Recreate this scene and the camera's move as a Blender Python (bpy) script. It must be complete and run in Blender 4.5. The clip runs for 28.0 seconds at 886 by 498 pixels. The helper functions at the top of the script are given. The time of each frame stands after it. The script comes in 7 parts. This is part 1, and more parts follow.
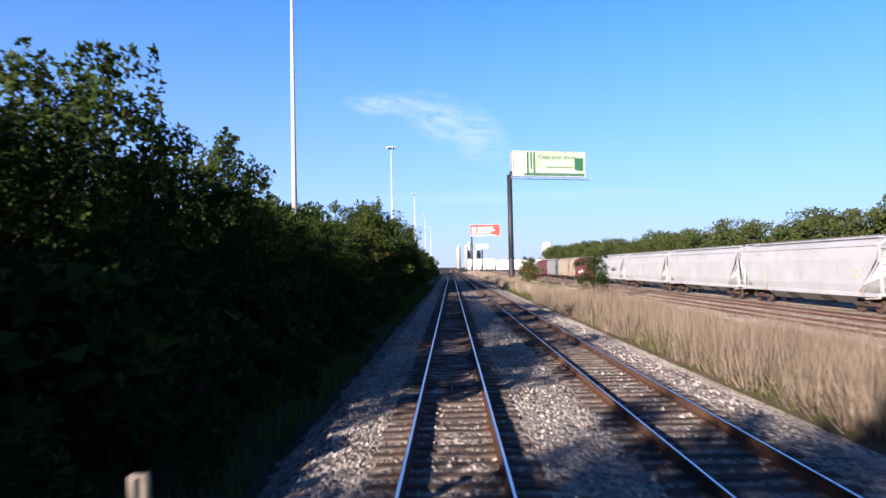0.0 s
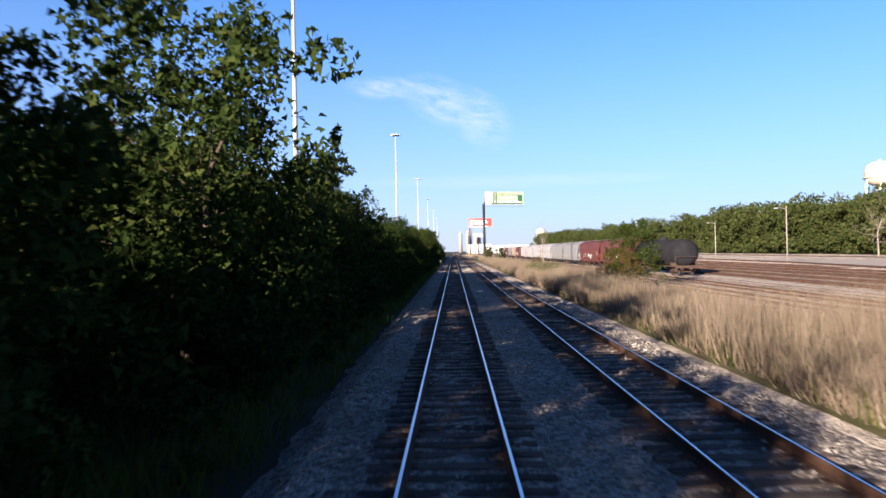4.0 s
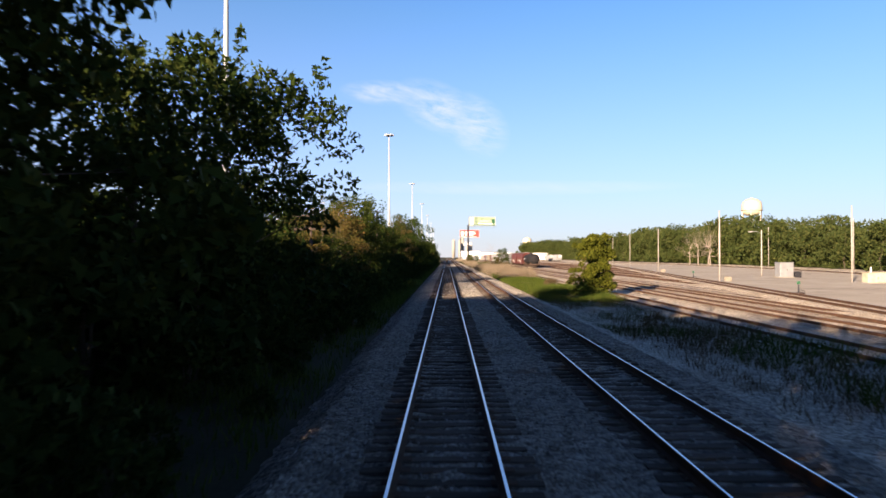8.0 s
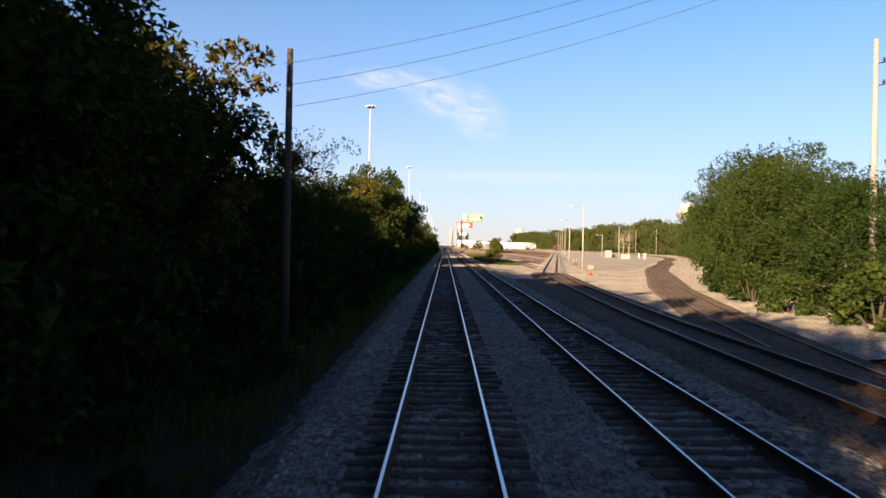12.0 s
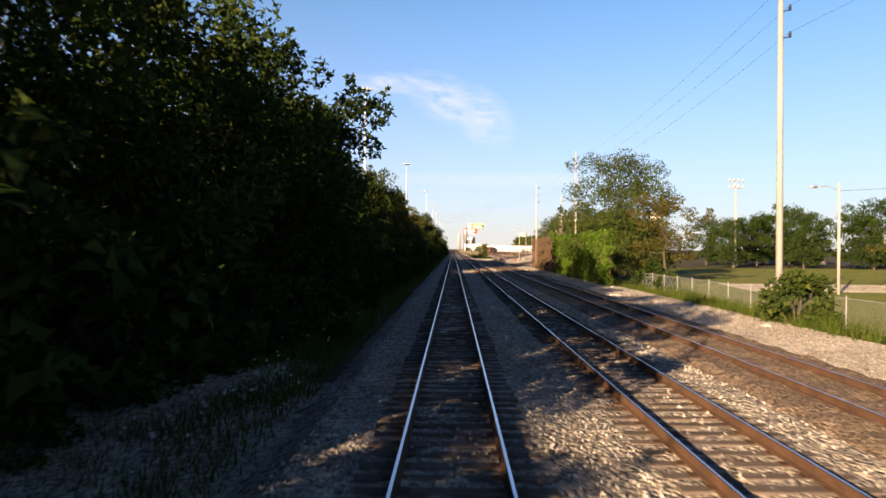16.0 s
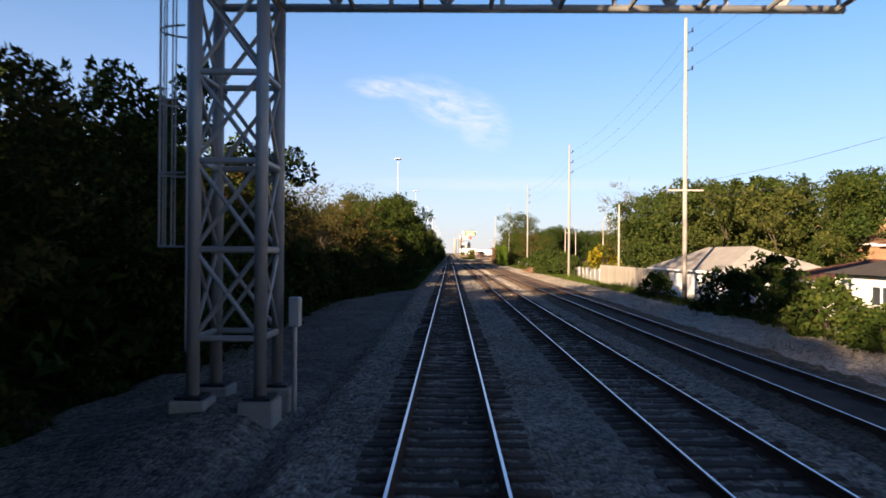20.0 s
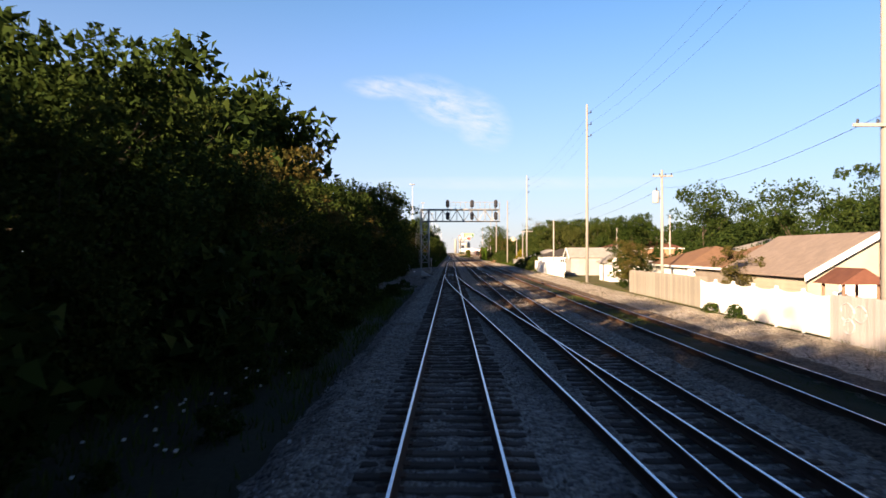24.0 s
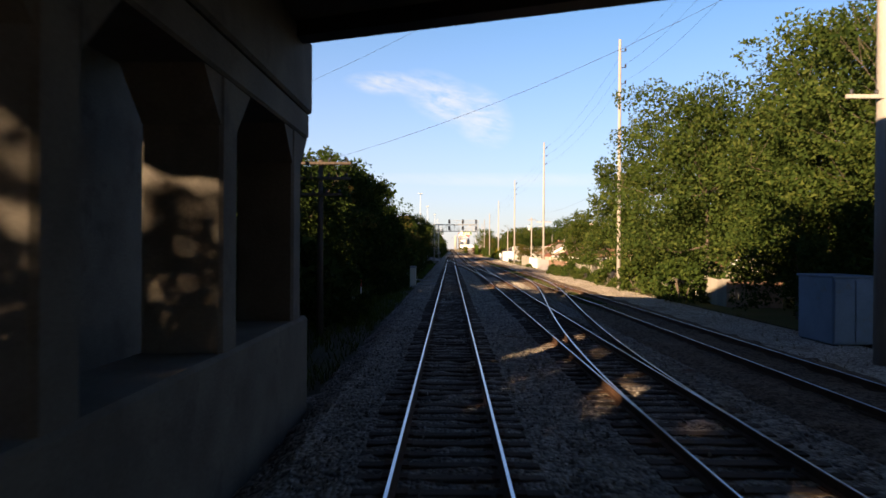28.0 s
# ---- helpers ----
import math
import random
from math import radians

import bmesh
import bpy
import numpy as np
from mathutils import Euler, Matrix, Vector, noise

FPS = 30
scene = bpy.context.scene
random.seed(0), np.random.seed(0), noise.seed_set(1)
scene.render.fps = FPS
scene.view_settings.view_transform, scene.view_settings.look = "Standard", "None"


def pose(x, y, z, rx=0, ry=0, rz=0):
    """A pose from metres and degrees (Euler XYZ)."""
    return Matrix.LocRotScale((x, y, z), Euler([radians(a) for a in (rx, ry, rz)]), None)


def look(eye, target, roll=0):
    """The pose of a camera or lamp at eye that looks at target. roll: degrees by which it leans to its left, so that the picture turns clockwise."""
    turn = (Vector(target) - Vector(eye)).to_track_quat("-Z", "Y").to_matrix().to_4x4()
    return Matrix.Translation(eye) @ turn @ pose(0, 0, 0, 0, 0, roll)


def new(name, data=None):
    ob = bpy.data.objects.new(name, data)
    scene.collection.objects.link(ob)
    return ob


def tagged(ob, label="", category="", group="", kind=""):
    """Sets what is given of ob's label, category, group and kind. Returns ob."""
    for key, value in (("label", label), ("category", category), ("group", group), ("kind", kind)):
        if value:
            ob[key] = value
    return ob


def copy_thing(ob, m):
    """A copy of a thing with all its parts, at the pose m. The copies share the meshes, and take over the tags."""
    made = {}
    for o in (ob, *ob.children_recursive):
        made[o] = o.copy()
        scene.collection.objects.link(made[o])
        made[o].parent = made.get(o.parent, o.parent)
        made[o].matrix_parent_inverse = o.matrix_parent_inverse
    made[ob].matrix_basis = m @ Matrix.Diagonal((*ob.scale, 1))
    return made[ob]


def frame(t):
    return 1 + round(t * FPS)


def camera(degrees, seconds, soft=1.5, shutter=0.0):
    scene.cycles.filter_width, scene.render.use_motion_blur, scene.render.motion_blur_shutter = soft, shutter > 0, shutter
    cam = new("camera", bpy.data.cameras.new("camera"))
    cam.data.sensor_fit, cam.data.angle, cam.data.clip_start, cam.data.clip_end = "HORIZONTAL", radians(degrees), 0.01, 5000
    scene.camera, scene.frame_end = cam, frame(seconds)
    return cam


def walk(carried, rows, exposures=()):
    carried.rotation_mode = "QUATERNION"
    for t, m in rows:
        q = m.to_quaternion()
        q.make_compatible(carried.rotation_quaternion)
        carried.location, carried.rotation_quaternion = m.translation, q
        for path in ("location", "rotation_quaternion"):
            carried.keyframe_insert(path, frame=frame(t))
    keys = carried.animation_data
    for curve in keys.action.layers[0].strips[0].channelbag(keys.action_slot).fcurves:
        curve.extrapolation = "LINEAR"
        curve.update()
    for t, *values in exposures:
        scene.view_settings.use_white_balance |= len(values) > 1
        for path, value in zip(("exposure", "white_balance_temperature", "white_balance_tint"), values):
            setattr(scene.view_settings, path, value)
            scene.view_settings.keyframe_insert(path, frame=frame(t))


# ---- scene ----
# The rear window of a train: seconds, way along the track, tilt, lean, heading
ROWS = [
    (0.0, -0.00, 91.60, 1.17, 0.70),
    (0.5, -15.59, 89.19, 0.67, 0.93),
    (1.0, -31.19, 89.72, 0.76, 0.53),
    (1.5, -46.86, 90.16, -0.01, 0.12),
    (2.0, -62.52, 90.19, 0.68, 0.84),
    (2.5, -78.18, 90.44, 1.93, 0.79),
    (4.5, -140.19, 90.17, 1.02, 0.97),
    (5.0, -155.47, 90.35, 1.51, 0.80),
    (5.5, -170.39, 91.69, -0.42, 0.57),
    (6.0, -185.32, 90.18, 0.29, 0.15),
    (6.5, -199.87, 90.65, 0.84, 0.34),
    (7.0, -214.41, 89.87, 1.14, 0.18),
    (7.5, -228.59, 90.67, 0.55, 0.47),
    (8.0, -242.77, 90.69, 0.04, 0.36),
    (8.5, -256.63, 90.17, -0.55, 0.35),
    (9.0, -270.49, 90.27, 0.40, 0.19),
    (9.5, -284.18, 90.20, 0.20, 0.19),
    (10.0, -297.87, 89.84, 0.70, 0.18),
    (10.5, -311.51, 90.27, 0.15, 0.25),
    (11.0, -325.15, 90.19, -0.02, 0.32),
    (11.5, -338.67, 90.30, -0.27, 0.50),
    (12.0, -352.19, 89.64, -0.90, 0.18),
    (12.5, -365.56, 89.39, -0.90, -0.16),
    (13.0, -378.93, 89.24, -0.58, -0.61),
    (13.5, -392.10, 89.17, -1.41, -0.34),
    (15.5, -443.66, 90.04, -0.51, 0.73),
    (16.0, -456.33, 89.96, -0.30, 0.91),
    (16.5, -469.11, 90.07, 0.41, 0.79),
    (17.0, -481.89, 90.13, -0.01, 0.68),
    (17.5, -494.73, 89.95, -0.72, 0.66),
    (18.0, -507.56, 87.97, 1.43, 1.14),
    (18.5, -520.09, 90.00, 0.47, 0.77),
    (19.0, -532.62, 91.16, 0.99, 0.32),
    (19.5, -544.77, 89.72, -0.40, 1.15),
    (20.0, -556.92, 90.32, -0.41, 0.59),
    (20.5, -568.75, 91.45, 0.00, 0.58),
    (21.0, -580.59, 90.63, 0.22, 0.67),
    (21.5, -592.21, 90.67, 1.07, 0.79),
    (23.5, -637.94, 91.13, -0.08, 0.86),
    (24.0, -649.14, 90.29, 0.02, 0.66),
    (24.5, -659.94, 90.54, 0.42, 0.63),
    (25.0, -670.73, 91.67, 0.42, 0.54),
    (25.5, -681.12, 91.03, 0.49, 0.57),
    (26.0, -691.51, 90.13, 0.15, 0.74),
    (26.5, -701.65, 89.79, -0.28, 0.52),
    (27.0, -711.78, 90.95, 0.75, 0.35),
    (27.5, -721.81, 90.36, -0.02, 0.43),
    (28.0, -731.84, 89.95, -0.33, 0.68),
]
cam = camera(68.6, 28.0, soft=1.6, shutter=0.1)
# the clip's camera shifts its white balance: cool at first, warmer from the yard on
BALANCE = ((0.0, 1.9, 5350, 13), (2.5, 1.9, 5300, 13), (5.0, 1.97, 6200, 10), (8.0, 1.97, 6800, 10), (13.0, 2.0, 7600, 10), (18.0, 2.02, 7800, 10), (20.0, 2.02, 7300, 10), (25.0, 2.02, 7400, 10), (28.0, 2.02, 8000, 10))
walk(cam, [(t, pose(0.0, y, 2.92, tilt, lean, turn)) for t, y, tilt, lean, turn in ROWS], BALANCE)

# ---- light: low evening sun from behind and to the left ----
SUN_HIGH = 15.5
SUN_FROM = Vector((-0.545, -0.838, 0.0)).normalized()
sun = bpy.data.lights.new("sun", "SUN")
sun.energy, sun.angle, sun.color = 5.0, radians(0.55), (1.0, 0.77, 0.58)
sun_ob = new("sun", sun)
to_sun = SUN_FROM * math.cos(radians(SUN_HIGH)) + Vector((0, 0, math.sin(radians(SUN_HIGH))))
sun_ob.matrix_world = look((0, 0, 80), Vector((0, 0, 80)) - to_sun)

world = bpy.data.worlds.new("sky")
scene.world = world
world.use_nodes = True
wn, wl = world.node_tree.nodes, world.node_tree.links
wn.clear()


def wnode(kind, **values):
    n = wn.new(kind)
    for k, v in values.items():
        n.inputs[k].default_value = v
    return n


def wmath(op, a, b=None, clamp=False):
    n = wn.new("ShaderNodeMath")
    n.operation, n.use_clamp = op, clamp
    for i, v in enumerate((a, b)):
        if v is None:
            continue
        if isinstance(v, (int, float)):
            n.inputs[i].default_value = v
        else:
            wl.new(v, n.inputs[i])
    return n.outputs[0]


sky = wn.new("ShaderNodeTexSky")
sky.sky_type, sky.sun_disc = "NISHITA", False
sky.sun_elevation = radians(SUN_HIGH)
sky.sun_rotation = math.atan2(SUN_FROM.x, SUN_FROM.y)
sky.air_density, sky.dust_density, sky.ozone_density = 1.0, 0.2, 4.0
coord = wn.new("ShaderNodeTexCoord")
sep = wn.new("ShaderNodeSeparateXYZ")
wl.new(coord.outputs["Generated"], sep.inputs[0])
# a thin wisp of cloud low in the north, and a faint streak under it
az = wmath("ARCTAN2", sep.outputs["X"], sep.outputs["Y"])
el = wmath("ARCSINE", sep.outputs["Z"])
drift = wn.new("ShaderNodeCombineXYZ")
wl.new(wmath("MULTIPLY", az, 9.0), drift.inputs[0])
wl.new(wmath("ADD", wmath("MULTIPLY", el, 30.0), wmath("MULTIPLY", az, 6.0)), drift.inputs[1])
wisp = wnode("ShaderNodeTexNoise", Scale=2.6, Detail=7.0, Roughness=0.62, Distortion=0.4)
wl.new(drift.outputs[0], wisp.inputs["Vector"])


def blob(a0, e0, wa, we, tilt=0.0):
    """A soft patch of sky round a heading and a height."""
    da = wmath("SUBTRACT", az, a0)
    de = wmath("SUBTRACT", wmath("SUBTRACT", el, e0), wmath("MULTIPLY", da, tilt))
    q = wmath("ADD", wmath("POWER", wmath("ABSOLUTE", wmath("DIVIDE", da, wa)), 2.0), wmath("POWER", wmath("ABSOLUTE", wmath("DIVIDE", de, we)), 2.0))
    return wmath("SUBTRACT", 1.0, q, clamp=True)


body = wmath("MAXIMUM", blob(-0.095, 0.247, 0.075, 0.020, -0.02), wmath("MAXIMUM", blob(-0.01, 0.225, 0.075, 0.042, -0.30), blob(0.045, 0.200, 0.055, 0.050, -0.3)))
cloud = wmath("MULTIPLY", wmath("POWER", body, 1.25), wmath("MULTIPLY", wmath("SUBTRACT", wisp.outputs["Fac"], 0.30, clamp=True), 2.1, clamp=True), clamp=True)
streak = wmath("MULTIPLY", blob(0.10, 0.105, 0.28, 0.012, -0.01), wmath("MULTIPLY", wisp.outputs["Fac"], 0.5))
cover = wmath("MULTIPLY", wmath("MAXIMUM", cloud, streak), 0.85, clamp=True)


def wmix(fac, a, b, blend="MIX"):
    n = wn.new("ShaderNodeMix")
    n.data_type, n.blend_type = "RGBA", blend
    for key, v in (("Factor", fac), ("A", a), ("B", b)):
        if isinstance(v, tuple):
            n.inputs[key].default_value = (*v, 1)
        elif isinstance(v, float):
            n.inputs[key].default_value = v
        else:
            wl.new(v, n.inputs[key])
    return n.outputs["Result"]


# clear deep blue above, whitening into haze towards the horizon
rise = wmath("POWER", wmath("DIVIDE", wmath("MAXIMUM", el, 0.0), 0.37, clamp=True), 2.0)
clear = wmix(rise, wmix(1.0, sky.outputs[0], (0.46, 0.97, 1.53), "MULTIPLY"), wmix(1.0, sky.outputs[0], (0.30, 1.13, 1.58), "MULTIPLY"))
high = wmath("POWER", wmath("DIVIDE", wmath("MAXIMUM", el, 0.0), 0.72, clamp=True), 3.3)
clear = wmix(high, clear, wmix(1.0, clear, (0.024, 0.039, 0.048), "MULTIPLY"))
deep = wmath("DIVIDE", wmath("SUBTRACT", wmath("MAXIMUM", el, 0.0), 0.36), 0.22, clamp=True)
clear = wmix(deep, clear, wmix(1.0, clear, (0.45, 0.92, 1.5), "MULTIPLY"))
haze = wmath("EXPONENT", wmath("MULTIPLY", wmath("MAXIMUM", el, 0.0), -4.5))
clear = wmix(wmath("MULTIPLY", haze, 0.95), clear, (4.85, 4.78, 5.3))
clear = wmix(cover, clear, (5.7, 5.9, 6.2))
clear = wmix(1.0, clear, (0.86, 0.86, 0.86), "MULTIPLY")
back = wnode("ShaderNodeBackground", Strength=0.05)
wl.new(clear, back.inputs["Color"])
wl.new(back.outputs[0], wn.new("ShaderNodeOutputWorld").inputs["Surface"])

# ---- materials ----


def mat(name, a, b=None, scale=3.0, rough=0.8, metal=0.0, bump=0.0, bump_scale=40.0, fine=0.25, per_piece=0.0, island=0.0, stretch=(1, 1, 1), cells=0.0, spots=None):
    """A worn surface: two colours in broad patches, fine grain over them, and relief.
    per_piece, island: how far the brightness varies from object to object and from loose piece to loose piece.
    cells: size of stones; spots: (colour, scale, amount) of stains."""
    m = bpy.data.materials.new(name)
    m.use_nodes = True
    nt = m.node_tree
    nodes, link = nt.nodes, nt.links
    bsdf = nodes["Principled BSDF"]
    bsdf.inputs["Roughness"].default_value = rough
    bsdf.inputs["Metallic"].default_value = metal
    bsdf.inputs["Specular IOR Level"].default_value = 0.1 if rough > 0.8 else 0.25
    b = b or tuple(c * 0.72 for c in a)
    tc = nodes.new("ShaderNodeTexCoord")
    mp = nodes.new("ShaderNodeMapping")
    mp.inputs["Scale"].default_value = stretch
    link.new(tc.outputs["Object"], mp.inputs["Vector"])

    def tex(kind, s, **kw):
        n = nodes.new(kind)
        n.inputs["Scale"].default_value = s
        for k, v in kw.items():
            n.inputs[k].default_value = v
        link.new(mp.outputs[0], n.inputs["Vector"])
        return n

    def mix(fac, x, y, blend="MIX"):
        n = nodes.new("ShaderNodeMix")
        n.data_type, n.blend_type = "RGBA", blend
        for key, v in (("Factor", fac), ("A", x), ("B", y)):
            if isinstance(v, (int, float)):
                n.inputs[key].default_value = v
            elif isinstance(v, tuple):
                n.inputs[key].default_value = (*v[:3], 1)
            else:
                link.new(v, n.inputs[key])
        return n.outputs["Result"]

    def span(sock, lo, hi, to_lo=0.0, to_hi=1.0):
        n = nodes.new("ShaderNodeMapRange")
        link.new(sock, n.inputs["Value"])
        for key, v in (("From Min", lo), ("From Max", hi), ("To Min", to_lo), ("To Max", to_hi)):
            n.inputs[key].default_value = v
        return n.outputs["Result"]

    broad = tex("ShaderNodeTexNoise", scale, Detail=5.0, Roughness=0.6)
    grain = tex("ShaderNodeTexNoise", bump_scale, Detail=3.0)
    col = mix(span(broad.outputs["Fac"], 0.35, 0.65), a, b)
    height = grain.outputs["Fac"]
    if cells:
        stone = tex("ShaderNodeTexVoronoi", 1.0 / cells)
        shade = nodes.new("ShaderNodeSeparateColor")
        link.new(stone.outputs["Color"], shade.inputs[0])
        col = mix(1.0, col, mix(shade.outputs[0], (0.32, 0.32, 0.34), (1.62, 1.58, 1.5)), "MULTIPLY")
        height = span(stone.outputs["Distance"], 0.0, 0.8, 1.0, 0.0)
    if fine:
        col = mix(1.0, col, mix(grain.outputs["Fac"], (1 - fine,) * 3, (1 + fine,) * 3), "MULTIPLY")
    if spots:
        blot = tex("ShaderNodeTexNoise", spots[1], Detail=6.0, Roughness=0.7)
        col = mix(span(blot.outputs["Fac"], 0.66 - 0.3 * spots[2], 0.74 - 0.2 * spots[2]), col, spots[0])
    for amount, node, out in ((per_piece, "ShaderNodeObjectInfo", "Random"), (island, "ShaderNodeNewGeometry", "Random Per Island")):
        if amount:
            r = nodes.new(node)
            col = mix(1.0, col, mix(r.outputs[out], (1 - amount,) * 3, (1 + amount,) * 3), "MULTIPLY")
    link.new(col, bsdf.inputs["Base Color"])
    if bump:
        bp = nodes.new("ShaderNodeBump")
        bp.inputs["Strength"].default_value = min(bump, 1.0)
        bp.inputs["Distance"].default_value = 0.02 if not cells else cells * 0.6
        link.new(height, bp.inputs["Height"])
        link.new(bp.outputs[0], bsdf.inputs["Normal"])
    return m


def leaf_mat(name, dark, light, warm, glow=0.25):
    """Leaves: each one takes its own shade between three colours and lets some light through."""
    m = bpy.data.materials.new(name)
    m.use_nodes = True
    nodes, link = m.node_tree.nodes, m.node_tree.links
    bsdf = nodes["Principled BSDF"]
    geo = nodes.new("ShaderNodeNewGeometry")
    info = nodes.new("ShaderNodeObjectInfo")
    ramp = nodes.new("ShaderNodeValToRGB")
    ramp.color_ramp.elements[0].color, ramp.color_ramp.elements[1].color = (*dark, 1), (*warm, 1)
    mid = ramp.color_ramp.elements.new(0.6)
    mid.color = (*light, 1)
    add = nodes.new("ShaderNodeMath")
    add.operation = "MULTIPLY_ADD"
    link.new(info.outputs["Random"], add.inputs[0])
    add.inputs[1].default_value = 0.35
    sc = nodes.new("ShaderNodeMath")
    sc.operation = "MULTIPLY"
    link.new(geo.outputs["Random Per Island"], sc.inputs[0])
    sc.inputs[1].default_value = 0.65
    link.new(sc.outputs[0], add.inputs[2])
    link.new(add.outputs[0], ramp.inputs[0])
    link.new(ramp.outputs[0], bsdf.inputs["Base Color"])
    bsdf.inputs["Roughness"].default_value = 0.7
    bsdf.inputs["Specular IOR Level"].default_value = 0.02
    thin = nodes.new("ShaderNodeBsdfTranslucent")
    link.new(ramp.outputs[0], thin.inputs[0])
    both = nodes.new("ShaderNodeMixShader")
    both.inputs[0].default_value = glow
    link.new(bsdf.outputs[0], both.inputs[1])
    link.new(thin.outputs[0], both.inputs[2])
    link.new(both.outputs[0], nodes["Material Output"].inputs["Surface"])
    return m


SOIL = mat("soil", (0.0592, 0.0506, 0.0316), (0.0332, 0.0355, 0.019), 0.25, 0.95, bump=0.6, bump_scale=9, fine=0.4)
BALLAST = mat("crushed_stone", (0.292, 0.261, 0.221), (0.213, 0.19, 0.158), 0.35, 0.9, bump=1.0, bump_scale=3.0, fine=0.3, cells=0.085, spots=((0.126, 0.079, 0.0553), 0.5, 0.25))
GRAVEL = mat("pale_gravel", (0.50, 0.455, 0.385), (0.37, 0.33, 0.27), 0.18, 0.95, bump=0.7, bump_scale=4, fine=0.25, cells=0.06, spots=((0.174, 0.134, 0.0948), 0.35, 0.35))
ROAD = mat("pale_service_gravel", (0.47, 0.425, 0.365), (0.35, 0.31, 0.255), 0.25, 0.95, bump=0.7, bump_scale=4, fine=0.25, cells=0.06, spots=((0.205, 0.158, 0.118), 0.4, 0.35))
YARD = mat("yard_hardstanding", (0.385, 0.35, 0.295), (0.30, 0.27, 0.225), 0.12, 0.9, bump=0.3, bump_scale=12, fine=0.25, spots=((0.134, 0.111, 0.0948), 0.2, 0.3))
YARD_DIRT = mat("brownish_yard_gravel", (0.46, 0.41, 0.34), (0.32, 0.275, 0.22), 0.3, 0.95, bump=0.7, bump_scale=5, fine=0.3, cells=0.06, spots=((0.118, 0.0869, 0.0632), 0.5, 0.3))
DIRT = mat("rusty_trackbed", (0.174, 0.13, 0.0948), (0.118, 0.0909, 0.0672), 0.4, 0.95, bump=0.7, bump_scale=6, fine=0.35, cells=0.06)
TIE = mat("weathered_tie", (0.103, 0.0829, 0.0672), (0.0672, 0.0521, 0.0435), 4.0, 0.95, bump=0.6, bump_scale=18, fine=0.5, per_piece=0.3, stretch=(0.3, 3, 3))
TIES = mat("weathered_ties", (0.103, 0.0829, 0.0672), (0.0672, 0.0521, 0.0435), 4.0, 0.95, bump=0.6, bump_scale=18, fine=0.5, island=0.35, stretch=(0.3, 3, 3))
RUST = mat("rail_rust", (0.0909, 0.049, 0.03), (0.0553, 0.0332, 0.0229), 2.5, 0.85, 0.0, bump=0.3, bump_scale=30, fine=0.4)
POLISHED = mat("polished_rail", (0.62, 0.64, 0.68), (0.52, 0.54, 0.58), 0.7, 0.28, 1.0, fine=0.1, bump_scale=60)
DULL_RAIL = mat("dull_rail", (0.36, 0.30, 0.26), (0.24, 0.17, 0.13), 0.6, 0.45, 0.8, fine=0.2)
GALV = mat("galvanised_steel", (0.395, 0.395, 0.387), (0.316, 0.316, 0.316), 1.2, 0.45, 0.6, bump=0.1, fine=0.15)
STEEL_WHITE = mat("pale_painted_mast", (0.49, 0.482, 0.458), (0.395, 0.387, 0.371), 0.3, 0.5, 0.2, fine=0.12)
DARK_STEEL = mat("dark_steel", (0.035, 0.035, 0.04), (0.02, 0.02, 0.024), 2, 0.55, 0.4, bump=0.1, fine=0.3)
WOODPOLE = mat("weathered_pole", (0.324, 0.296, 0.265), (0.245, 0.221, 0.198), 1.5, 0.9, bump=0.5, bump_scale=25, fine=0.35, stretch=(4, 4, 0.25), per_piece=0.12)
OLDPOLE = mat("tarred_pole", (0.085, 0.065, 0.05), (0.05, 0.04, 0.033), 2, 0.9, bump=0.5, bump_scale=25, fine=0.4, stretch=(4, 4, 0.25))
BARK = mat("bark", (0.0948, 0.0751, 0.0569), (0.0553, 0.0435, 0.0332), 3, 0.95, bump=0.8, bump_scale=14, fine=0.4, stretch=(3, 3, 0.6))
PALE_BARK = mat("pale_bark", (0.269, 0.229, 0.19), (0.174, 0.146, 0.118), 3, 0.95, bump=0.7, bump_scale=14, fine=0.35, stretch=(3, 3, 0.6))
CONCRETE = mat("concrete", (0.316, 0.296, 0.261), (0.237, 0.221, 0.194), 0.6, 0.9, bump=0.35, bump_scale=22, fine=0.22, spots=((0.126, 0.115, 0.0988), 0.8, 0.3))
LEAF = leaf_mat("leaves_green", (0.0098, 0.0205, 0.006), (0.031, 0.049, 0.011), (0.066, 0.075, 0.018))
LEAF_SUN = leaf_mat("leaves_midgreen", (0.011, 0.024, 0.007), (0.036, 0.055, 0.013), (0.074, 0.084, 0.022))
LEAF_WARM = leaf_mat("leaves_turning", (0.0351, 0.039, 0.0109), (0.078, 0.0663, 0.0187), (0.148, 0.0897, 0.0312))
LEAF_YELLOW = leaf_mat("leaves_yellow", (0.101, 0.0936, 0.0117), (0.234, 0.187, 0.0156), (0.328, 0.25, 0.0234))
LEAF_OLIVE = leaf_mat("leaves_olive", (0.024, 0.036, 0.0105), (0.052, 0.063, 0.0165), (0.098, 0.092, 0.026))
LEAF_FAR = leaf_mat("leaves_far", (0.023, 0.037, 0.0115), (0.048, 0.064, 0.0195), (0.085, 0.088, 0.027))
REED = leaf_mat("dry_reed", (0.115, 0.09, 0.06), (0.245, 0.198, 0.14), (0.35, 0.295, 0.22), 0.2)
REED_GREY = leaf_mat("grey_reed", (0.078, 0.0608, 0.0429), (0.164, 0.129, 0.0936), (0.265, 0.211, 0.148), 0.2)
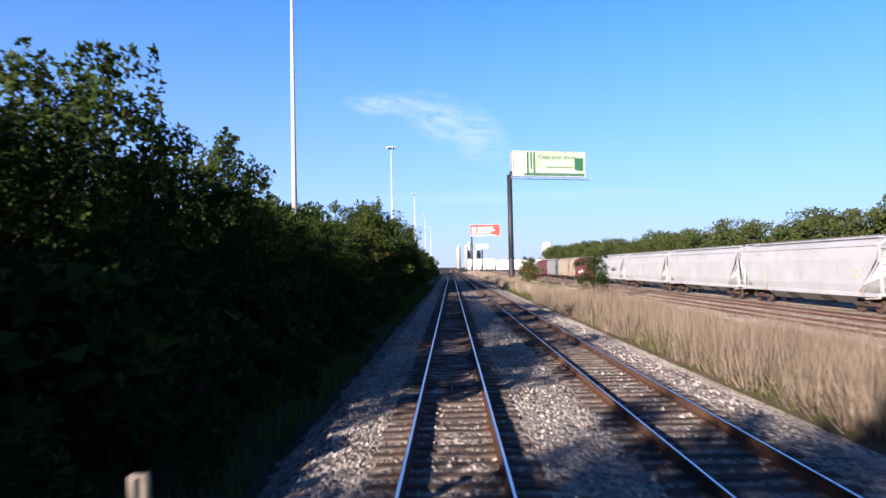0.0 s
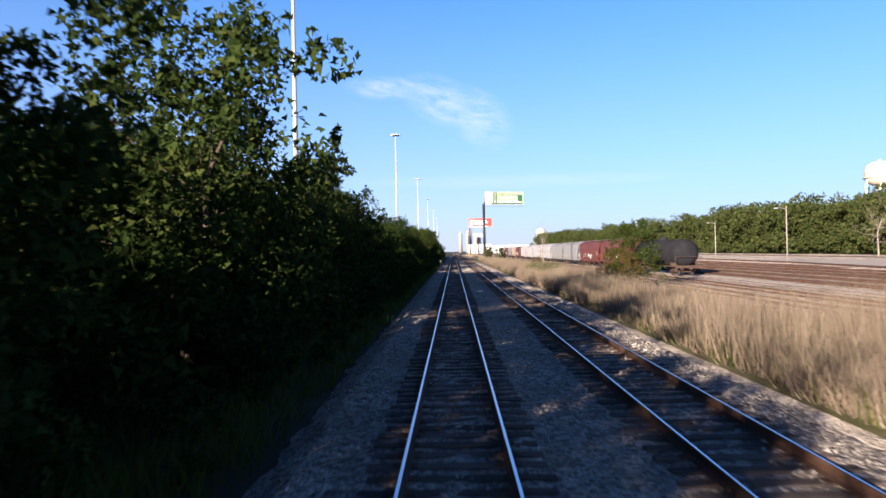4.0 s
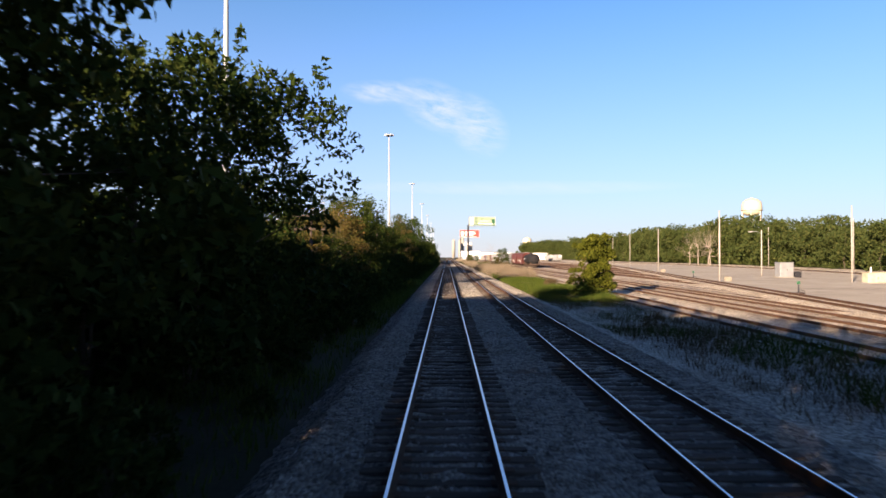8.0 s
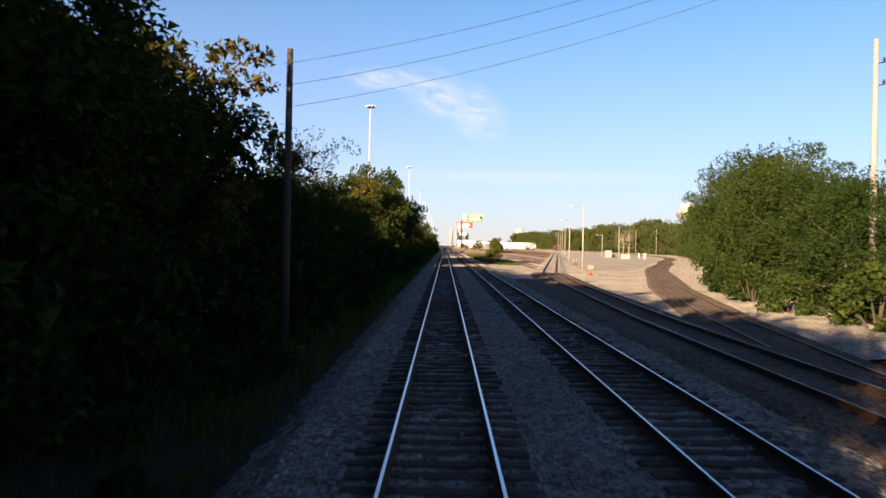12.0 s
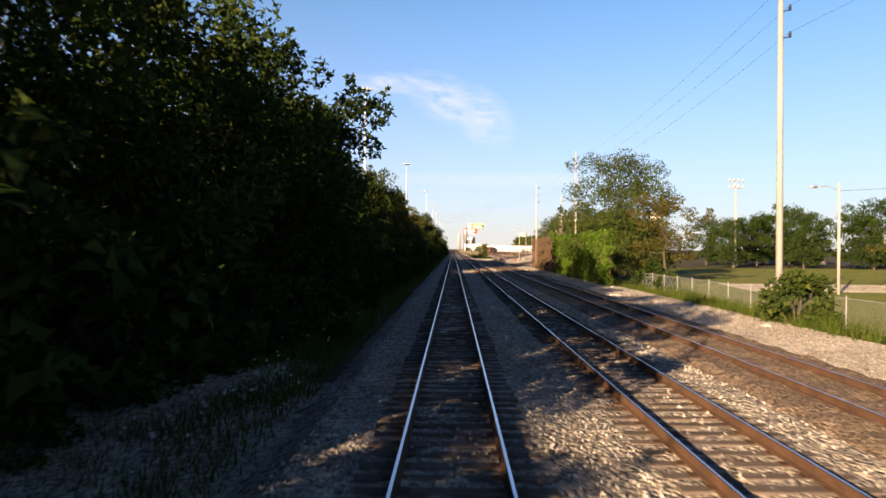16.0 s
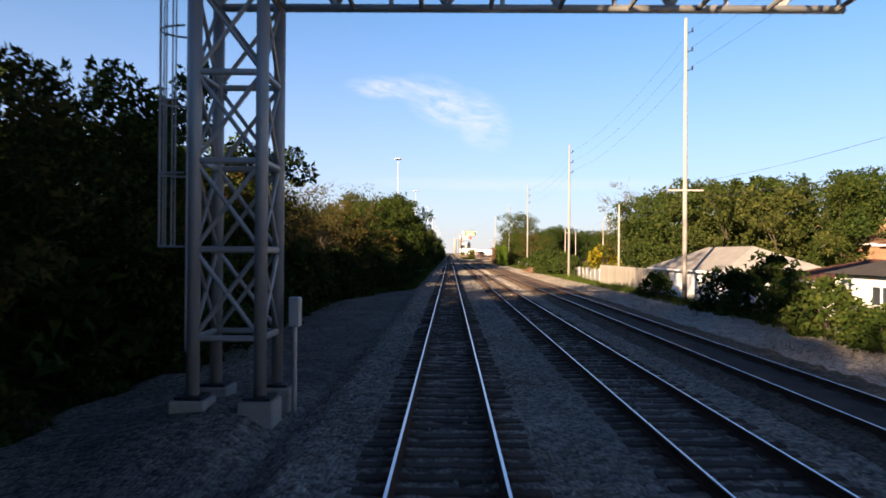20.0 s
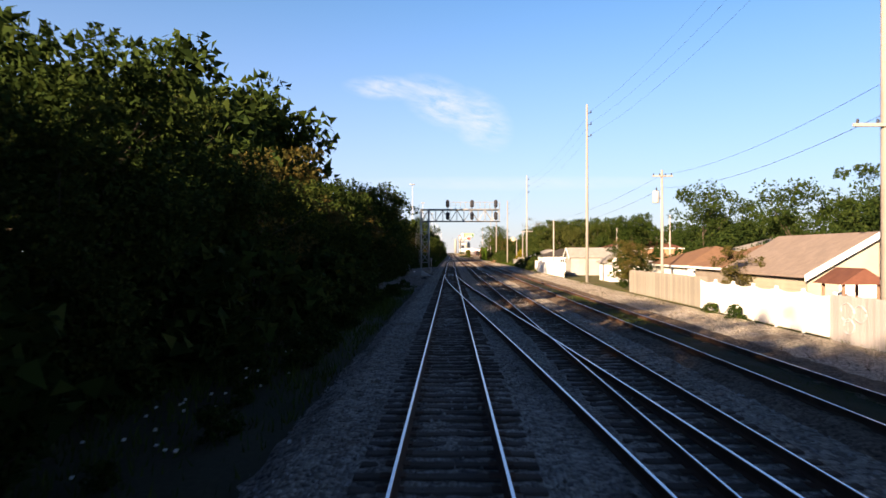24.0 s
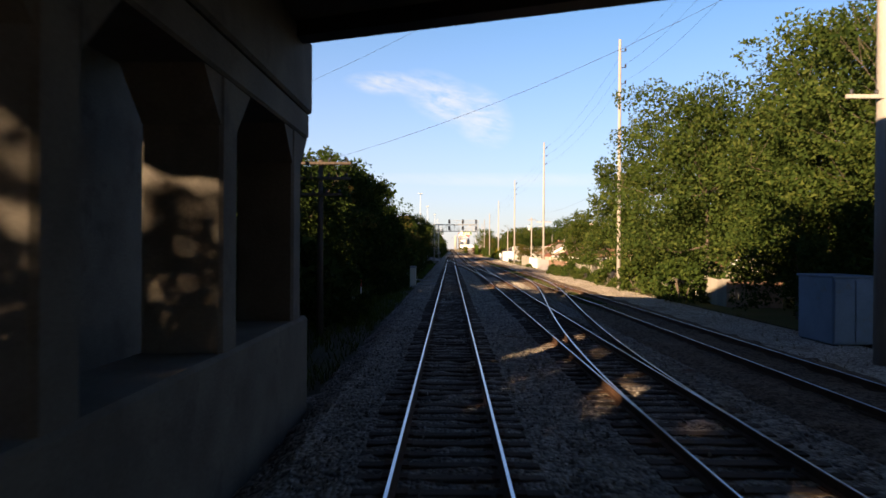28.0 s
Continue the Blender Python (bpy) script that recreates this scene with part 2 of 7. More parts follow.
GRASS = leaf_mat("verge_grass", (0.0218, 0.039, 0.0078), (0.0468, 0.0702, 0.0125), (0.101, 0.105, 0.0218))
WEED = leaf_mat("dry_weeds", (0.0468, 0.0351, 0.0195), (0.0936, 0.0663, 0.0351), (0.125, 0.101, 0.0468))
BLOSSOM = mat("white_blossom", (0.55, 0.55, 0.50), rough=0.8)

# ---- mesh tools ----


class Geo:
    """Collects corners and faces of one mesh."""

    def __init__(self):
        self.v, self.f = [], []

    def add(self, verts, faces, m=None):
        n = len(self.v)
        self.v += [tuple(m @ Vector(p)) for p in verts] if m else [tuple(p) for p in verts]
        self.f += [tuple(i + n for i in face) for face in faces]
        return self

    def box(self, c, s, rot=None, chamfer=0.0):
        """A block round c of size s; its edges are cut by chamfer."""
        x, y, z = s[0] / 2, s[1] / 2, s[2] / 2
        m = Matrix.Translation(c) @ (rot or Matrix())
        if not chamfer:
            vs = [(i * x, j * y, k * z) for i in (-1, 1) for j in (-1, 1) for k in (-1, 1)]
            return self.add(vs, [(0, 1, 3, 2), (4, 6, 7, 5), (0, 4, 5, 1), (2, 3, 7, 6), (0, 2, 6, 4), (1, 5, 7, 3)], m)
        bm = bmesh.new()
        bmesh.ops.create_cube(bm, size=1.0)
        bmesh.ops.scale(bm, vec=s, verts=bm.verts)
        bmesh.ops.bevel(bm, geom=bm.edges[:], offset=min(chamfer, 0.45 * min(s)), segments=1, affect="EDGES")
        bm.verts.index_update()
        self.add([tuple(p.co) for p in bm.verts], [tuple(q.index for q in fc.verts) for fc in bm.faces], m)
        bm.free()
        return self

    def tube(self, a, b, r0, r1=None, n=8, caps=True):
        a, b = Vector(a), Vector(b)
        r1 = r0 if r1 is None else r1
        q = (b - a).to_track_quat("Z", "Y").to_matrix()
        vs = [tuple(p + q @ Vector((r * math.cos(2 * math.pi * i / n), r * math.sin(2 * math.pi * i / n), 0))) for p, r in ((a, r0), (b, r1)) for i in range(n)]
        fs = [(i, (i + 1) % n, n + (i + 1) % n, n + i) for i in range(n)]
        if caps:
            fs += [tuple(range(n - 1, -1, -1)), tuple(range(n, 2 * n))]
        return self.add(vs, fs)

    def hose(self, pts, r, n=5):
        """One tube bent along points."""
        pts = [Vector(p) for p in pts]
        base = len(self.v)
        for k, p in enumerate(pts):
            q = (pts[min(k + 1, len(pts) - 1)] - pts[max(k - 1, 0)]).to_track_quat("Z", "Y").to_matrix()
            self.v += [tuple(p + q @ Vector((r * math.cos(2 * math.pi * i / n), r * math.sin(2 * math.pi * i / n), 0))) for i in range(n)]
            if k:
                a = base + (k - 1) * n
                self.f += [(a + i, a + (i + 1) % n, a + n + (i + 1) % n, a + n + i) for i in range(n)]
        return self

    def lathe(self, rings, n=16, c=(0, 0, 0)):
        """Rings of (radius, height) turned about an upright axis at c."""
        vs = [(c[0] + r * math.cos(2 * math.pi * i / n), c[1] + r * math.sin(2 * math.pi * i / n), c[2] + z) for r, z in rings for i in range(n)]
        fs = [(k * n + i, k * n + (i + 1) % n, (k + 1) * n + (i + 1) % n, (k + 1) * n + i) for k in range(len(rings) - 1) for i in range(n)]
        fs += [tuple(range(n - 1, -1, -1)), tuple(range((len(rings) - 1) * n, len(rings) * n))]
        return self.add(vs, fs)

    def prism(self, outline, a, b, m=None):
        """An outline of (x, z) drawn out along y from a to b."""
        n = len(outline)
        vs = [(x, y, z) for y in (a, b) for x, z in outline]
        fs = [(i, (i + 1) % n, n + (i + 1) % n, n + i) for i in range(n)] + [tuple(range(n - 1, -1, -1)), tuple(range(n, 2 * n))]
        return self.add(vs, fs, m)

    def mesh(self, name, material, smooth=False):
        me = bpy.data.meshes.new(name)
        me.from_pydata(self.v, [], self.f)
        if material:
            me.materials.append(material)
        bm = bmesh.new()
        bm.from_mesh(me)
        bmesh.ops.recalc_face_normals(bm, faces=bm.faces)
        bm.to_mesh(me)
        bm.free()
        if smooth:
            me.polygons.foreach_set("use_smooth", [True] * len(me.polygons))
        return me


def raw_mesh(name, verts, faces, material):
    """A mesh from number arrays of loose triangles or quads."""
    me = bpy.data.meshes.new(name)
    me.from_pydata(np.asarray(verts).tolist(), [], np.asarray(faces).tolist())
    me.materials.append(material)
    return me


def part(name, geo, material, parent, label="", smooth=False):
    """One mesh as a part of a thing."""
    ob = new(name, geo.mesh(name, material, smooth) if isinstance(geo, Geo) else geo)
    ob.parent = parent
    if label:
        tagged(ob, label)
    return ob


def thing(name, label, category, m=None, group="", kind=""):
    """An Empty at a thing's base, which carries its parts."""
    ob = new(name)
    ob.empty_display_size = 0.3
    if m:
        ob.matrix_basis = m
    return tagged(ob, label, category, group, kind)


def at(x, y, z=0.0, turn=0.0, s=1.0):
    return Matrix.Translation((x, y, z)) @ Matrix.Rotation(radians(turn), 4, "Z") @ Matrix.Diagonal((s, s, s, 1))

# ---- ground and trackbeds ----
TRACK_2, TRACK_3 = 4.2, 8.1
DOWN = -0.62


def ease(s):
    s = min(max(s, 0.0), 1.0)
    return s * s * (3 - 2 * s)


def terrain(x, y):
    """The ground's height: a shallow ditch on the left, a level yard and gardens on the right."""
    z = DOWN + 0.10 * noise.noise((x * 0.21, y * 0.21, 0)) + 0.05 * noise.noise((x * 0.8, y * 0.8, 3))
    if x < -4:
        z -= 0.25 * ease((-4 - x) / 3) * (1 - ease((-x - 9) / 4))
        z += 0.9 * ease((-x - 9) / 10)
    if x > 12.5 and y > -335:
        z += 0.10 + 0.0 * x
    if x > 10.5 and y < -335:
        z += 0.12
    return z


xs = [-2600, -1200, -500, -200, -90, -45, -30] + [-24 + 1.5 * i for i in range(10)] + [-9.5 + 0.7 * i for i in range(12)] + [-0.5, 2, 5, 8, 9.5, 11, 12.5, 14, 16, 18, 21, 25, 30, 36, 43, 52, 64, 80, 110, 160, 260, 500, 1200, 2600]
ys = [-2600, -1500, -1000, -860] + [-800 + 2.5 * i for i in range(441)] + [310, 325, 345, 370, 400, 450, 520, 620, 760, 1000, 1400, 2000, 2600, 3200]
gv = [(x, y, terrain(x, y)) for y in ys for x in xs]
nx = len(xs)
gf = [(j * nx + i, j * nx + i + 1, (j + 1) * nx + i + 1, (j + 1) * nx + i) for j in range(len(ys) - 1) for i in range(nx - 1)]
ground = tagged(new("ground", raw_mesh("ground", gv, gf, SOIL)), "dark earth ground with thin grass beside the railway", "ground", kind="structure")


def bed(name, left, right, y0, y1, top, label, material, step=0.33, rough=0.035):
    """A raised strip of stone with sloping shoulders; left and right give its crown's edges."""
    n = int((right - left + 2.0) / step)
    us = np.linspace(left - 1.0, right + 1.0, n + 1)
    vs = np.arange(y0, y1, 0.42)
    rng = np.random.default_rng(len(name) + int(abs(y0)))
    U, V = np.meshgrid(us, vs)
    out = np.maximum(np.maximum(left - U, U - right), 0.0)
    Z = top - out * 0.52 + rng.normal(0, rough, U.shape) * (0.55 + 0.5 * (out > 0))
    U = U + rng.normal(0, 0.05, U.shape)
    verts = np.stack([U, V, Z], -1).reshape(-1, 3)
    c, r = len(us), len(vs)
    i = (np.arange(r - 1)[:, None] * c + np.arange(c - 1)[None, :]).ravel()
    return tagged(new(name, raw_mesh(name, verts, np.stack([i, i + 1, i + c + 1, i + c], -1), material)), label, "ballast", kind="structure")


bed("ballast", -2.35, 6.35, -800, 330, -0.205, "grey-brown crushed stone ballast under two main tracks", BALLAST)
bed("ballast_siding", 6.7, 10.4, -800, -290, -0.165, "brown stone ballast under the third track", DIRT, 0.4)



def stones(name, strips, y0, y1, count, top, size, material, label, seed):
    """Single loose stones lying on the ballast; strips: stretches of x on which they lie."""
    r = np.random.default_rng(seed)
    widths = np.array([b - a for a, b in strips])
    pick = r.choice(len(strips), count, p=widths / widths.sum())
    lo = np.array([a for a, b in strips])[pick]
    x = lo + widths[pick] * r.uniform(0, 1, count)
    y = r.uniform(y0, y1, count)
    out = np.maximum(np.maximum(-2.35 - x, x - 6.35), 0)
    z = top - np.minimum(out, 1.0) * 0.52
    base = np.array([(1, 0, 0), (-0.5, 0.87, 0), (-0.5, -0.87, 0), (0.1, 0.1, 0.8), (0, 0, -0.6)])
    s = size * r.uniform(0.6, 1.5, count)
    a = r.uniform(0, 2 * np.pi, count)
    v = base[None] * (s[:, None, None] * r.uniform(0.7, 1.3, (count, 5, 3)))
    c, d = np.cos(a)[:, None], np.sin(a)[:, None]
    v = np.stack([v[..., 0] * c - v[..., 1] * d + x[:, None], v[..., 0] * d + v[..., 1] * c + y[:, None], v[..., 2] + z[:, None] + 0.3 * s[:, None]], -1)
    f = np.array([(0, 1, 3), (1, 2, 3), (2, 0, 3), (1, 0, 4), (2, 1, 4), (0, 2, 4)])
    faces = (f[None] + 5 * np.arange(count)[:, None, None]).reshape(-1, 3)
    return tagged(new(name, raw_mesh(name, v.reshape(-1, 3), faces, material)), label, "stones", kind="stuff")


LOOSE = mat("loose_ballast", (0.30, 0.277, 0.245), (0.215, 0.196, 0.172), 0.5, 0.9, fine=0.25, island=0.45)
stones("loose_ballast", ((-3.3, -1.35), (1.35, 2.85), (5.55, 7.3)), -726, 40, 125000, -0.208, 0.034, LOOSE, "loose crushed stones scattered over the ballast", 21)
stones("crib_stones", ((-0.68, 0.68), (3.52, 4.88)), -726, 20, 16000, -0.205, 0.04, LOOSE, "crushed stones lying between the ties", 22)
stones("gravel_stones", ((10.9, 14.0),), -726, -335, 14000, -0.325 + 0.52, 0.02, LOOSE, "small stones on the gravel strip", 23)

RAIL_PROFILE = [(-0.075, -0.18), (0.075, -0.18), (0.075, -0.165), (0.012, -0.145), (0.012, -0.045), (0.036, -0.035), (0.036, -0.003), (0.026, 0.0), (-0.026, 0.0), (-0.036, -0.003), (-0.036, -0.035), (-0.012, -0.045), (-0.012, -0.145), (-0.075, -0.165)]


def sweep(outline, line, z):
    """An outline drawn along a line of (x, y)."""
    g, n = Geo(), len(outline)
    for k, (x, y) in enumerate(line):
        x0, y0 = line[max(k - 1, 0)]
        x1, y1 = line[min(k + 1, len(line) - 1)]
        d = Vector((x1 - x0, y1 - y0)).normalized()
        g.v += [(x + d.y * u, y - d.x * u, z + h) for u, h in outline]
        if k:
            b = (k - 1) * n
            g.f += [(b + i, b + (i + 1) % n, b + n + (i + 1) % n, b + n + i) for i in range(n)]
    g.f += [tuple(range(n)), tuple(range(len(g.v) - n, len(g.v)))]
    return g


def offset(line, u):
    out = []
    for k, (x, y) in enumerate(line):
        x0, y0 = line[max(k - 1, 0)]
        x1, y1 = line[min(k + 1, len(line) - 1)]
        d = Vector((x1 - x0, y1 - y0)).normalized()
        out.append((x + d.y * u, y - d.x * u))
    return out


def along(line, step, start=0.0):
    """Places and headings at even steps along a line."""
    rest = start
    for (x0, y0), (x1, y1) in zip(line, line[1:]):
        d = Vector((x1 - x0, y1 - y0))
        length = d.length
        while rest < length:
            yield x0 + d.x * rest / length, y0 + d.y * rest / length, math.atan2(d.y, d.x) - math.pi / 2
            rest += step
        rest -= length


tie_mesh = Geo().box((0, 0, 0), (2.6, 0.225, 0.18), chamfer=0.02).mesh("tie", TIE)


def track(name, line, label, z=0.0, single=None, shiny=True, ties=True, plates=True, spacing=0.515, start=0.0, bright=0.024):
    """A railway track: two rails with polished tops, ties and tie plates. single: stretch of y in which each tie is a piece of its own."""
    root = thing(name, label, "railway track", kind="structure")
    for side in (-0.753, 0.753):
        rail = part("rail", sweep(RAIL_PROFILE, offset(line, side), z), RUST, root, "rusty brown steel rail")
        part("running_surface", sweep([(-bright, 0.0), (bright, 0.0), (bright - 0.003, 0.004), (0.003 - bright, 0.004)], offset(line, side), z), POLISHED if shiny else DULL_RAIL, rail, "bright worn rail top")
    rng = random.Random(len(name) * 7 + 3)
    rest, steel, count = Geo(), Geo(), 0
    if ties:
        for x, y, turn in along(line, spacing, start):
            m = Matrix.Translation((x + rng.uniform(-0.05, 0.05), y + rng.uniform(-0.03, 0.03), z - 0.268 + rng.uniform(-0.012, 0.012))) @ Matrix.Rotation(turn + rng.uniform(-0.012, 0.012), 4, "Z")
            if single and single[0] < y < single[1] and count < 300:
                tie = new("tie", tie_mesh)
                tie.matrix_basis = m
                tie.parent = root
                count += 1
            else:
                rest.box((0, 0, 0), (2.6, 0.225, 0.18), m)
            if plates:
                for side in (-0.753, 0.753):
                    steel.box((side, 0, 0.093), (0.36, 0.19, 0.02), m)
        tagged(part("ties", rest, TIES, root, "dark weathered wooden ties"), kind="stuff")
        if plates:
            tagged(part("tie_plates", steel, RUST, root, "rusty steel tie plates"), kind="stuff")
    return root


NORTH, SOUTH = 900, -790
track("track_1", [(0, SOUTH), (0, NORTH)], "main railway track with polished rails and dark ties", single=(-726, -560))
track("track_2", [(TRACK_2, SOUTH), (TRACK_2, NORTH)], "second railway track with rusty rails on stone ballast", single=(-720, -560), start=0.2, bright=0.017)
lead = [(8.75, SOUTH), (8.7, -722), (8.55, -697), (8.2, -680), (TRACK_3, -662), (TRACK_3, -490), (8.4, -440), (8.35, -366), (8.5, -345), (8.85, -325), (10.2, -300), (12.4, -275), (19.0, -237), (26.0, -197), (33.7, -152), (47.6, -73), (56.5, -18), (60, 40), (60.5, 430)]
track("track_3", lead[:9], "third track on dark dirt beside the gardens", ties=False, bright=0.014)
track("yard_lead", lead[8:], "rusty lead slanting through the freight yard", ties=False, shiny=False)


def curve(x0, x1, y0, y1, n=40):
    return [(x0 + (x1 - x0) * ease(i / n), y0 + (y1 - y0) * i / n) for i in range(n + 1)]


track("crossover_1", curve(0, TRACK_2, -560, -672), "crossover track linking the two main tracks", ties=False)
track("crossover_2", curve(TRACK_3, TRACK_2, -668, -722), "crossover track linking the second and third tracks", ties=False)
YARD_TRACKS = (14.0, 18.4, 22.0, 25.6, 30.2, 34.4, 38.8, 43.2, 47.6, 52.0)


def branch(x):
    """Where a yard track leaves the slanting lead, 2.2 m short of its own line."""
    for (x0, y0), (x1, y1) in zip(lead[11:], lead[12:]):
        if x0 <= max(x - 2.2, 12.4) <= x1:
            return y0 + (y1 - y0) * (max(x - 2.2, 12.4) - x0) / (x1 - x0)


for number, x in enumerate(YARD_TRACKS):
    y, off = branch(x), min(2.2, x - 12.4)
    track("yard_track_%d" % (number + 1), [(x - off * (1 - i / 9) ** 2, y + i * 2.8) for i in range(10)] + [(x, 430)], "rusty yard track half sunk in brown gravel", z=-0.30 if x == 25.6 else -0.19, shiny=False, plates=False, ties=False)
wye = [(8.6, -352), (10.1, -338), (13.0, -322), (18.8, -298), (24.5, -279), (31, -257), (37, -240), (46.3, -216), (55.5, -188), (64, -167), (72, -145), (79, -119), (86, -80), (91, -40), (95, 20), (97, 100), (98, 300)]
track("wye_track", wye, "rusty curved track round the edge of the yard", z=-0.22, shiny=False, plates=False)


def strip(name, line, width, z, material, label, category="ground"):
    g = Geo()
    a, b = offset(line, -width / 2), offset(line, width / 2)
    g.v = [(x, y, z) for x, y in a] + [(x, y, z) for x, y in b]
    n = len(line)
    g.f = [(i, i + 1, n + i + 1, n + i) for i in range(n - 1)]
    return tagged(new(name, g.mesh(name, material)), label, category, kind="structure")


def patch(name, outline, z, material, label, category="ground"):
    g = Geo()
    g.v, g.f = [(x, y, z) for x, y in outline], [tuple(range(len(outline)))]
    return tagged(new(name, g.mesh(name, material)), label, category, kind="structure")


patch("yard_ground", [(6.5, 420), (6.5, -335), (16.5, -331), (38, -268), (54, -222), (66, -184), (80, -150), (98, -104), (108, -60), (118, 30), (122, 420)], DOWN + 0.24, GRAVEL, "pale dusty gravel of the freight yard")
patch("pavement", [(19.5, -262), (27.5, -258), (33, -243), (42.6, -218), (52, -190), (60.5, -169), (68, -147.5), (75, -121), (81, -82), (86, -42), (88, 10), (67, 22), (59.4, -10), (50.4, -72), (36.2, -148), (31.2, -176), (22.6, -230)], DOWN + 0.27, YARD, "level grey-beige hardstanding beside the yard", "pavement")
tagged(new("trackbed_lead", sweep([(-2.3, -0.2), (-1.6, 0.0), (1.6, 0.0), (2.3, -0.2)], lead[8:12], -0.16).mesh("trackbed_lead", DIRT)), "rust-brown dirt bed of the yard lead", "trackbed", kind="structure")
tagged(new("trackbed_throat", sweep([(-2.2, -0.2), (-1.5, 0.0), (1.5, 0.0), (2.2, -0.2)], lead[11:], -0.165).mesh("trackbed_throat", YARD_DIRT)), "pale brown bed of the yard throat", "trackbed", kind="structure")
tagged(new("trackbed_wye", sweep([(-2.0, -0.16), (-1.45, 0.0), (1.45, 0.0), (2.0, -0.16)], wye, -0.30).mesh("trackbed_wye", DIRT)), "rust-brown trackbed of the curved track", "trackbed", kind="structure")
for number, (x, y0) in enumerate((x, branch(x) + 25) for x in YARD_TRACKS):
    strip("trackbed_%d" % (number + 1), [(x, y0), (x, 430)], 2.6, DOWN + 0.28, YARD_DIRT, "rust-brown trackbed of a yard track", "trackbed")
OILY = mat("oily_dirt", (0.045, 0.038, 0.032), (0.075, 0.062, 0.05), 0.8, 0.9, bump=0.5, bump_scale=16, fine=0.35)
MOSS = mat("oily_moss", (0.022, 0.030, 0.012), (0.035, 0.032, 0.018), 0.7, 0.95, bump=0.5, bump_scale=14, fine=0.3, spots=((0.06, 0.05, 0.035), 0.9, 0.25))
for name, y0, y1, material, label in (("track_moss", -578, -662, MOSS, "dark green moss between the third track's rails"), ("track_dirt", -486, -578, OILY, "dark oily dirt between the third track's rails")):
    g, n = Geo(), int((y0 - y1) / 0.6)
    for i in range(n + 1):
        y = y0 + (y1 - y0) * i / n
        g.v += [(TRACK_3 + u + 0.05 * noise.noise((u, y, 1.0)), y, -0.115 + w + 0.03 * noise.noise((u * 3, y * 1.7, 5.0))) for u, w in ((-0.66, -0.05), (-0.3, 0.0), (0.3, 0.0), (0.66, -0.05))]
    g.f = [(i * 4 + k, i * 4 + k + 1, i * 4 + k + 5, i * 4 + k + 4) for i in range(n) for k in range(3)]
    tagged(new(name, g.mesh(name, material)), label, "ground", kind="structure")
patch("service_road", [(10.3, -800), (10.3, -335), (14.4, -335), (14.9, -440), (15.6, -500), (14.4, -560), (14.0, -640), (14.0, -800)], DOWN + 0.29, ROAD, "pale gravel strip between the third track and the back fences", "gravel road")

# ---- plants ----


def tufts(rng, n, centres, spread, size):
    """n loose leaf triangles round each centre."""
    c = np.repeat(centres, n, 0)
    k = len(c)
    d = rng.normal(0, 1, (k, 3))
    d /= np.linalg.norm(d, axis=1)[:, None]
    p = c + d * (np.repeat(spread, n)[:, None] * rng.uniform(0.35, 1.0, (k, 1)) ** 0.6) * np.array([1, 1, 0.75])
    a = rng.normal(0, 1, (k, 3)) + d * 0.5
    a /= np.linalg.norm(a, axis=1)[:, None]
    b = np.cross(a, rng.normal(0, 1, (k, 3)) + np.array([0, 0, 0.8]))
    b /= np.linalg.norm(b, axis=1)[:, None] + 1e-6
    s = size * rng.uniform(0.6, 1.35, (k, 1))
    v = np.stack([p - b * s * 0.42, p + a * s, p + b * s * 0.42 - a * s * 0.25], 1).reshape(-1, 3)
    return v


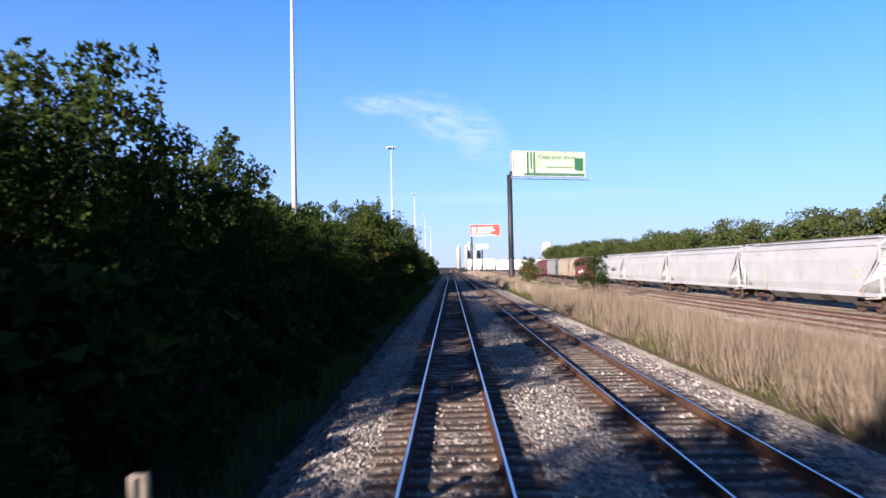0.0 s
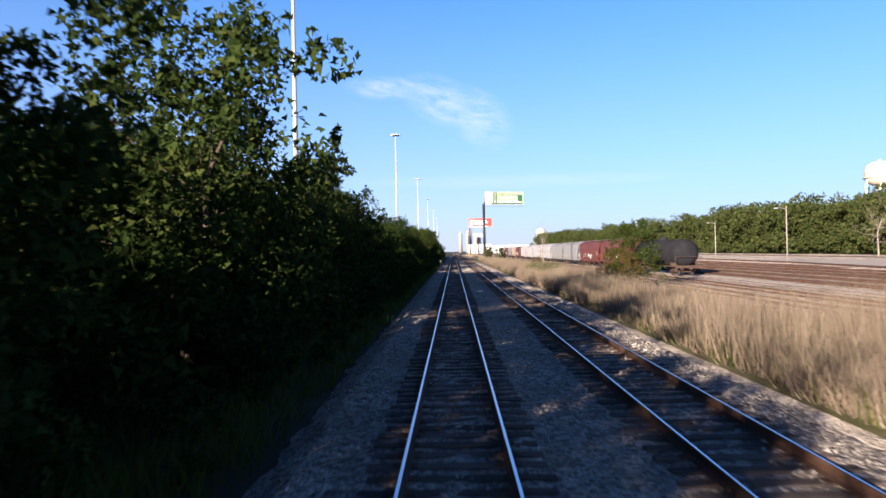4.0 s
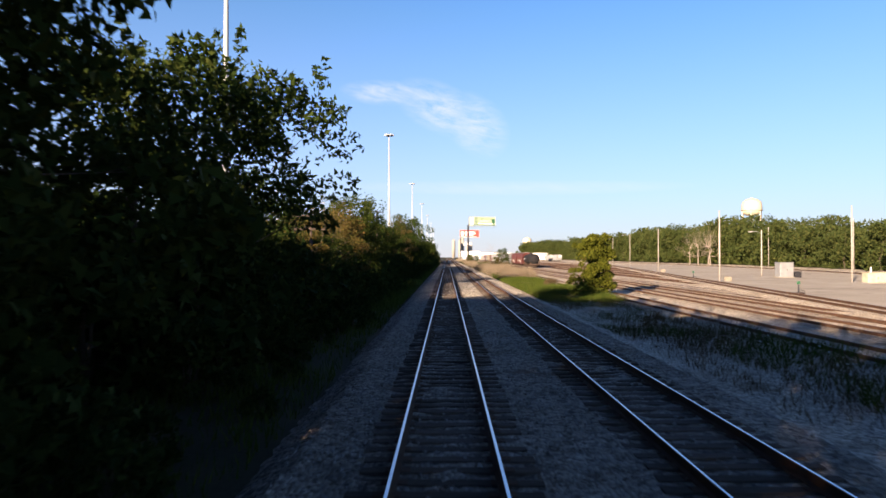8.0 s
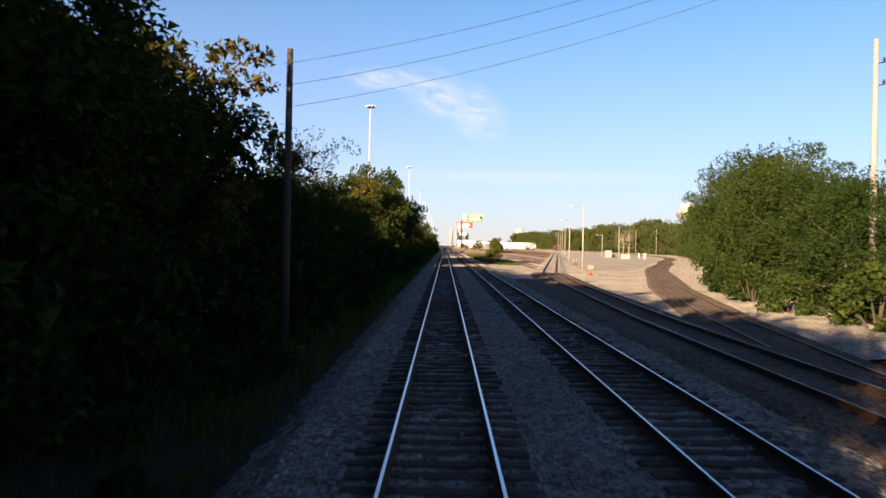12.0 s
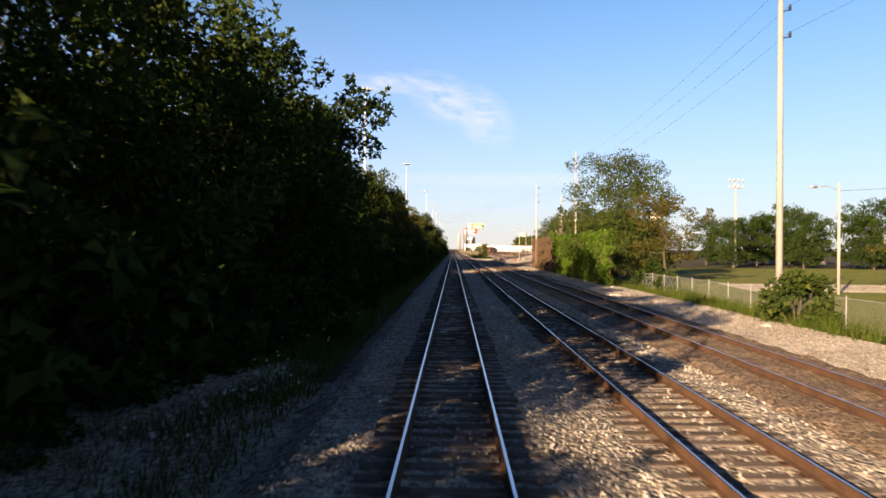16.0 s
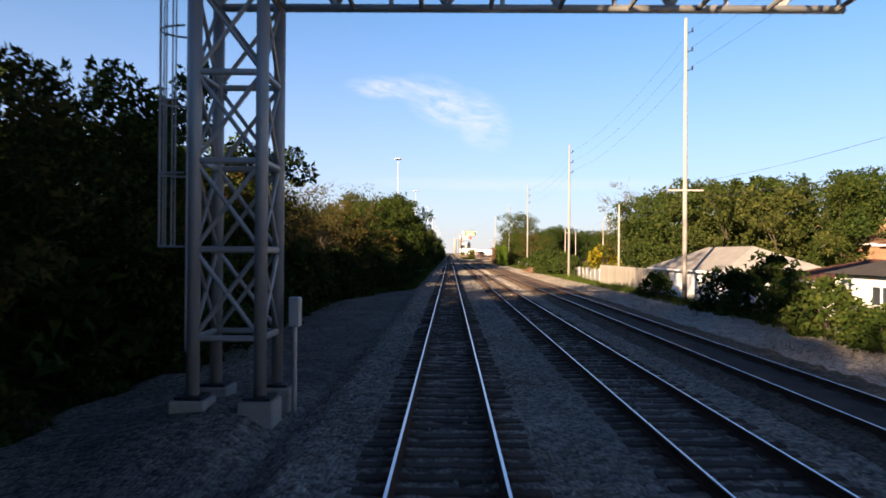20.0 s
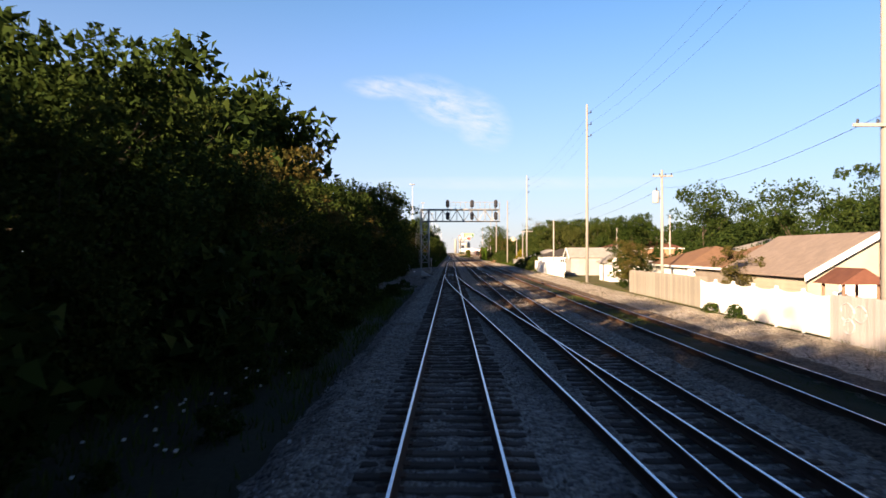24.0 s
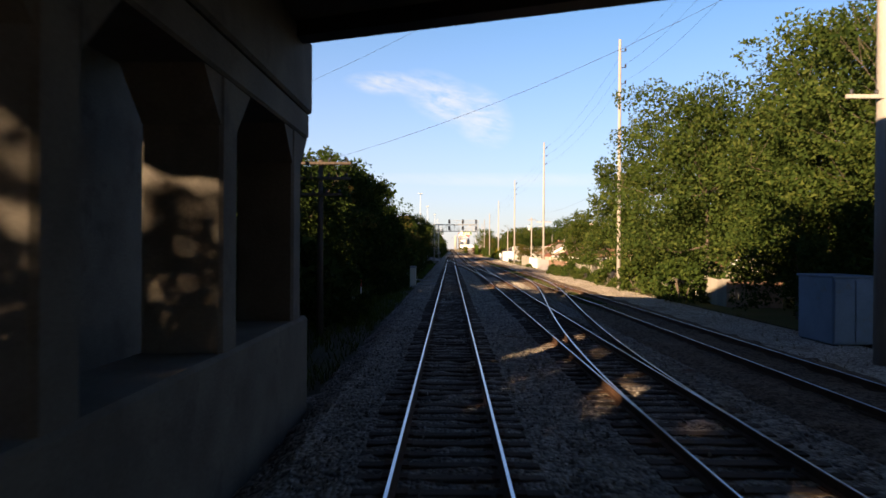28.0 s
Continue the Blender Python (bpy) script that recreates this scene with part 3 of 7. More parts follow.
def crown(name, seed, clusters, leaves, size, material, low=0.22, wide=0.34, lumps=0.16, pointed=0.0, shoots=0):
    """A crown for a tree 10 m high: boughs of leaf clumps with gaps between them, and leafy shoots that stick out above."""
    rng = np.random.default_rng(seed)
    mid, half = low + (1 - low) * 0.45, (1 - low) * 0.58

    def outline(h, az):
        env = np.sqrt(np.clip(1 - ((h - mid) / half) ** 2, 0.03, 1)) * (1 - pointed * (h - low) / (1 - low))
        return env, wide * env * (1 + 0.28 * np.sin(az * 2 + seed) + 0.2 * np.sin(az * 3 + seed * 2.1 + h * 6))

    boughs = max(7, clusters // 6)
    bh = low + (1 - low) * (np.arange(boughs) + rng.uniform(0, 1, boughs)) / boughs * 0.93
    baz = np.arange(boughs) * 2.4 + rng.uniform(-0.5, 0.5, boughs)
    _, br = outline(bh, baz)
    br = br * rng.uniform(0.62, 0.98, boughs)
    bough = np.stack([br * np.cos(baz), br * np.sin(baz), bh], -1) * 10
    inner = clusters * 2 // 5
    h = low + (1 - low) * rng.uniform(0, 0.9, inner) ** 0.85
    az = rng.uniform(0, 2 * np.pi, inner)
    _, r = outline(h, az)
    r = r * rng.uniform(0.1, 0.75, inner)
    core = np.stack([r * np.cos(az), r * np.sin(az), h], -1) * 10
    outer = bough[np.arange(clusters - inner) % boughs] + rng.normal(0, 1, (clusters - inner, 3)) * np.array([0.62, 0.62, 0.34]) * (wide / 0.34)
    centres = np.concatenate([outer, core])
    spread = 10 * lumps * np.concatenate([rng.uniform(0.30, 0.62, clusters - inner), rng.uniform(0.5, 0.95, inner)])
    v = tufts(rng, leaves, centres, spread, size)
    if shoots:
        top = bough[np.argsort(-bough[:, 2])[:max(5, int(boughs * 0.7))]]
        foot = top[rng.integers(0, len(top), shoots)] + rng.normal(0, 1, (shoots, 3)) * np.array([0.42, 0.42, 0.15])
        lean = np.stack([rng.normal(0, 0.22, shoots), rng.normal(0, 0.22, shoots), np.ones(shoots)], -1)
        steps = np.concatenate([foot + lean * s for s in (0.2, 0.45, 0.7, 0.92)])
        v = np.concatenate([v, tufts(rng, 10, steps, np.repeat((0.26, 0.2, 0.15, 0.08), shoots), size * 0.9)])
    v[:, 2] = np.maximum(v[:, 2], 0.2)
    return raw_mesh(name, v, np.arange(len(v)).reshape(-1, 3), material), centres


def trunk(name, seed, centres, material=BARK, thick=0.17, limbs=9, high=0.62):
    """A tapered stem with limbs that reach into the crown."""
    rng = random.Random(seed)
    g = Geo()
    p, r = Vector((0, 0, -0.3)), thick
    path = []
    for k in range(5):
        q = Vector((rng.uniform(-0.2, 0.2) * (k + 1) * 0.6, rng.uniform(-0.2, 0.2) * (k + 1) * 0.6, 10 * high * (k + 1) / 5))
        g.tube(p, q, r, r * 0.78, 7, False)
        path.append((q, r * 0.7))
        p, r = q, r * 0.78
    picks = sorted(range(len(centres)), key=lambda i: rng.random())[:limbs]
    for i in picks:
        c = Vector(centres[i])
        q, r = path[min(int(c.z / 10 / high * 4), 3)]
        q = q + (path[0][0] - q) * 0.1
        knee = q.lerp(c, 0.5) + Vector((0, 0, -0.3))
        fine = 1.0 if limbs < 20 else 0.5
        g.tube(q, knee, r * 0.6 * fine, r * 0.36 * fine, 5, False).tube(knee, c, r * 0.36 * fine, r * 0.1 * fine, 5, False)
        for _ in range(2):
            e = c + Vector((rng.uniform(-1, 1), rng.uniform(-1, 1), rng.uniform(0.1, 1.1)))
            g.tube(knee.lerp(c, rng.uniform(0.3, 0.9)), e, r * 0.18, r * 0.05, 4, False)
    return g.mesh(name, material)


def tree_kind(seed, label, material, clusters=112, leaves=100, size=0.19, bark=BARK, name="tree", **kw):
    limb = kw.pop("limbs", 9)
    root = thing(name, label, "tree", at(0, -2000, 0), group="")
    me, centres = crown("crown", seed, clusters, leaves, size, material, **kw)
    part("trunk", trunk("trunk", seed, centres, bark, limbs=limb), bark, root)
    part("crown", me, material, root)
    return root


def bush_kind(seed, label, material, clusters=34, leaves=60, size=0.15, wide=0.75, name="bush"):
    """A bush about 2 m high."""
    rng = np.random.default_rng(seed)
    az, h = rng.uniform(0, 2 * np.pi, clusters), rng.uniform(0.08, 1.0, clusters)
    r = wide * np.sqrt(np.clip(1.02 - h ** 2, 0.05, 1)) * rng.uniform(0.3, 1, clusters) ** 0.5 * 1.5
    centres = np.stack([r * np.cos(az), r * np.sin(az), h * 1.75], -1)
    v = tufts(rng, leaves, centres, rng.uniform(0.22, 0.5, clusters), size)
    v[:, 2] = np.maximum(v[:, 2], 0.01)
    root = thing(name, label, "bush", at(0, -2000, 0))
    g = Geo()
    for c in centres[::4]:
        g.tube((0, 0, -0.25), tuple(c), 0.035, 0.012, 5, False)
    part("woody_base", g.mesh("woody_base", BARK), BARK, root)
    part("foliage", raw_mesh("foliage", v, np.arange(len(v)).reshape(-1, 3), material), material, root)
    return root


NEAR = [tree_kind(11 + i, "dense dark green broadleaf tree in the trackside wood", LEAF, wide=0.31 + 0.03 * (i % 3), low=0.10 + 0.05 * (i % 2), clusters=120, size=0.18, shoots=46) for i in range(4)]
NEAR_WARM = [tree_kind(31 + i, "broadleaf tree turning brown at the edge of the wood", LEAF_WARM, clusters=75, leaves=62, size=0.21, wide=0.36, lumps=0.13) for i in range(2)]
SPARSE = [tree_kind(41 + i, "thin half-bare tree with few small leaves", LEAF_WARM if i else LEAF, clusters=80, leaves=46, size=0.115, wide=0.36, lumps=0.12, limbs=40) for i in range(2)]
BACK = [tree_kind(51 + i, "green tree standing deeper in the trackside wood", LEAF, clusters=66, leaves=62, size=0.40, wide=0.40, low=0.04, lumps=0.23) for i in range(3)]
FAR = [tree_kind(61 + i, "distant green tree in the wood beyond the yard", LEAF_FAR, clusters=60, leaves=58, size=0.40, wide=0.44, low=0.02, lumps=0.25, limbs=2) for i in range(3)]
GARDEN = [tree_kind(65 + i, "green garden tree behind the houses", LEAF_OLIVE if i == 1 else LEAF_SUN, clusters=80, leaves=90, size=0.22, wide=0.40, low=0.12, lumps=0.17, limbs=4) for i in range(3)]
BRIGHT = tree_kind(75, "slim bright yellow-green tree beside the yard", leaf_mat("leaves_bright", (0.035, 0.048, 0.007), (0.09, 0.098, 0.014), (0.16, 0.15, 0.026)), wide=0.27, low=0.0, size=0.27, clusters=150, leaves=120, lumps=0.13)
BARE = [tree_kind(71 + i, "bare pale tree with leafless limbs before the wood", LEAF_WARM, clusters=40, leaves=1, size=0.06, wide=0.36, limbs=40, bark=PALE_BARK) for i in range(2)]
CEDAR = tree_kind(81, "tall dense green tree behind the back fences", LEAF_SUN, clusters=200, leaves=170, size=0.125, wide=0.37, low=0.04, pointed=0.12, lumps=0.18)
GROVE = [tree_kind(86 + i, "full green broadleaf tree in the copse", LEAF_SUN, clusters=170, leaves=140, size=0.125, wide=0.36, low=0.04, lumps=0.17, shoots=30) for i in range(2)]
WAND = tree_kind(77, "tall thin leafless sapling among the reeds", WEED, clusters=40, leaves=5, size=0.07, wide=0.15, low=0.25, limbs=40, bark=PALE_BARK, name="sapling")
SLIM = tree_kind(84, "slim green tree beside the back fences", LEAF, clusters=90, leaves=90, size=0.19, wide=0.23, low=0.05, shoots=20)
SHRUB = [bush_kind(91 + i, "dark green shrub in the trackside undergrowth", LEAF) for i in range(3)]
THICK = [bush_kind(93 + i, "dark green shrub deep in the undergrowth", LEAF, leaves=32, size=0.21) for i in range(2)]
HEDGE = bush_kind(99, "low olive green bush at the foot of the fence", LEAF_SUN, leaves=90, size=0.12, wide=0.95)
SHRUB_DRY = bush_kind(96, "dry brown bush beside the track", WEED, leaves=26)
MASTERS = NEAR + NEAR_WARM + SPARSE + BACK + FAR + GARDEN + [BRIGHT] + BARE + [CEDAR, WAND, SLIM] + GROVE + SHRUB + THICK + [HEDGE, SHRUB_DRY]

HEIGHTS = ((900, 9), (190, 9.5), (125, 10.8), (72, 10.2), (60, 7.6), (45, 7.8), (30, 9.5), (18, 9.6), (5, 8.8), (-4, 8.5), (-9, 8.6), (-10.5, 7.4), (-12, 9.6), (-15, 10.0), (-20, 8.0), (-30, 7.5), (-36, 5.2), (-44, 5.4), (-48, 8.4), (-60, 10.4), (-80, 9.4), (-120, 9.4), (-134, 9.8), (-141, 7.2), (-163, 6.6), (-165.5, 10.6), (-170, 10.6), (-173, 6.2), (-213, 6.2), (-222, 11.5), (-258, 14.6), (-262, 13.5), (-264.5, 6.8), (-272.5, 6.4), (-277, 6.4), (-279, 8.2), (-283, 10.0), (-291, 9.8), (-299, 8.7), (-302, 6.8), (-313, 6.8), (-317, 13.0), (-350, 13.0), (-370, 14.5), (-400, 16.0), (-440, 13.5), (-449, 13.2), (-454, 10.6), (-456, 7.4), (-464, 7.8), (-473, 7.6), (-477, 6.6), (-485, 6.8), (-489, 8.2), (-492, 8.8), (-520, 9.4), (-528, 8.8), (-535, 9.2), (-545, 9.4), (-553, 9.0), (-556, 12.2), (-575, 12.6), (-590, 10.4), (-618, 9.4), (-622, 9.8), (-626, 10.6), (-628, 11.8), (-631, 11.8), (-633, 7.4), (-639, 7.4), (-641, 10.6), (-649, 10.8), (-660, 13.0), (-680, 10.6), (-690, 9.8), (-716, 9.0), (-900, 8.0))


def canopy(y):
    for (y1, h1), (y0, h0) in zip(HEIGHTS, HEIGHTS[1:]):
        if y >= y0:
            return h0 + (h1 - h0) * (y - y0) / (y1 - y0)
    return 8.0


# clearings in the wood, through which the low sun reaches the tracks
CLEARINGS = ((0, -9, 0.45), (-100, -112, 0.5), (-366, -398, 0.60), (-385, -399, 0.5), (-287.5, -292, 0.7), (-223.5, -230.5, 0.42), (-697, -703, 0.78))


def cleared(x, y):
    """How much lower the wood stands where the sun comes through."""
    across = y - 1.54 * (x + 10)
    return min([low for a, b, low in CLEARINGS if a > across > b], default=1.0)


rng = random.Random(5)


def grow(kind, x, y, height, z=None, group="trackside trees"):
    ob = copy_thing(kind, at(x, y, (terrain(x, y) - 0.02) if z is None else z, rng.uniform(0, 360), height / (10.0 if kind["category"] == "tree" else 2.0)))
    ob["group"] = group
    return ob


GRAVELLED = (-585, -498)
WARM = ((-176, -215), (-478, -535), (-604, -630))


def row(first, gap, far_gap, end, seed):
    """Places along the wood's edge with a chance generator for each, so that one change moves no other tree."""
    y, k = first, 0
    while y > end:
        dice = random.Random(seed + k)
        yield y + dice.uniform(-0.25, 0.25) * gap, dice
        y -= gap if y < 120 else far_gap
        k += 1


for y, dice in row(330.0, 4.9, 9.5, -716, 1000):
    warm = any(a > y > b for a, b in WARM)
    x = -10.2 + dice.uniform(-1.5, 1.1) - 0.22 * max(canopy(y) - 9.5, 0)
    kind = dice.choice(SPARSE + NEAR_WARM[:1] if -526 < y < -504 else NEAR_WARM + NEAR[:2] if warm else NEAR * 3 + NEAR_WARM[:1])
    grow(kind, x, y, canopy(y) * dice.uniform(0.8, 1.06) * cleared(x, y))
for kind, x, y, h in ((SPARSE[0], -10.6, -307.5, 11.8), (NEAR[2], -9.4, -452, 12.4), (NEAR[0], -10.4, -247, 14.2), (SPARSE[1], -9.6, -193, 8.8), (SPARSE[1], -10.2, -187, 8.2), (NEAR_WARM[1], -9.8, -181, 8.4), (SPARSE[1], -9.4, -520, 8.8), (NEAR[1], -10.6, -643, 12.4), (NEAR[2], -8.4, -103, 12.6), (NEAR[0], -8.8, -117, 11.0), (SPARSE[1], -9.2, -134, 11.2), (NEAR_WARM[0], -10.2, -147, 8.4), (NEAR[3], -9.8, -174.5, 10.4), (NEAR[1], -9.0, -217, 12.0), (NEAR[2], -8.6, -233, 12.4), (NEAR[2], -9.9, -257, 15.0), (SPARSE[0], -9.6, -489, 9.0), (NEAR[2], -8.8, -562, 12.2), (NEAR[0], -9.2, -569, 12.6), (NEAR[1], -9.6, 70, 11.2), (NEAR[3], -9.0, 119, 12.0), (NEAR[0], -9.2, -158, 8.4), (NEAR[3], -9.4, -665, 11.4), (SPARSE[0], -9.4, -494, 10.5), (NEAR[0], -10.0, -708.5, 8.6), (NEAR[2], -11.5, -714.5, 9.0), (NEAR[1], -14.5, -710, 9.5)):
    grow(kind, x, y, h)
thicket = []
for y, dice in row(330.0, 4.0, 10.0, -714, 3000):
    out = 1.4 if -590 < y < -500 else 2.2 if -686 < y < -670 else 0.0
    grow(dice.choice(SHRUB), -7.0 - out + dice.uniform(-1.2, 0.6), y, dice.uniform(1.5, 3.0), group="undergrowth")
    thicket.append((-9.2 - out + dice.uniform(-1.0, 1.0), y + dice.uniform(-1, 1), dice.uniform(3.2, 5.0)))
fringe = []
for y, dice in row(60.0, 2.6, 2.6, -704, 9000):
    if not GRAVELLED[0] < y < GRAVELLED[1] and not -458 < y < -434:
        x = -4.9 + dice.uniform(-0.7, 0.75)
        fringe.append((x, y, dice.uniform(0.5, 1.2)))


def wood(name, label, kinds, places, bark):
    """Many trees too far or too deep in the wood to tell apart, as one piece of stuff."""
    stems, leaves = [], []
    for k, (x, y, h) in enumerate(places):
        kind = kinds[k % len(kinds)]
        m = np.array(at(x, y, terrain(x, y) - 0.02, rng.uniform(0, 360), h / (10.0 if kind["category"] == "tree" else 2.0)))
        for child in kind.children:
            store = stems if child.name.startswith(("trunk", "woody_base")) else leaves
            me = child.data
            co = np.empty(len(me.vertices) * 3)
            me.vertices.foreach_get("co", co)
            store.append((co.reshape(-1, 3) @ m[:3, :3].T + m[:3, 3], [tuple(p.vertices) for p in me.polygons]))
    root = thing(name, label, "wood", kind="stuff")
    for part_name, store, material in (("trunks", stems, bark), ("crowns", leaves, [c.data.materials[0] for c in kinds[0].children if c.name.startswith(("crown", "foliage"))][0])):
        verts, faces, n = [], [], 0
        for co, fs in store:
            verts.append(co)
            faces += [tuple(i + n for i in f) for f in fs]
            n += len(co)
        me = bpy.data.meshes.new(part_name)
        me.from_pydata(np.concatenate(verts).tolist(), [], faces)
        me.materials.append(material)
        tagged(part(part_name, me, material, root), kind="stuff")


wood("bank_weeds", "low green weeds along the edge of the ballast", THICK, fringe, BARK)
wood("thicket", "dark green thicket of shrubs under the trackside trees", THICK, thicket, BARK)
deep = []
for y, dice in row(330.0, 7.0, 13.0, -722, 5000):
    x = -16.5 + dice.uniform(-2.5, 2.0)
    h = canopy(y) * dice.uniform(0.75, 1.0) * cleared(x, y)
    deep.append((x, y, min(h, 9.0) if -456 < y < -414 else min(h, 6.6) if -275 < y < -244 else h))
for y, dice in row(118.0, 6.5, 13.0, -716, 7000):
    x = -24.5 + dice.uniform(-1.5, 1.5)
    # on two stretches these hidden trees are raised by half to cast longer shade
    h = canopy(y) * dice.uniform(1.05, 1.25) * cleared(x, y) * (1.5 if -600 < y < -564 or -702 < y < -676 else 1.0)
    deep.append((x, y, min(h, 9.5) if -456 < y < -402 else min(h, 7.0) if -272 < y < -225 else h))
wood("trackside_wood", "dark green trees deeper in the trackside wood", BACK, deep, BARK)
FAR_EDGE = ((900, 134, 28), (600, 128, 24), (300, 124, 20), (130, 121, 19.5), (30, 119, 18.4), (0, 117, 17), (-40, 112, 14.6), (-70, 108, 12.8), (-100, 97, 11), (-128, 88, 10.2))
far, y = [], 900.0
while y > -124:
    (y1, x1, h1), (y0, x0, h0) = next(p for p in zip(FAR_EDGE, FAR_EDGE[1:]) if y >= p[1][0])
    k = (y - y0) / (y1 - y0)
    for back in (0, 8):
        far.append((x0 + (x1 - x0) * k + back + rng.uniform(-3, 4), y + rng.uniform(-3, 3), (h0 + (h1 - h0) * k) * rng.uniform(0.72, 1.10)))
    y -= rng.uniform(5.5, 8.0) if y < 200 else rng.uniform(14, 22)
wood("far_wood", "olive green wood along the far side of the yard", FAR, far, BARK)
# added trees, never in view, that break up the low sun under the bridge
for k, (x, y, h) in enumerate(((-12.0, -732, 7.2), (-12.6, -737, 7.8), (-12.0, -742, 8.2), (-12.8, -747, 8.4), (-12.2, -752, 8.6), (-12.4, -757, 8.6), (-13.0, -762, 8.8), (-12.2, -767, 9.0), (-17.5, -735, 9.4), (-18.5, -741, 10.8), (-18.0, -747, 11.4), (-18.6, -753, 11.6), (-18.2, -759, 12.0), (-18.0, -766, 12.0), (-12.6, -773, 9.0), (-18.4, -773, 12.0))):
    grow(SPARSE[1] if k in (8, 9) else NEAR[k % 4], x, y, h, group="trees beside the bridge")
for x, y, h in ((104, 36, 15), (104, 27, 17), (105, 19, 16), (103, 12, 16)):
    grow(BARE[int(h) % 2], x, y, h, group="bare trees before the wood")
# the copse inside the curve
for k, (x, y, h) in enumerate(((25.0, -300, 12.0), (28.0, -295, 12.0), (22.6, -309, 9.4), (31, -303, 8.5), (21.2, -318, 8.0), (26.5, -312, 8.0), (35, -297, 8.5), (38, -285, 11), (23.0, -326, 7.4), (43, -272, 12), (29, -319, 8.5), (37, -305, 10), (24.6, -305.5, 10.6), (32.5, -289, 11.0), (58, -212, 15), (62, -204, 15), (66, -214, 15), (55, -222, 17), (60, -228, 17), (52, -236, 17.5), (48, -246, 16.5), (66, -198, 13.5), (82, -140, 18.0), (88, -131, 18.5), (93, -150, 19.0), (84, -156, 18.0), (99, -140, 18.0), (95, -122, 17.0), (44.5, -255, 14.5))):
    grow(GROVE[k % 2], x, y, h, group="copse beside the curved track")
for m in MASTERS:
    m.matrix_basis = at(-230 - 12 * MASTERS.index(m), -420, 0)

# ---- grass, reeds and weeds ----


def blades(name, label, category, material, x0, x1, y0, y1, count, height, width, seed, lean=0.25, thin=None, base=None):
    """Loose upright blades over a stretch of ground; thin(x, y) says which stay."""
    r = np.random.default_rng(seed)
    x, y = r.uniform(x0, x1, count), r.uniform(y0, y1, count)
    clump = np.array([noise.noise((a * 0.35, b * 0.22, seed)) for a, b in zip(x, y)])
    patchy = np.array([noise.noise((a * 1.1, b * 0.8, seed + 3)) for a, b in zip(x, y)])
    keep = (clump > r.uniform(-0.75, 0.05, count)) & (patchy > r.uniform(-0.7, 0.25, count))
    if thin:
        keep &= np.array([thin(a, b) for a, b in zip(x, y)])
    x, y, clump = x[keep], y[keep], clump[keep]
    n = len(x)
    z = np.array([terrain(a, b) for a, b in zip(x, y)])
    z = np.where(x < -3.2, z, np.maximum(z, DOWN + 0.1))
    if base is not None:
        z = z * 0 + base
    swell = np.array([noise.noise((a * 0.12, b * 0.09, seed + 7)) for a, b in zip(x, y)])
    h = height * r.uniform(0.5, 1.12, n) * (0.9 + 0.5 * clump) * (1 + 0.55 * swell)
    a = r.uniform(0, 2 * np.pi, n)
    dx, dy = np.cos(a) * width / 2, np.sin(a) * width / 2
    tip = np.stack([x + r.normal(0, lean, n) * h, y + r.normal(0, lean, n) * h, z + h], -1)
    v = np.stack([np.stack([x - dx, y - dy, z - 0.05], -1), np.stack([x + dx, y + dy, z - 0.05], -1), tip], 1).reshape(-1, 3)
    return tagged(new(name, raw_mesh(name, v, np.arange(3 * n).reshape(-1, 3), material)), label, category, kind="stuff")


patch("verge_soil", [(7.15, -194), (7.15, 330), (13.4, 330), (13.4, -194)], DOWN + 0.256, mat("verge_litter", (0.13, 0.11, 0.06), (0.075, 0.08, 0.03), 0.6, 0.95, bump=0.6, bump_scale=14, fine=0.4), "brown and green litter under the reeds", "verge")
blades("reeds", "tall dry straw-coloured reeds beside the second track", "reeds", REED, 7.5, 13.2, -148, 60, 150000, 1.65, 0.032, 3, 0.22)
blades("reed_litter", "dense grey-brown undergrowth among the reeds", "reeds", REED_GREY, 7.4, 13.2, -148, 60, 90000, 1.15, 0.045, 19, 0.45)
blades("far_reeds", "tall dry reeds farther along the line", "reeds", REED, 8.0, 12.6, 60, 330, 30000, 1.5, 0.10, 4, 0.2)
blades("reed_weeds", "green weeds and creepers among the dry reeds", "weeds", GRASS, 7.4, 13.0, -148, 90, 30000, 0.95, 0.05, 13, 0.35)
blades("verge_grass", "bright green grass at the edge of the ballast", "grass", GRASS, 7.2, 13.0, -196, -138, 70000, 0.7, 0.035, 5)
blades("verge_weeds", "low dry weeds and grass before the yard", "weeds", WEED, 7.2, 12.5, -236, -186, 16000, 0.5, 0.04, 6, 0.4)
blades("edge_weeds", "green weeds spreading over the edge of the ballast", "weeds", GRASS, 7.1, 12.0, -216, -186, 14000, 0.4, 0.035, 16, 0.4)
blades("tall_weeds", "tall yellow-green weeds among the reeds", "weeds", GRASS, 9.6, 13.6, -52, -36, 9000, 1.5, 0.045, 17, 0.2)
blades("green_weeds", "patch of green weeds with small white flowers", "weeds", GRASS, 9.0, 13.5, -243, -214, 7000, 0.6, 0.05, 7, 0.4)
blades("siding_grass", "low dark grass grown over the bed of the third track", "grass", GRASS, 7.45, 8.75, -700, -598, 42000, 0.17, 0.03, 14, 0.4, base=-0.22)
blades("siding_weeds", "sparse weeds between the tracks and the gravel strip", "weeds", WEED, 10.6, 14.2, -726, -335, 9000, 0.22, 0.03, 15, 0.5, base=-0.33)
blades("bank_grass", "green grass and weeds on the shaded bank", "grass", GRASS, -8.6, -3.25, -716, 120, 210000, 0.55, 0.045, 8, 0.3, lambda x, y: not (GRAVELLED[0] < y < GRAVELLED[1] and x > -6.6))
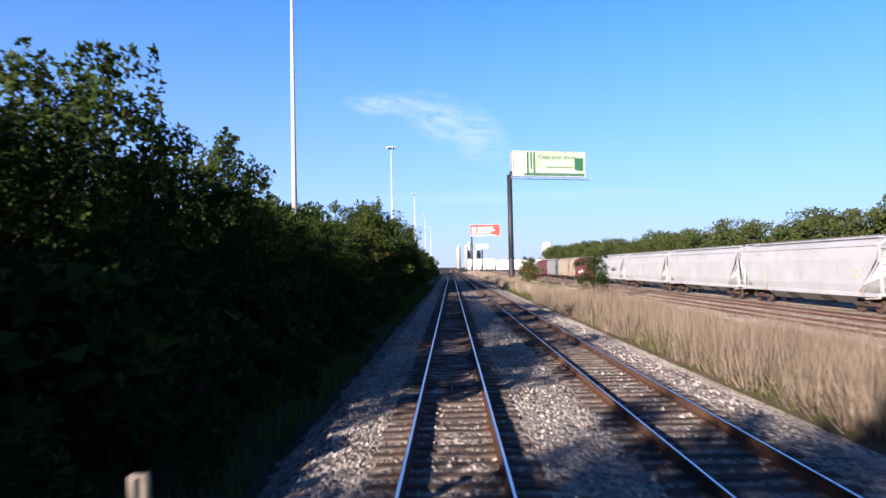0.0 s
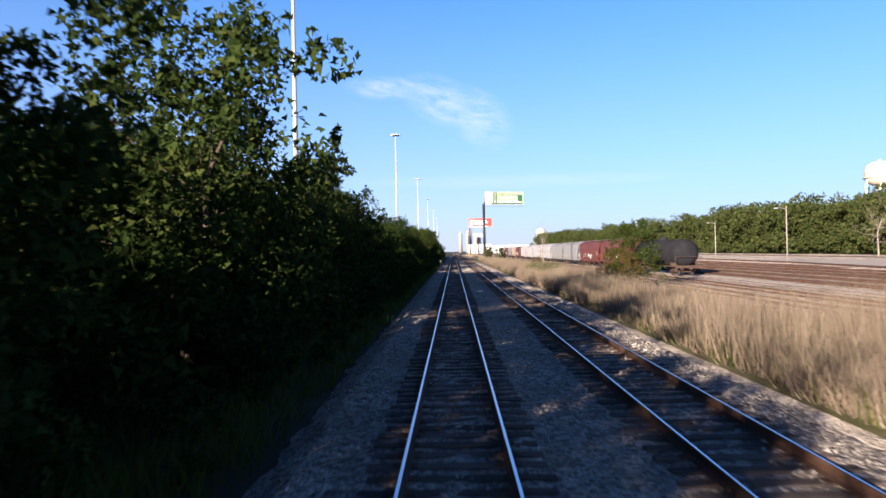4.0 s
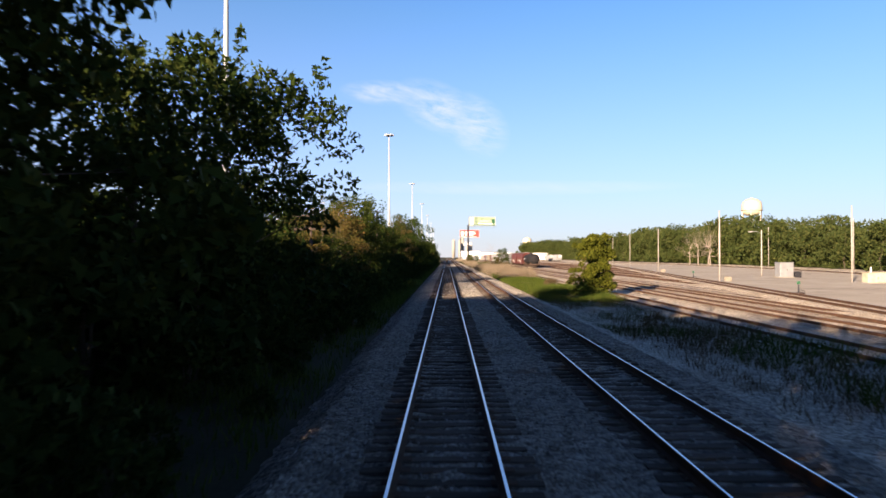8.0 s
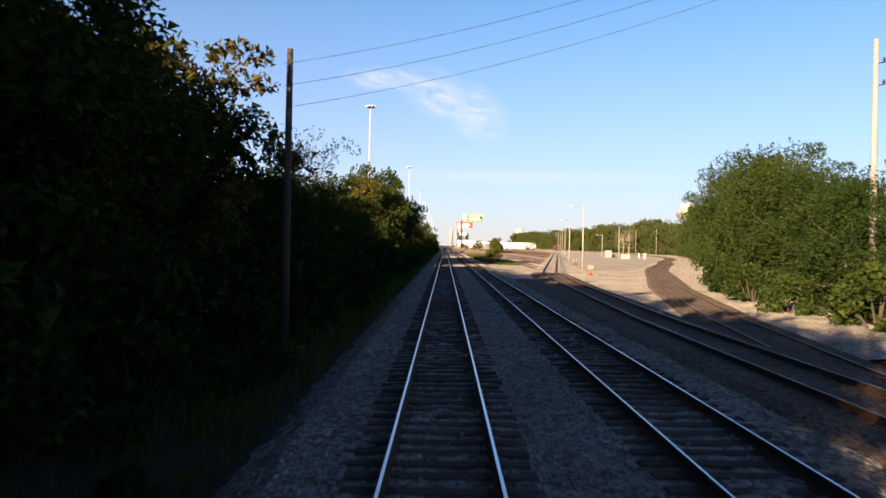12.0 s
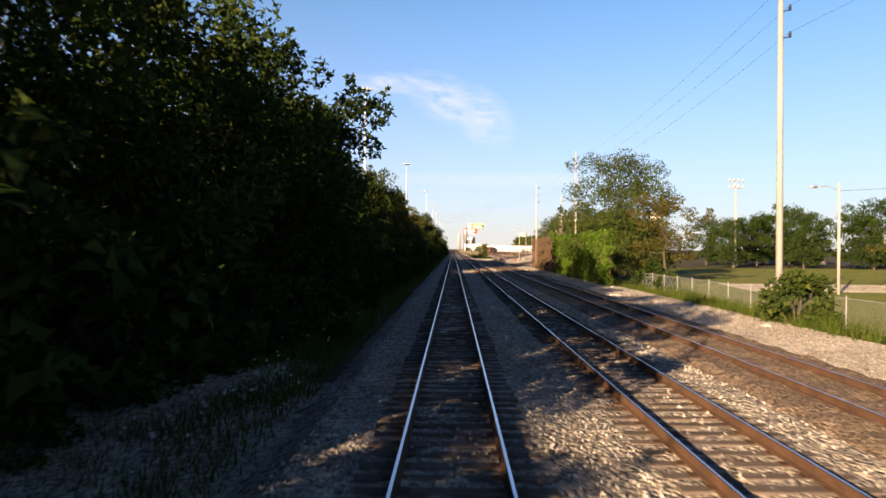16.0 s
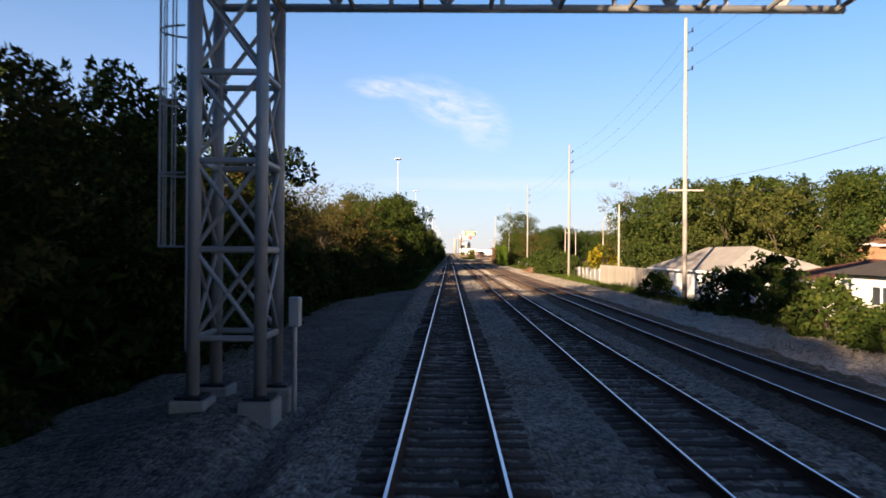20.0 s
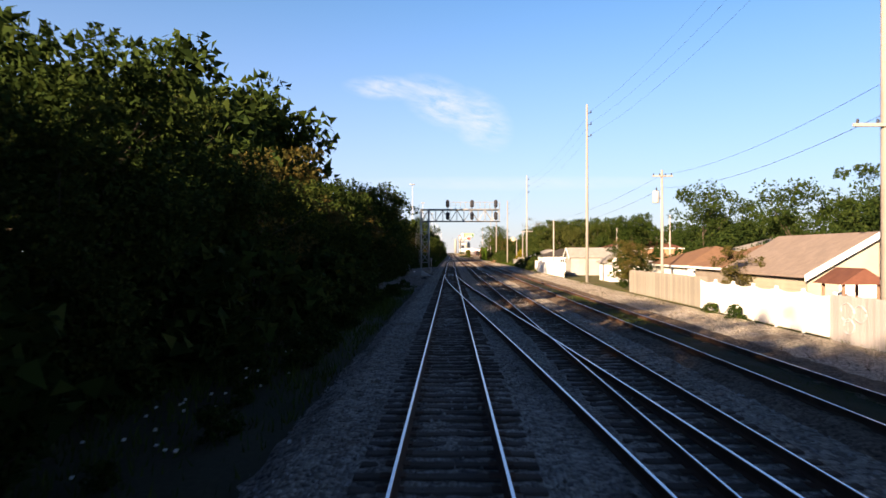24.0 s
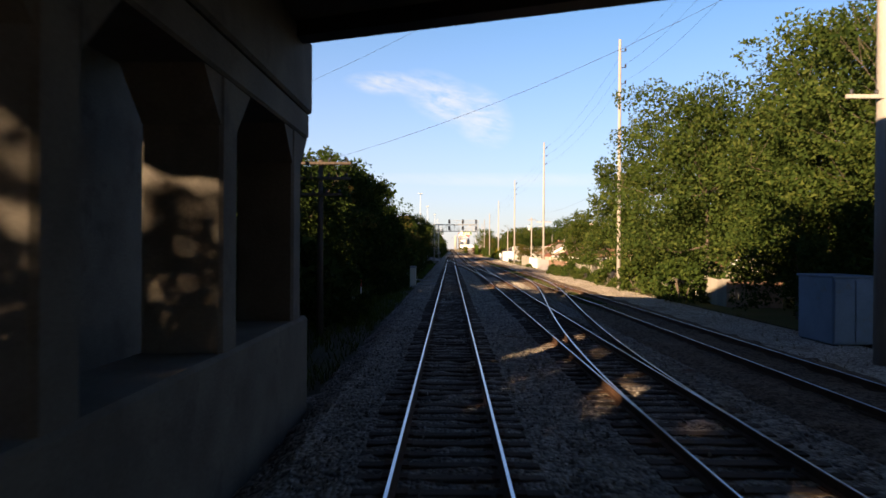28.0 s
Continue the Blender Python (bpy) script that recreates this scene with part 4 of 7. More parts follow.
blades("park_grass", "mown green grass of the park", "grass", GRASS, 17, 60, -460, -335, 30000, 0.25, 0.10, 9, 0.3)
blades("fence_weeds", "green weeds along the foot of the fences", "weeds", GRASS, 14.4, 16.6, -540, -398, 22000, 0.75, 0.05, 10, 0.35)
blades("fence_weeds_south", "green weeds along the foot of the southern fences", "weeds", GRASS, 13.3, 14.6, -700, -540, 5000, 0.35, 0.05, 12, 0.35)
r = np.random.default_rng(77)
fx = np.concatenate([r.normal(-5.2, 0.7, 90), r.normal(-4.9, 0.6, 60), r.normal(11.5, 1.0, 40)])
fy = np.concatenate([r.uniform(-668, -628, 90), r.uniform(-452, -425, 60), r.uniform(-240, -218, 40)])
flowers = Geo()
for a, b in zip(fx, fy):
    z = terrain(a, b) + 0.35 + 0.3 * r.random()
    flowers.box((a, b, z), (0.055, 0.055, 0.02), Matrix.Rotation(r.random(), 4, "X"))
tagged(new("wildflowers", flowers.mesh("wildflowers", BLOSSOM)), "small white wildflower heads in the bank grass", "flowers", kind="stuff")
blades("lit_grass", "bright green grass on the bank beside the ballast", "grass", GRASS, -7.4, -3.6, -496, -425, 30000, 0.6, 0.04, 18, 0.3)
patch("bank_gravel", [(-9.5, -456), (-3.0, -456), (-3.0, -437), (-5.0, -436), (-8.5, -441)], DOWN + 0.03, BALLAST, "grey gravel spread over the bank", "gravel")
def side_gravel():
    """Trodden gravel beside the track, heaped up under the signal bridge, thinning out unevenly towards the bushes."""
    g, ys_ = Geo(), [-592 + 0.45 * i for i in range(220)]
    for y in ys_:
        reach = (5.6 + 0.9 * noise.noise((0, y * 0.11, 2)) + 0.5 * noise.noise((0, y * 0.5, 9))) * ease((y + 592) / 8) * ease((-493 - y) / 22) + 0.3
        for k in range(17):
            u = k / 16
            x = -2.9 - reach * u
            heap = 0.55 * math.exp(-((x + 4.3) / 1.9) ** 2 - ((y + 544.6) / 2.8) ** 2)
            g.v.append((x, y, DOWN + 0.13 + heap * ease((-2.9 - x) / 0.8) - 0.5 * ease((u - 0.8) / 0.2) + 0.05 * noise.noise((x * 0.9, y * 0.9, 4)) + 0.03 * noise.noise((x * 3.1, y * 3.1, 6))))
    g.f = [(r * 17 + k, r * 17 + k + 1, r * 17 + k + 18, r * 17 + k + 17) for r in range(len(ys_) - 1) for k in range(16)]
    for f in range(len(g.f)):
        g.f[f] = g.f[f][::-1]
    tagged(new("side_gravel", g.mesh("side_gravel", mat("dusty_gravel", (0.20, 0.18, 0.155), (0.13, 0.115, 0.10), 0.4, 0.95, bump=0.8, bump_scale=4, fine=0.3, cells=0.07, spots=((0.08, 0.07, 0.06), 0.6, 0.3)))), "grey trodden gravel beside the track under the signal bridge", "gravel", kind="structure")


side_gravel()
patch("ball_field", [(24, -404), (120, -412), (120, -398), (26, -392)], DOWN + 0.246, GRAVEL, "tan dirt strip of the ball field in the park", "dirt")
patch("garden_ground", [(14.6, -720), (14.9, -470), (110, -470), (110, -720)], DOWN + 0.2, mat("garden_grass", (0.085, 0.095, 0.03), (0.13, 0.105, 0.05), 0.25, 0.95, bump=0.4, bump_scale=24, fine=0.4), "rough grass and bare earth of the back gardens", "lawn")
patch("park_lawn", [(16.5, -460), (120, -470), (120, -330), (16.5, -345)], DOWN + 0.24, mat("lawn", (0.095, 0.12, 0.026), (0.14, 0.135, 0.036), 0.2, 0.95, bump=0.4, bump_scale=30, fine=0.4), "mown park lawn behind the chain-link fence", "lawn")
# placed plants on the right
for kind, x, y, h in (
    (BRIGHT, 12.8, -186.5, 5.6), (BARE[1], 10.5, -217.5, 2.3), (BARE[0], 10.9, -215.8, 1.8), (NEAR[2], 14.4, -72, 5.6), (NEAR_WARM[0], 13.0, -75, 3.6), (WAND, 15.0, -16, 8.9), (NEAR[0], 13.5, 62, 4.5), (NEAR[3], 12.5, 105, 5.0),
    (NEAR_WARM[1], 11.0, 88, 4.0), (CEDAR, 19.0, -384, 14.6), (NEAR_WARM[1], 20.5, -393, 9.0), (BARE[0], 17.6, -349, 10.6), (NEAR[3], 20.4, -348.5, 10.6), (NEAR[1], 47.0, -399, 12.5),
    (NEAR_WARM[0], 38, -402, 7.5), (SPARSE[1], 24.0, -470, 13.2), (NEAR_WARM[1], 29, -478, 12.0), (NEAR[0], 31, -487, 11.5), (NEAR[2], 36, -482, 12.0), (NEAR[1], 41, -492, 11.5), (NEAR[3], 34, -500, 10.5),
    (NEAR[2], 50, -477, 13.5), (NEAR[0], 62, -498, 11.5), (NEAR[1], 72, -508, 11.5), (NEAR[3], 70, -480, 11), (NEAR[2], 82, -515, 11.5), (NEAR[0], 16.2, -590.5, 6.8), (NEAR_WARM[1], 16.4, -611.6, 3.8), (NEAR[2], 18.5, -586.5, 5.6), (NEAR_WARM[0], 15.2, -594, 4.6),
    (SLIM, 15.8, -650, 8.4), (GARDEN[1], 18.2, -638.5, 7.0), (NEAR[0], 17.5, -666, 12.5), (CEDAR, 21.0, -672.5, 17.4), (CEDAR, 18.4, -685, 16.0), (CEDAR, 23.0, -692, 18.5), (CEDAR, 20.0, -701, 14.5), (CEDAR, 25.5, -680, 16.0),
    (NEAR[2], 17.0, -700, 9.0), (SPARSE[0], 19.5, -706, 17.0), (NEAR[1], 16.2, -707, 8.0), (NEAR[0], 24, -706, 12)):
    grow(kind, x, y, h, group="trees along the back fences")
behind, screen = [], random.Random(21)
for x0, x1, y0, y1, n, h0, h1 in ((62, 125, -440, -300, 58, 10.5, 14.5), (26, 44, -640, -566, 16, 8, 11), (40, 62, -640, -570, 14, 9, 12), (34, 70, -700, -640, 20, 9, 12), (70, 130, -620, -520, 22, 9, 12), (44, 75, -575, -540, 8, 8, 10)):
    behind += [(screen.uniform(x0, x1), screen.uniform(y0, y1), screen.uniform(h0, h1)) for _ in range(n)]
behind += [(54, -330, 10.0), (60, -318, 10.6), (57, -309, 11.0), (66, -314, 11.0), (63, -300, 11.4), (71, -306, 11.4)]
wood("garden_trees", "green trees standing behind the houses", GARDEN, behind, BARK)
for k, (x, y, h) in enumerate(((22.0, -485, 10.4), (24.5, -481, 11.4), (26.5, -488, 11.6), (21.8, -493, 9.4), (25.6, -496, 10.4), (29.5, -484, 12.0), (31.5, -494, 11.2), (28.2, -500, 9.4), (34.5, -489, 12.0), (38.0, -497, 12.2), (22.6, -477, 8.4))):
    grow(GARDEN[k % 3], x, y, h, group="trees along the back fences")
for x, y, h in ((19.5, -303, 3.0), (17.2, -311, 2.6), (15.8, -318, 2.4), (22.5, -294, 3.0), (26.5, -288.5, 3.0), (31, -281, 3.0), (16.5, -324, 3.2), (15.4, -330, 2.6), (35, -272, 2.8), (24.5, -291.5, 3.4)):
    grow(rng.choice(SHRUB), x + 2.3, y, h, group="copse undergrowth")
for x, y, h in ((15.4, -427, 2.8), (16.2, -441, 3.6), (15.9, -445, 4.0), (16.3, -449, 3.8), (16.0, -453, 4.2), (15.8, -457, 4.1), (16.2, -461, 3.8), (16.8, -465, 3.4), (15.2, -509, 2.2), (16.1, -519, 3.0), (16.8, -522.5, 3.6), (15.6, -527, 2.3), (15.2, -531, 2.7), (14.9, -534, 1.8),
                (14.6, -535, 1.6), (14.2, -655, 2.0), (14.3, -674, 2.8), (14.7, -681, 3.0), (14.9, -690, 3.2), (17.4, -399, 2.5), (17.2, -404, 1.8), (14.0, -614, 0.8), (14.0, -617, 0.9), (11.6, -187.5, 1.5), (12.4, -184, 1.3)):
    grow(HEDGE if -470 < y < -440 else rng.choice(SHRUB), x, y, h, group="bushes along the back fences")
for k in range(7):
    grow(HEDGE, 13.6 + 0.1 * (k % 2), -644.5 - 1.35 * k, 1.15 + 0.2 * (k % 3), group="hedge along the brown fence")
for k in range(6):
    grow(HEDGE, 14.6 + 0.2 * (k % 2), -656 - 2.9 * k, 1.2 + 0.25 * (k % 3), group="hedge along the brown fence")
YELLOW = bush_kind(98, "bright yellow flowering bush behind the fence", LEAF_YELLOW, name="yellow_bush")
YELLOW.matrix_basis = at(20.4, -471, DOWN + 0.1, 0, 2.3)
for x, y, h in ((15.4, -352, 3.6), (15.8, -356, 4.4), (15.5, -360, 4.0), (15.9, -364, 4.4), (15.4, -368, 3.8), (17.6, -358, 4.8), (14.2, -15.0, 2.4), (13.6, -18.5, 2.0), (13.2, -69, 2.4), (11.4, -172, 1.3), (11.8, -167, 1.2), (9.8, -212, 1.0)):
    grow(SHRUB_DRY, x, y, h, group="dry bushes")
for i, m in enumerate(MASTERS):
    m.matrix_basis = at(-21.5, -30 - 31 * i, terrain(-21.5, -30 - 31 * i), 40 * i, 0.9)

# ---- masts, lamps and poles ----


def high_mast(x, y, h=39.0):
    root = thing("high_mast_light", "very tall pale steel mast with a ring of floodlights", "light mast", at(x, y, -0.4), group="highway light masts")
    part("shaft", Geo().tube((0, 0, 0), (0, 0, h), 0.36, 0.13, 12), STEEL_WHITE, root, smooth=True)
    part("base_flange", Geo().lathe([(0.55, 0), (0.55, 0.08), (0.4, 0.12), (0.37, 0.5)], 12), GALV, root)
    part("lamp_ring", Geo().lathe([(0.9, h - 0.45), (0.95, h - 0.38), (0.95, h - 0.30), (0.9, h - 0.24)], 16), GALV, root)
    for k in range(6):
        a = math.pi / 3 * k
        c = Vector((1.15 * math.cos(a), 1.15 * math.sin(a), h - 0.42))
        lamp = part("floodlight", Geo().lathe([(0.10, 0.28), (0.20, 0.2), (0.34, -0.12), (0.36, -0.2), (0.30, -0.22)], 10, tuple(c)), STEEL_WHITE, root, "pale bell-shaped floodlight")
        part("arm", Geo().tube((0, 0, h - 0.35), tuple(c), 0.04), GALV, lamp)
    return root


for y in (560, 435, 310, 189, 70, -55, -185, -312):
    high_mast(-16.8 if y > -100 else -19.75, y)
for y in (180, 65, 300):
    high_mast(-81, y)


def yard_lamp(x, y, h=9.4, head=True, thick=0.115):
    root = thing("yard_lamp", "pale wooden lamp post with a street light arm" if head else "pale bare wooden post in the yard", "lamp post", at(x, y, DOWN + 0.25, 180), group="yard lamp posts")
    part("post", Geo().tube((0, 0, -0.2), (0, 0, h), thick, thick * 0.7, 9), WOODPOLE, root, smooth=True)
    if head:
        part("arm", Geo().tube((0, 0, h - 0.6), (0.9, 0, h - 0.25), 0.035).tube((0.9, 0, h - 0.25), (1.6, 0, h - 0.3), 0.035), GALV, root)
        part("lamp_head", Geo().box((1.85, 0, h - 0.33), (0.75, 0.3, 0.16), chamfer=0.06), STEEL_WHITE, root, "pale oval lamp head")
    return root


for x, y, h, head in ((20.3, -256.5, 9.6, True), (27.8, -207, 9.6, True), (36.1, -156.5, 9.4, False), (44.4, -106, 9.2, False), (52.5, -56, 9.8, True), (60.2, -6.5, 10.2, True), (51.4, -160, 9.8, False), (53.0, -133, 7.8, True), (99, -84, 12.6, False), (104, -32, 12.8, False), (108, 16, 13.6, False), (70, 50, 9.8, True), (29, -407, 8.4, True)):
    yard_lamp(x, y, h, head)


def wood_pole(x, y, h, label, arms=(), thick=0.17, material=WOODPOLE, lean=(0, 0), transformer=False, turn=0.0, pins=(), name="utility_pole"):
    """A round wooden pole; arms: (height, length) of crossarms; pins: heights of side insulators."""
    root = thing(name, label, "utility pole", at(x, y, DOWN + 0.2, turn), group="utility poles")
    part("pole", Geo().tube((0, 0, -0.5), (lean[0], lean[1], h), thick, thick * 0.62, 10), material, root, smooth=True)
    for z, length in arms:
        c = (lean[0] * z / h, lean[1] * z / h)
        arm = part("crossarm", Geo().box((c[0], c[1] - 0.14, z), (length, 0.1, 0.12), chamfer=0.015), material, root)
        for k in range(4):
            u = (k - 1.5) * length * 0.29
            part("insulator", Geo().lathe([(0.02, 0), (0.05, 0.03), (0.05, 0.1), (0.03, 0.15)], 7, (c[0] + u, c[1] - 0.14, z + 0.06)), DARK_STEEL, arm)
    for z in pins:
        part("bracket", Geo().tube((0, 0, z), (0.45, 0, z + 0.08), 0.03).lathe([(0.03, 0), (0.08, 0.03), (0.05, 0.12), (0.08, 0.15), (0.04, 0.3)], 8, (0.45, 0, z + 0.05)), DARK_STEEL, root, "side bracket with an insulator")
    if transformer:
        can = part("transformer", Geo().lathe([(0.24, 0), (0.27, 0.04), (0.27, 0.85), (0.2, 0.95)], 14, (-0.48, 0, h - 2.6)), STEEL_WHITE, root, "pale grey round transformer can", True)
        part("bushing", Geo().lathe([(0.05, 0), (0.07, 0.05), (0.04, 0.1), (0.07, 0.15), (0.03, 0.3)], 8, (-0.4, 0.08, h - 1.66)), DARK_STEEL, can)
        part("hanger", Geo().box((-0.2, 0, h - 2.2), (0.3, 0.16, 0.1), chamfer=0.02), GALV, can)
    return root


TALL = ((15.6, -334, 15.6), (17.8, -361.4, 17.6), (15.8, -424.6, 17.2), (15.45, -472.6, 17.4), (16.05, -512.4, 19.5), (15.2, -576.7, 19.8), (15.0, -626.6, 20.6), (13.5, -679.5, 20.2), (12.35, -713.2, 20.0))
for i, (x, y, h) in enumerate(TALL):
    wood_pole(x, y, h, "very tall pale weathered wooden power pole", ((7.7, 2.4),) if i in (4, 6, 8) else (), 0.175 if i < 8 else 0.27, pins=(h - 1.0, h - 2.3, h - 3.6))
wood_pole(23.1, -317, 14.8, "tall pale wooden power pole behind the copse", (), 0.2, pins=(13.5, 12.3))
for x, y, h, tr in ((17.9, -488, 8.6, False), (16.2, -547, 8.4, False), (16.6, -598, 9.8, True), (24, -455, 8.5, False), (33, -520, 8.2, False), (30, -560, 8.4, False), (22, -433, 8, False)):
    wood_pole(x, y, h, "grey wooden distribution pole at the back of the gardens", ((h - 0.5, 1.6),) if tr else (), 0.14, transformer=tr)
for x, y, h, lean, arms in ((-12.6, -35, 9.6, (-0.1, 0.2), ((8.5, 2.9),)), (-8.9, -161, 9.2, (0.15, 0), ((9.0, 2.0), (8.3, 2.0))), (-9.2, -199, 6.4, (0, 0), ((6.1, 2.4), (5.2, 2.2))), (-5.1, -331.5, 9.5, (0.08, 0), ()), (-5.3, -705.5, 6.9, (0, 0), ((6.75, 2.5), (6.15, 2.5), (5.5, 1.8))), (-9.0, -240, 7.5, (0, 0), ((7.2, 2.2),)), (-9.0, -118, 7.4, (0, 0), ((7.1, 2.2),))):
    wood_pole(x, y, h, "old dark telegraph pole among the trackside trees", arms, 0.15, OLDPOLE, lean, turn=52.0 if y == -161 else 0.0, name="telegraph_pole")
wood_pole(-14.5, -690.4, 11.8, "dark wooden pole with a pale transformer and crossarms", ((11.5, 2.2), (10.4, 1.8)), 0.17, OLDPOLE, transformer=True)

WIRE = mat("wire", (0.03, 0.03, 0.035), rough=0.6, metal=0.3, fine=0)


def wire(a, b, sag, thick=0.0065):
    """A slack wire between two points, as a thin tube."""
    a, b = Vector(a), Vector(b)
    g = Geo()
    side = Vector((b.y - a.y, a.x - b.x, 0)).normalized() * thick
    for k in range(13):
        s = k / 12
        p = a.lerp(b, s) - Vector((0, 0, 4 * sag * s * (1 - s)))
        g.v += [tuple(p + side), tuple(p - side), tuple(p + Vector((0, 0, thick * 1.7)))]
        if k:
            g.f += [(3 * k - 3 + i, 3 * k - 3 + (i + 1) % 3, 3 * k + (i + 1) % 3, 3 * k + i) for i in range(3)]
    g.f += [(0, 1, 2), (36, 37, 38)]
    return tagged(new("power_line", g.mesh("power_line", WIRE)), "thin dark overhead wire between wooden poles", "wire", "overhead wires")


for (x0, y0, h0), (x1, y1, h1) in zip(TALL, TALL[1:]):
    for down, side in ((1.0, 0.45), (2.3, 0.45), (3.6, 0.45)):
        wire((x0 + side, y0, DOWN + 0.5 + h0 - down), (x1 + side, y1, DOWN + 0.5 + h1 - down), 1.1)
LOW = ((22, -433, 7.6), (24, -455, 8.1), (17.9, -488, 8.2), (16.2, -512.4, 7.8), (16.2, -547, 8.0), (16.6, -598, 9.0), (15.0, -626.6, 8.8), (13.7, -679.5, 8.6))
for a, b in zip(LOW, LOW[1:]):
    wire(a, b, 0.6, 0.008)
    wire((a[0], a[1], a[2] - 1.0), (b[0], b[1], b[2] - 1.1), 0.7, 0.01)
wire((-14.5, -690.4, 11.4), (13.9, -713.0, 18.5), 1.2, 0.007)
wire((-5.3, -705.5, 6.4), (13.9, -713.0, 13.5), 0.8, 0.007)
for dz in (0.0, 0.7, 1.4):
    wire((-5.2, -331.5, 8.6 - dz), (15.8, -334, 14.4 - 0.8 * dz), 0.8, 0.007)
wire((29, -407, 7.4), (70, -470, 9), 0.8, 0.014)

# ---- billboards ----
PAPER = mat("billboard_paper", (0.33, 0.37, 0.28), (0.24, 0.32, 0.20), 0.35, 0.6, fine=0.05)
LEAFY = mat("billboard_green", (0.03, 0.11, 0.05), (0.02, 0.075, 0.04), 0.5, 0.6, fine=0.05)
WHITE = mat("white_paint", (0.78, 0.77, 0.74), (0.70, 0.69, 0.66), 0.6, 0.55, bump=0.05, fine=0.06)
REDSIGN = mat("billboard_red", (0.332, 0.0592, 0.0474), (0.269, 0.0474, 0.0395), 0.3, 0.6, fine=0.05)
GREY_PAINT = mat("grey_paint", (0.237, 0.245, 0.253), (0.182, 0.19, 0.198), 1.0, 0.6, 0.1, bump=0.1, fine=0.2)


def words(text, size, place, turn, parent, material, name="lettering"):
    """Raised letters on a sign, in the built-in font."""
    cu = bpy.data.curves.new(name, "FONT")
    cu.body, cu.size, cu.extrude, cu.resolution_u = text, size, 0.01, 2
    tmp = bpy.data.objects.new("tmp", cu)
    me = bpy.data.meshes.new_from_object(tmp)
    bpy.data.objects.remove(tmp)
    me.materials.clear()
    me.materials.append(material)
    ob = new(name, me)
    ob.matrix_basis = Matrix.Translation(place) @ Matrix.Rotation(turn, 4, "Z") @ Matrix.Rotation(math.pi / 2, 4, "X")
    ob.parent = parent
    return ob


def billboard(x, y, width, high, bottom, pole_at, turn, label, back, bars):
    """A poster panel carried to one side on a steel column, with a walkway under it."""
    root = thing("billboard", label, "billboard", at(x, y, DOWN, turn))
    top = bottom + high
    part("column", Geo().tube((pole_at, 0.9, 0), (pole_at, 0.9, bottom + 0.2), 0.55, 0.5, 16), DARK_STEEL, root, "thick dark steel column", True)
    part("collar", Geo().tube((pole_at, 0.9, 1.5), (pole_at, 0.9, 5.0), 0.62, 0.62, 16), DARK_STEEL, root)
    part("torsion_beam", Geo().tube((-0.4, 0.9, bottom + 0.6), (width, 0.9, bottom + 0.6), 0.4, 0.4, 12), DARK_STEEL, root)
    part("panel", Geo().box((width / 2, 0.25, bottom + high / 2), (width, 0.22, high), chamfer=0.03), back, root, "printed poster panel")
    part("rear_panel", Geo().box((width / 2, 1.7, bottom + high / 2), (width, 0.22, high), chamfer=0.03), GREY_PAINT, root)
    part("frame", Geo().box((width / 2, 0.2, bottom - 0.06), (width + 0.2, 0.3, 0.14)).box((width / 2, 0.2, top + 0.06), (width + 0.2, 0.3, 0.12)).box((-0.06, 0.2, bottom + high / 2), (0.14, 0.3, high)).box((width + 0.06, 0.2, bottom + high / 2), (0.14, 0.3, high)), STEEL_WHITE, root)
    walk_way = part("walkway", Geo().box((width / 2, -0.5, bottom - 0.75), (width + 1.6, 0.9, 0.08)), GREY_PAINT, root)
    rail = Geo().tube((-0.8, -0.9, bottom + 0.15), (width + 0.8, -0.9, bottom + 0.15), 0.03, n=5)
    for k in range(9):
        u = -0.8 + (width + 1.6) * k / 8
        rail.tube((u, -0.9, bottom - 0.75), (u, -0.9, bottom + 0.15), 0.025, n=5)
    part("guard_rail", rail, GALV, walk_way)
    for k in range(4):
        u = width * (k + 0.5) / 4
        part("upright", Geo().box((u, 0.7, bottom + high / 2), (0.14, 0.5, high)), DARK_STEEL, root)
        part("sign_lamp", Geo().tube((u, -0.1, bottom - 0.6), (u, -1.6, bottom - 0.5), 0.03, n=5).box((u, -1.7, bottom - 0.42), (0.5, 0.25, 0.2), chamfer=0.04), GREY_PAINT, root)
    for u, z, w, h, material in bars:
        part("poster_print", Geo().box((u * width + w / 2, 0.125, bottom + z * high), (w, 0.03, h)), material, root)
    return root


main_sign = billboard(12.9, 129.5, 15.6, 4.9, 21.6, -0.55, 15, "green and white poster billboard on a dark steel column", PAPER, ((0.03, 0.52, 2.3, 4.0, WHITE), (0.19, 0.5, 0.35, 4.5, LEAFY), (0.24, 0.62, 0.3, 3.4, LEAFY), (0.28, 0.55, 0.35, 4.2, LEAFY), (0.15, 0.06, 13.2, 0.55, LEAFY), (0.86, 0.5, 1.9, 2.6, LEAFY), (0.55, 0.22, 5.4, 0.62, WHITE), (0.32, 0.22, 2.6, 0.4, WHITE), (0.46, 0.36, 6.0, 0.16, LEAFY)))
words("Close your dream", 1.15, (5.4, 0.10, 21.6 + 3.5), 0, main_sign, LEAFY)
words("anywhere", 1.25, (6.4, 0.10, 21.6 + 2.3), 0, main_sign, WHITE)
billboard(13.4, 434.5, 20.0, 7.4, 24.0, 1.0, 4, "red and white poster billboard on a steel column", REDSIGN, ((0.06, 0.5, 2.6, 4.4, WHITE), (0.25, 0.72, 10.5, 0.9, WHITE), (0.25, 0.5, 11.5, 0.9, WHITE), (0.25, 0.3, 9.0, 0.8, WHITE), (0.0, 0.05, 17, 0.5, WHITE)))
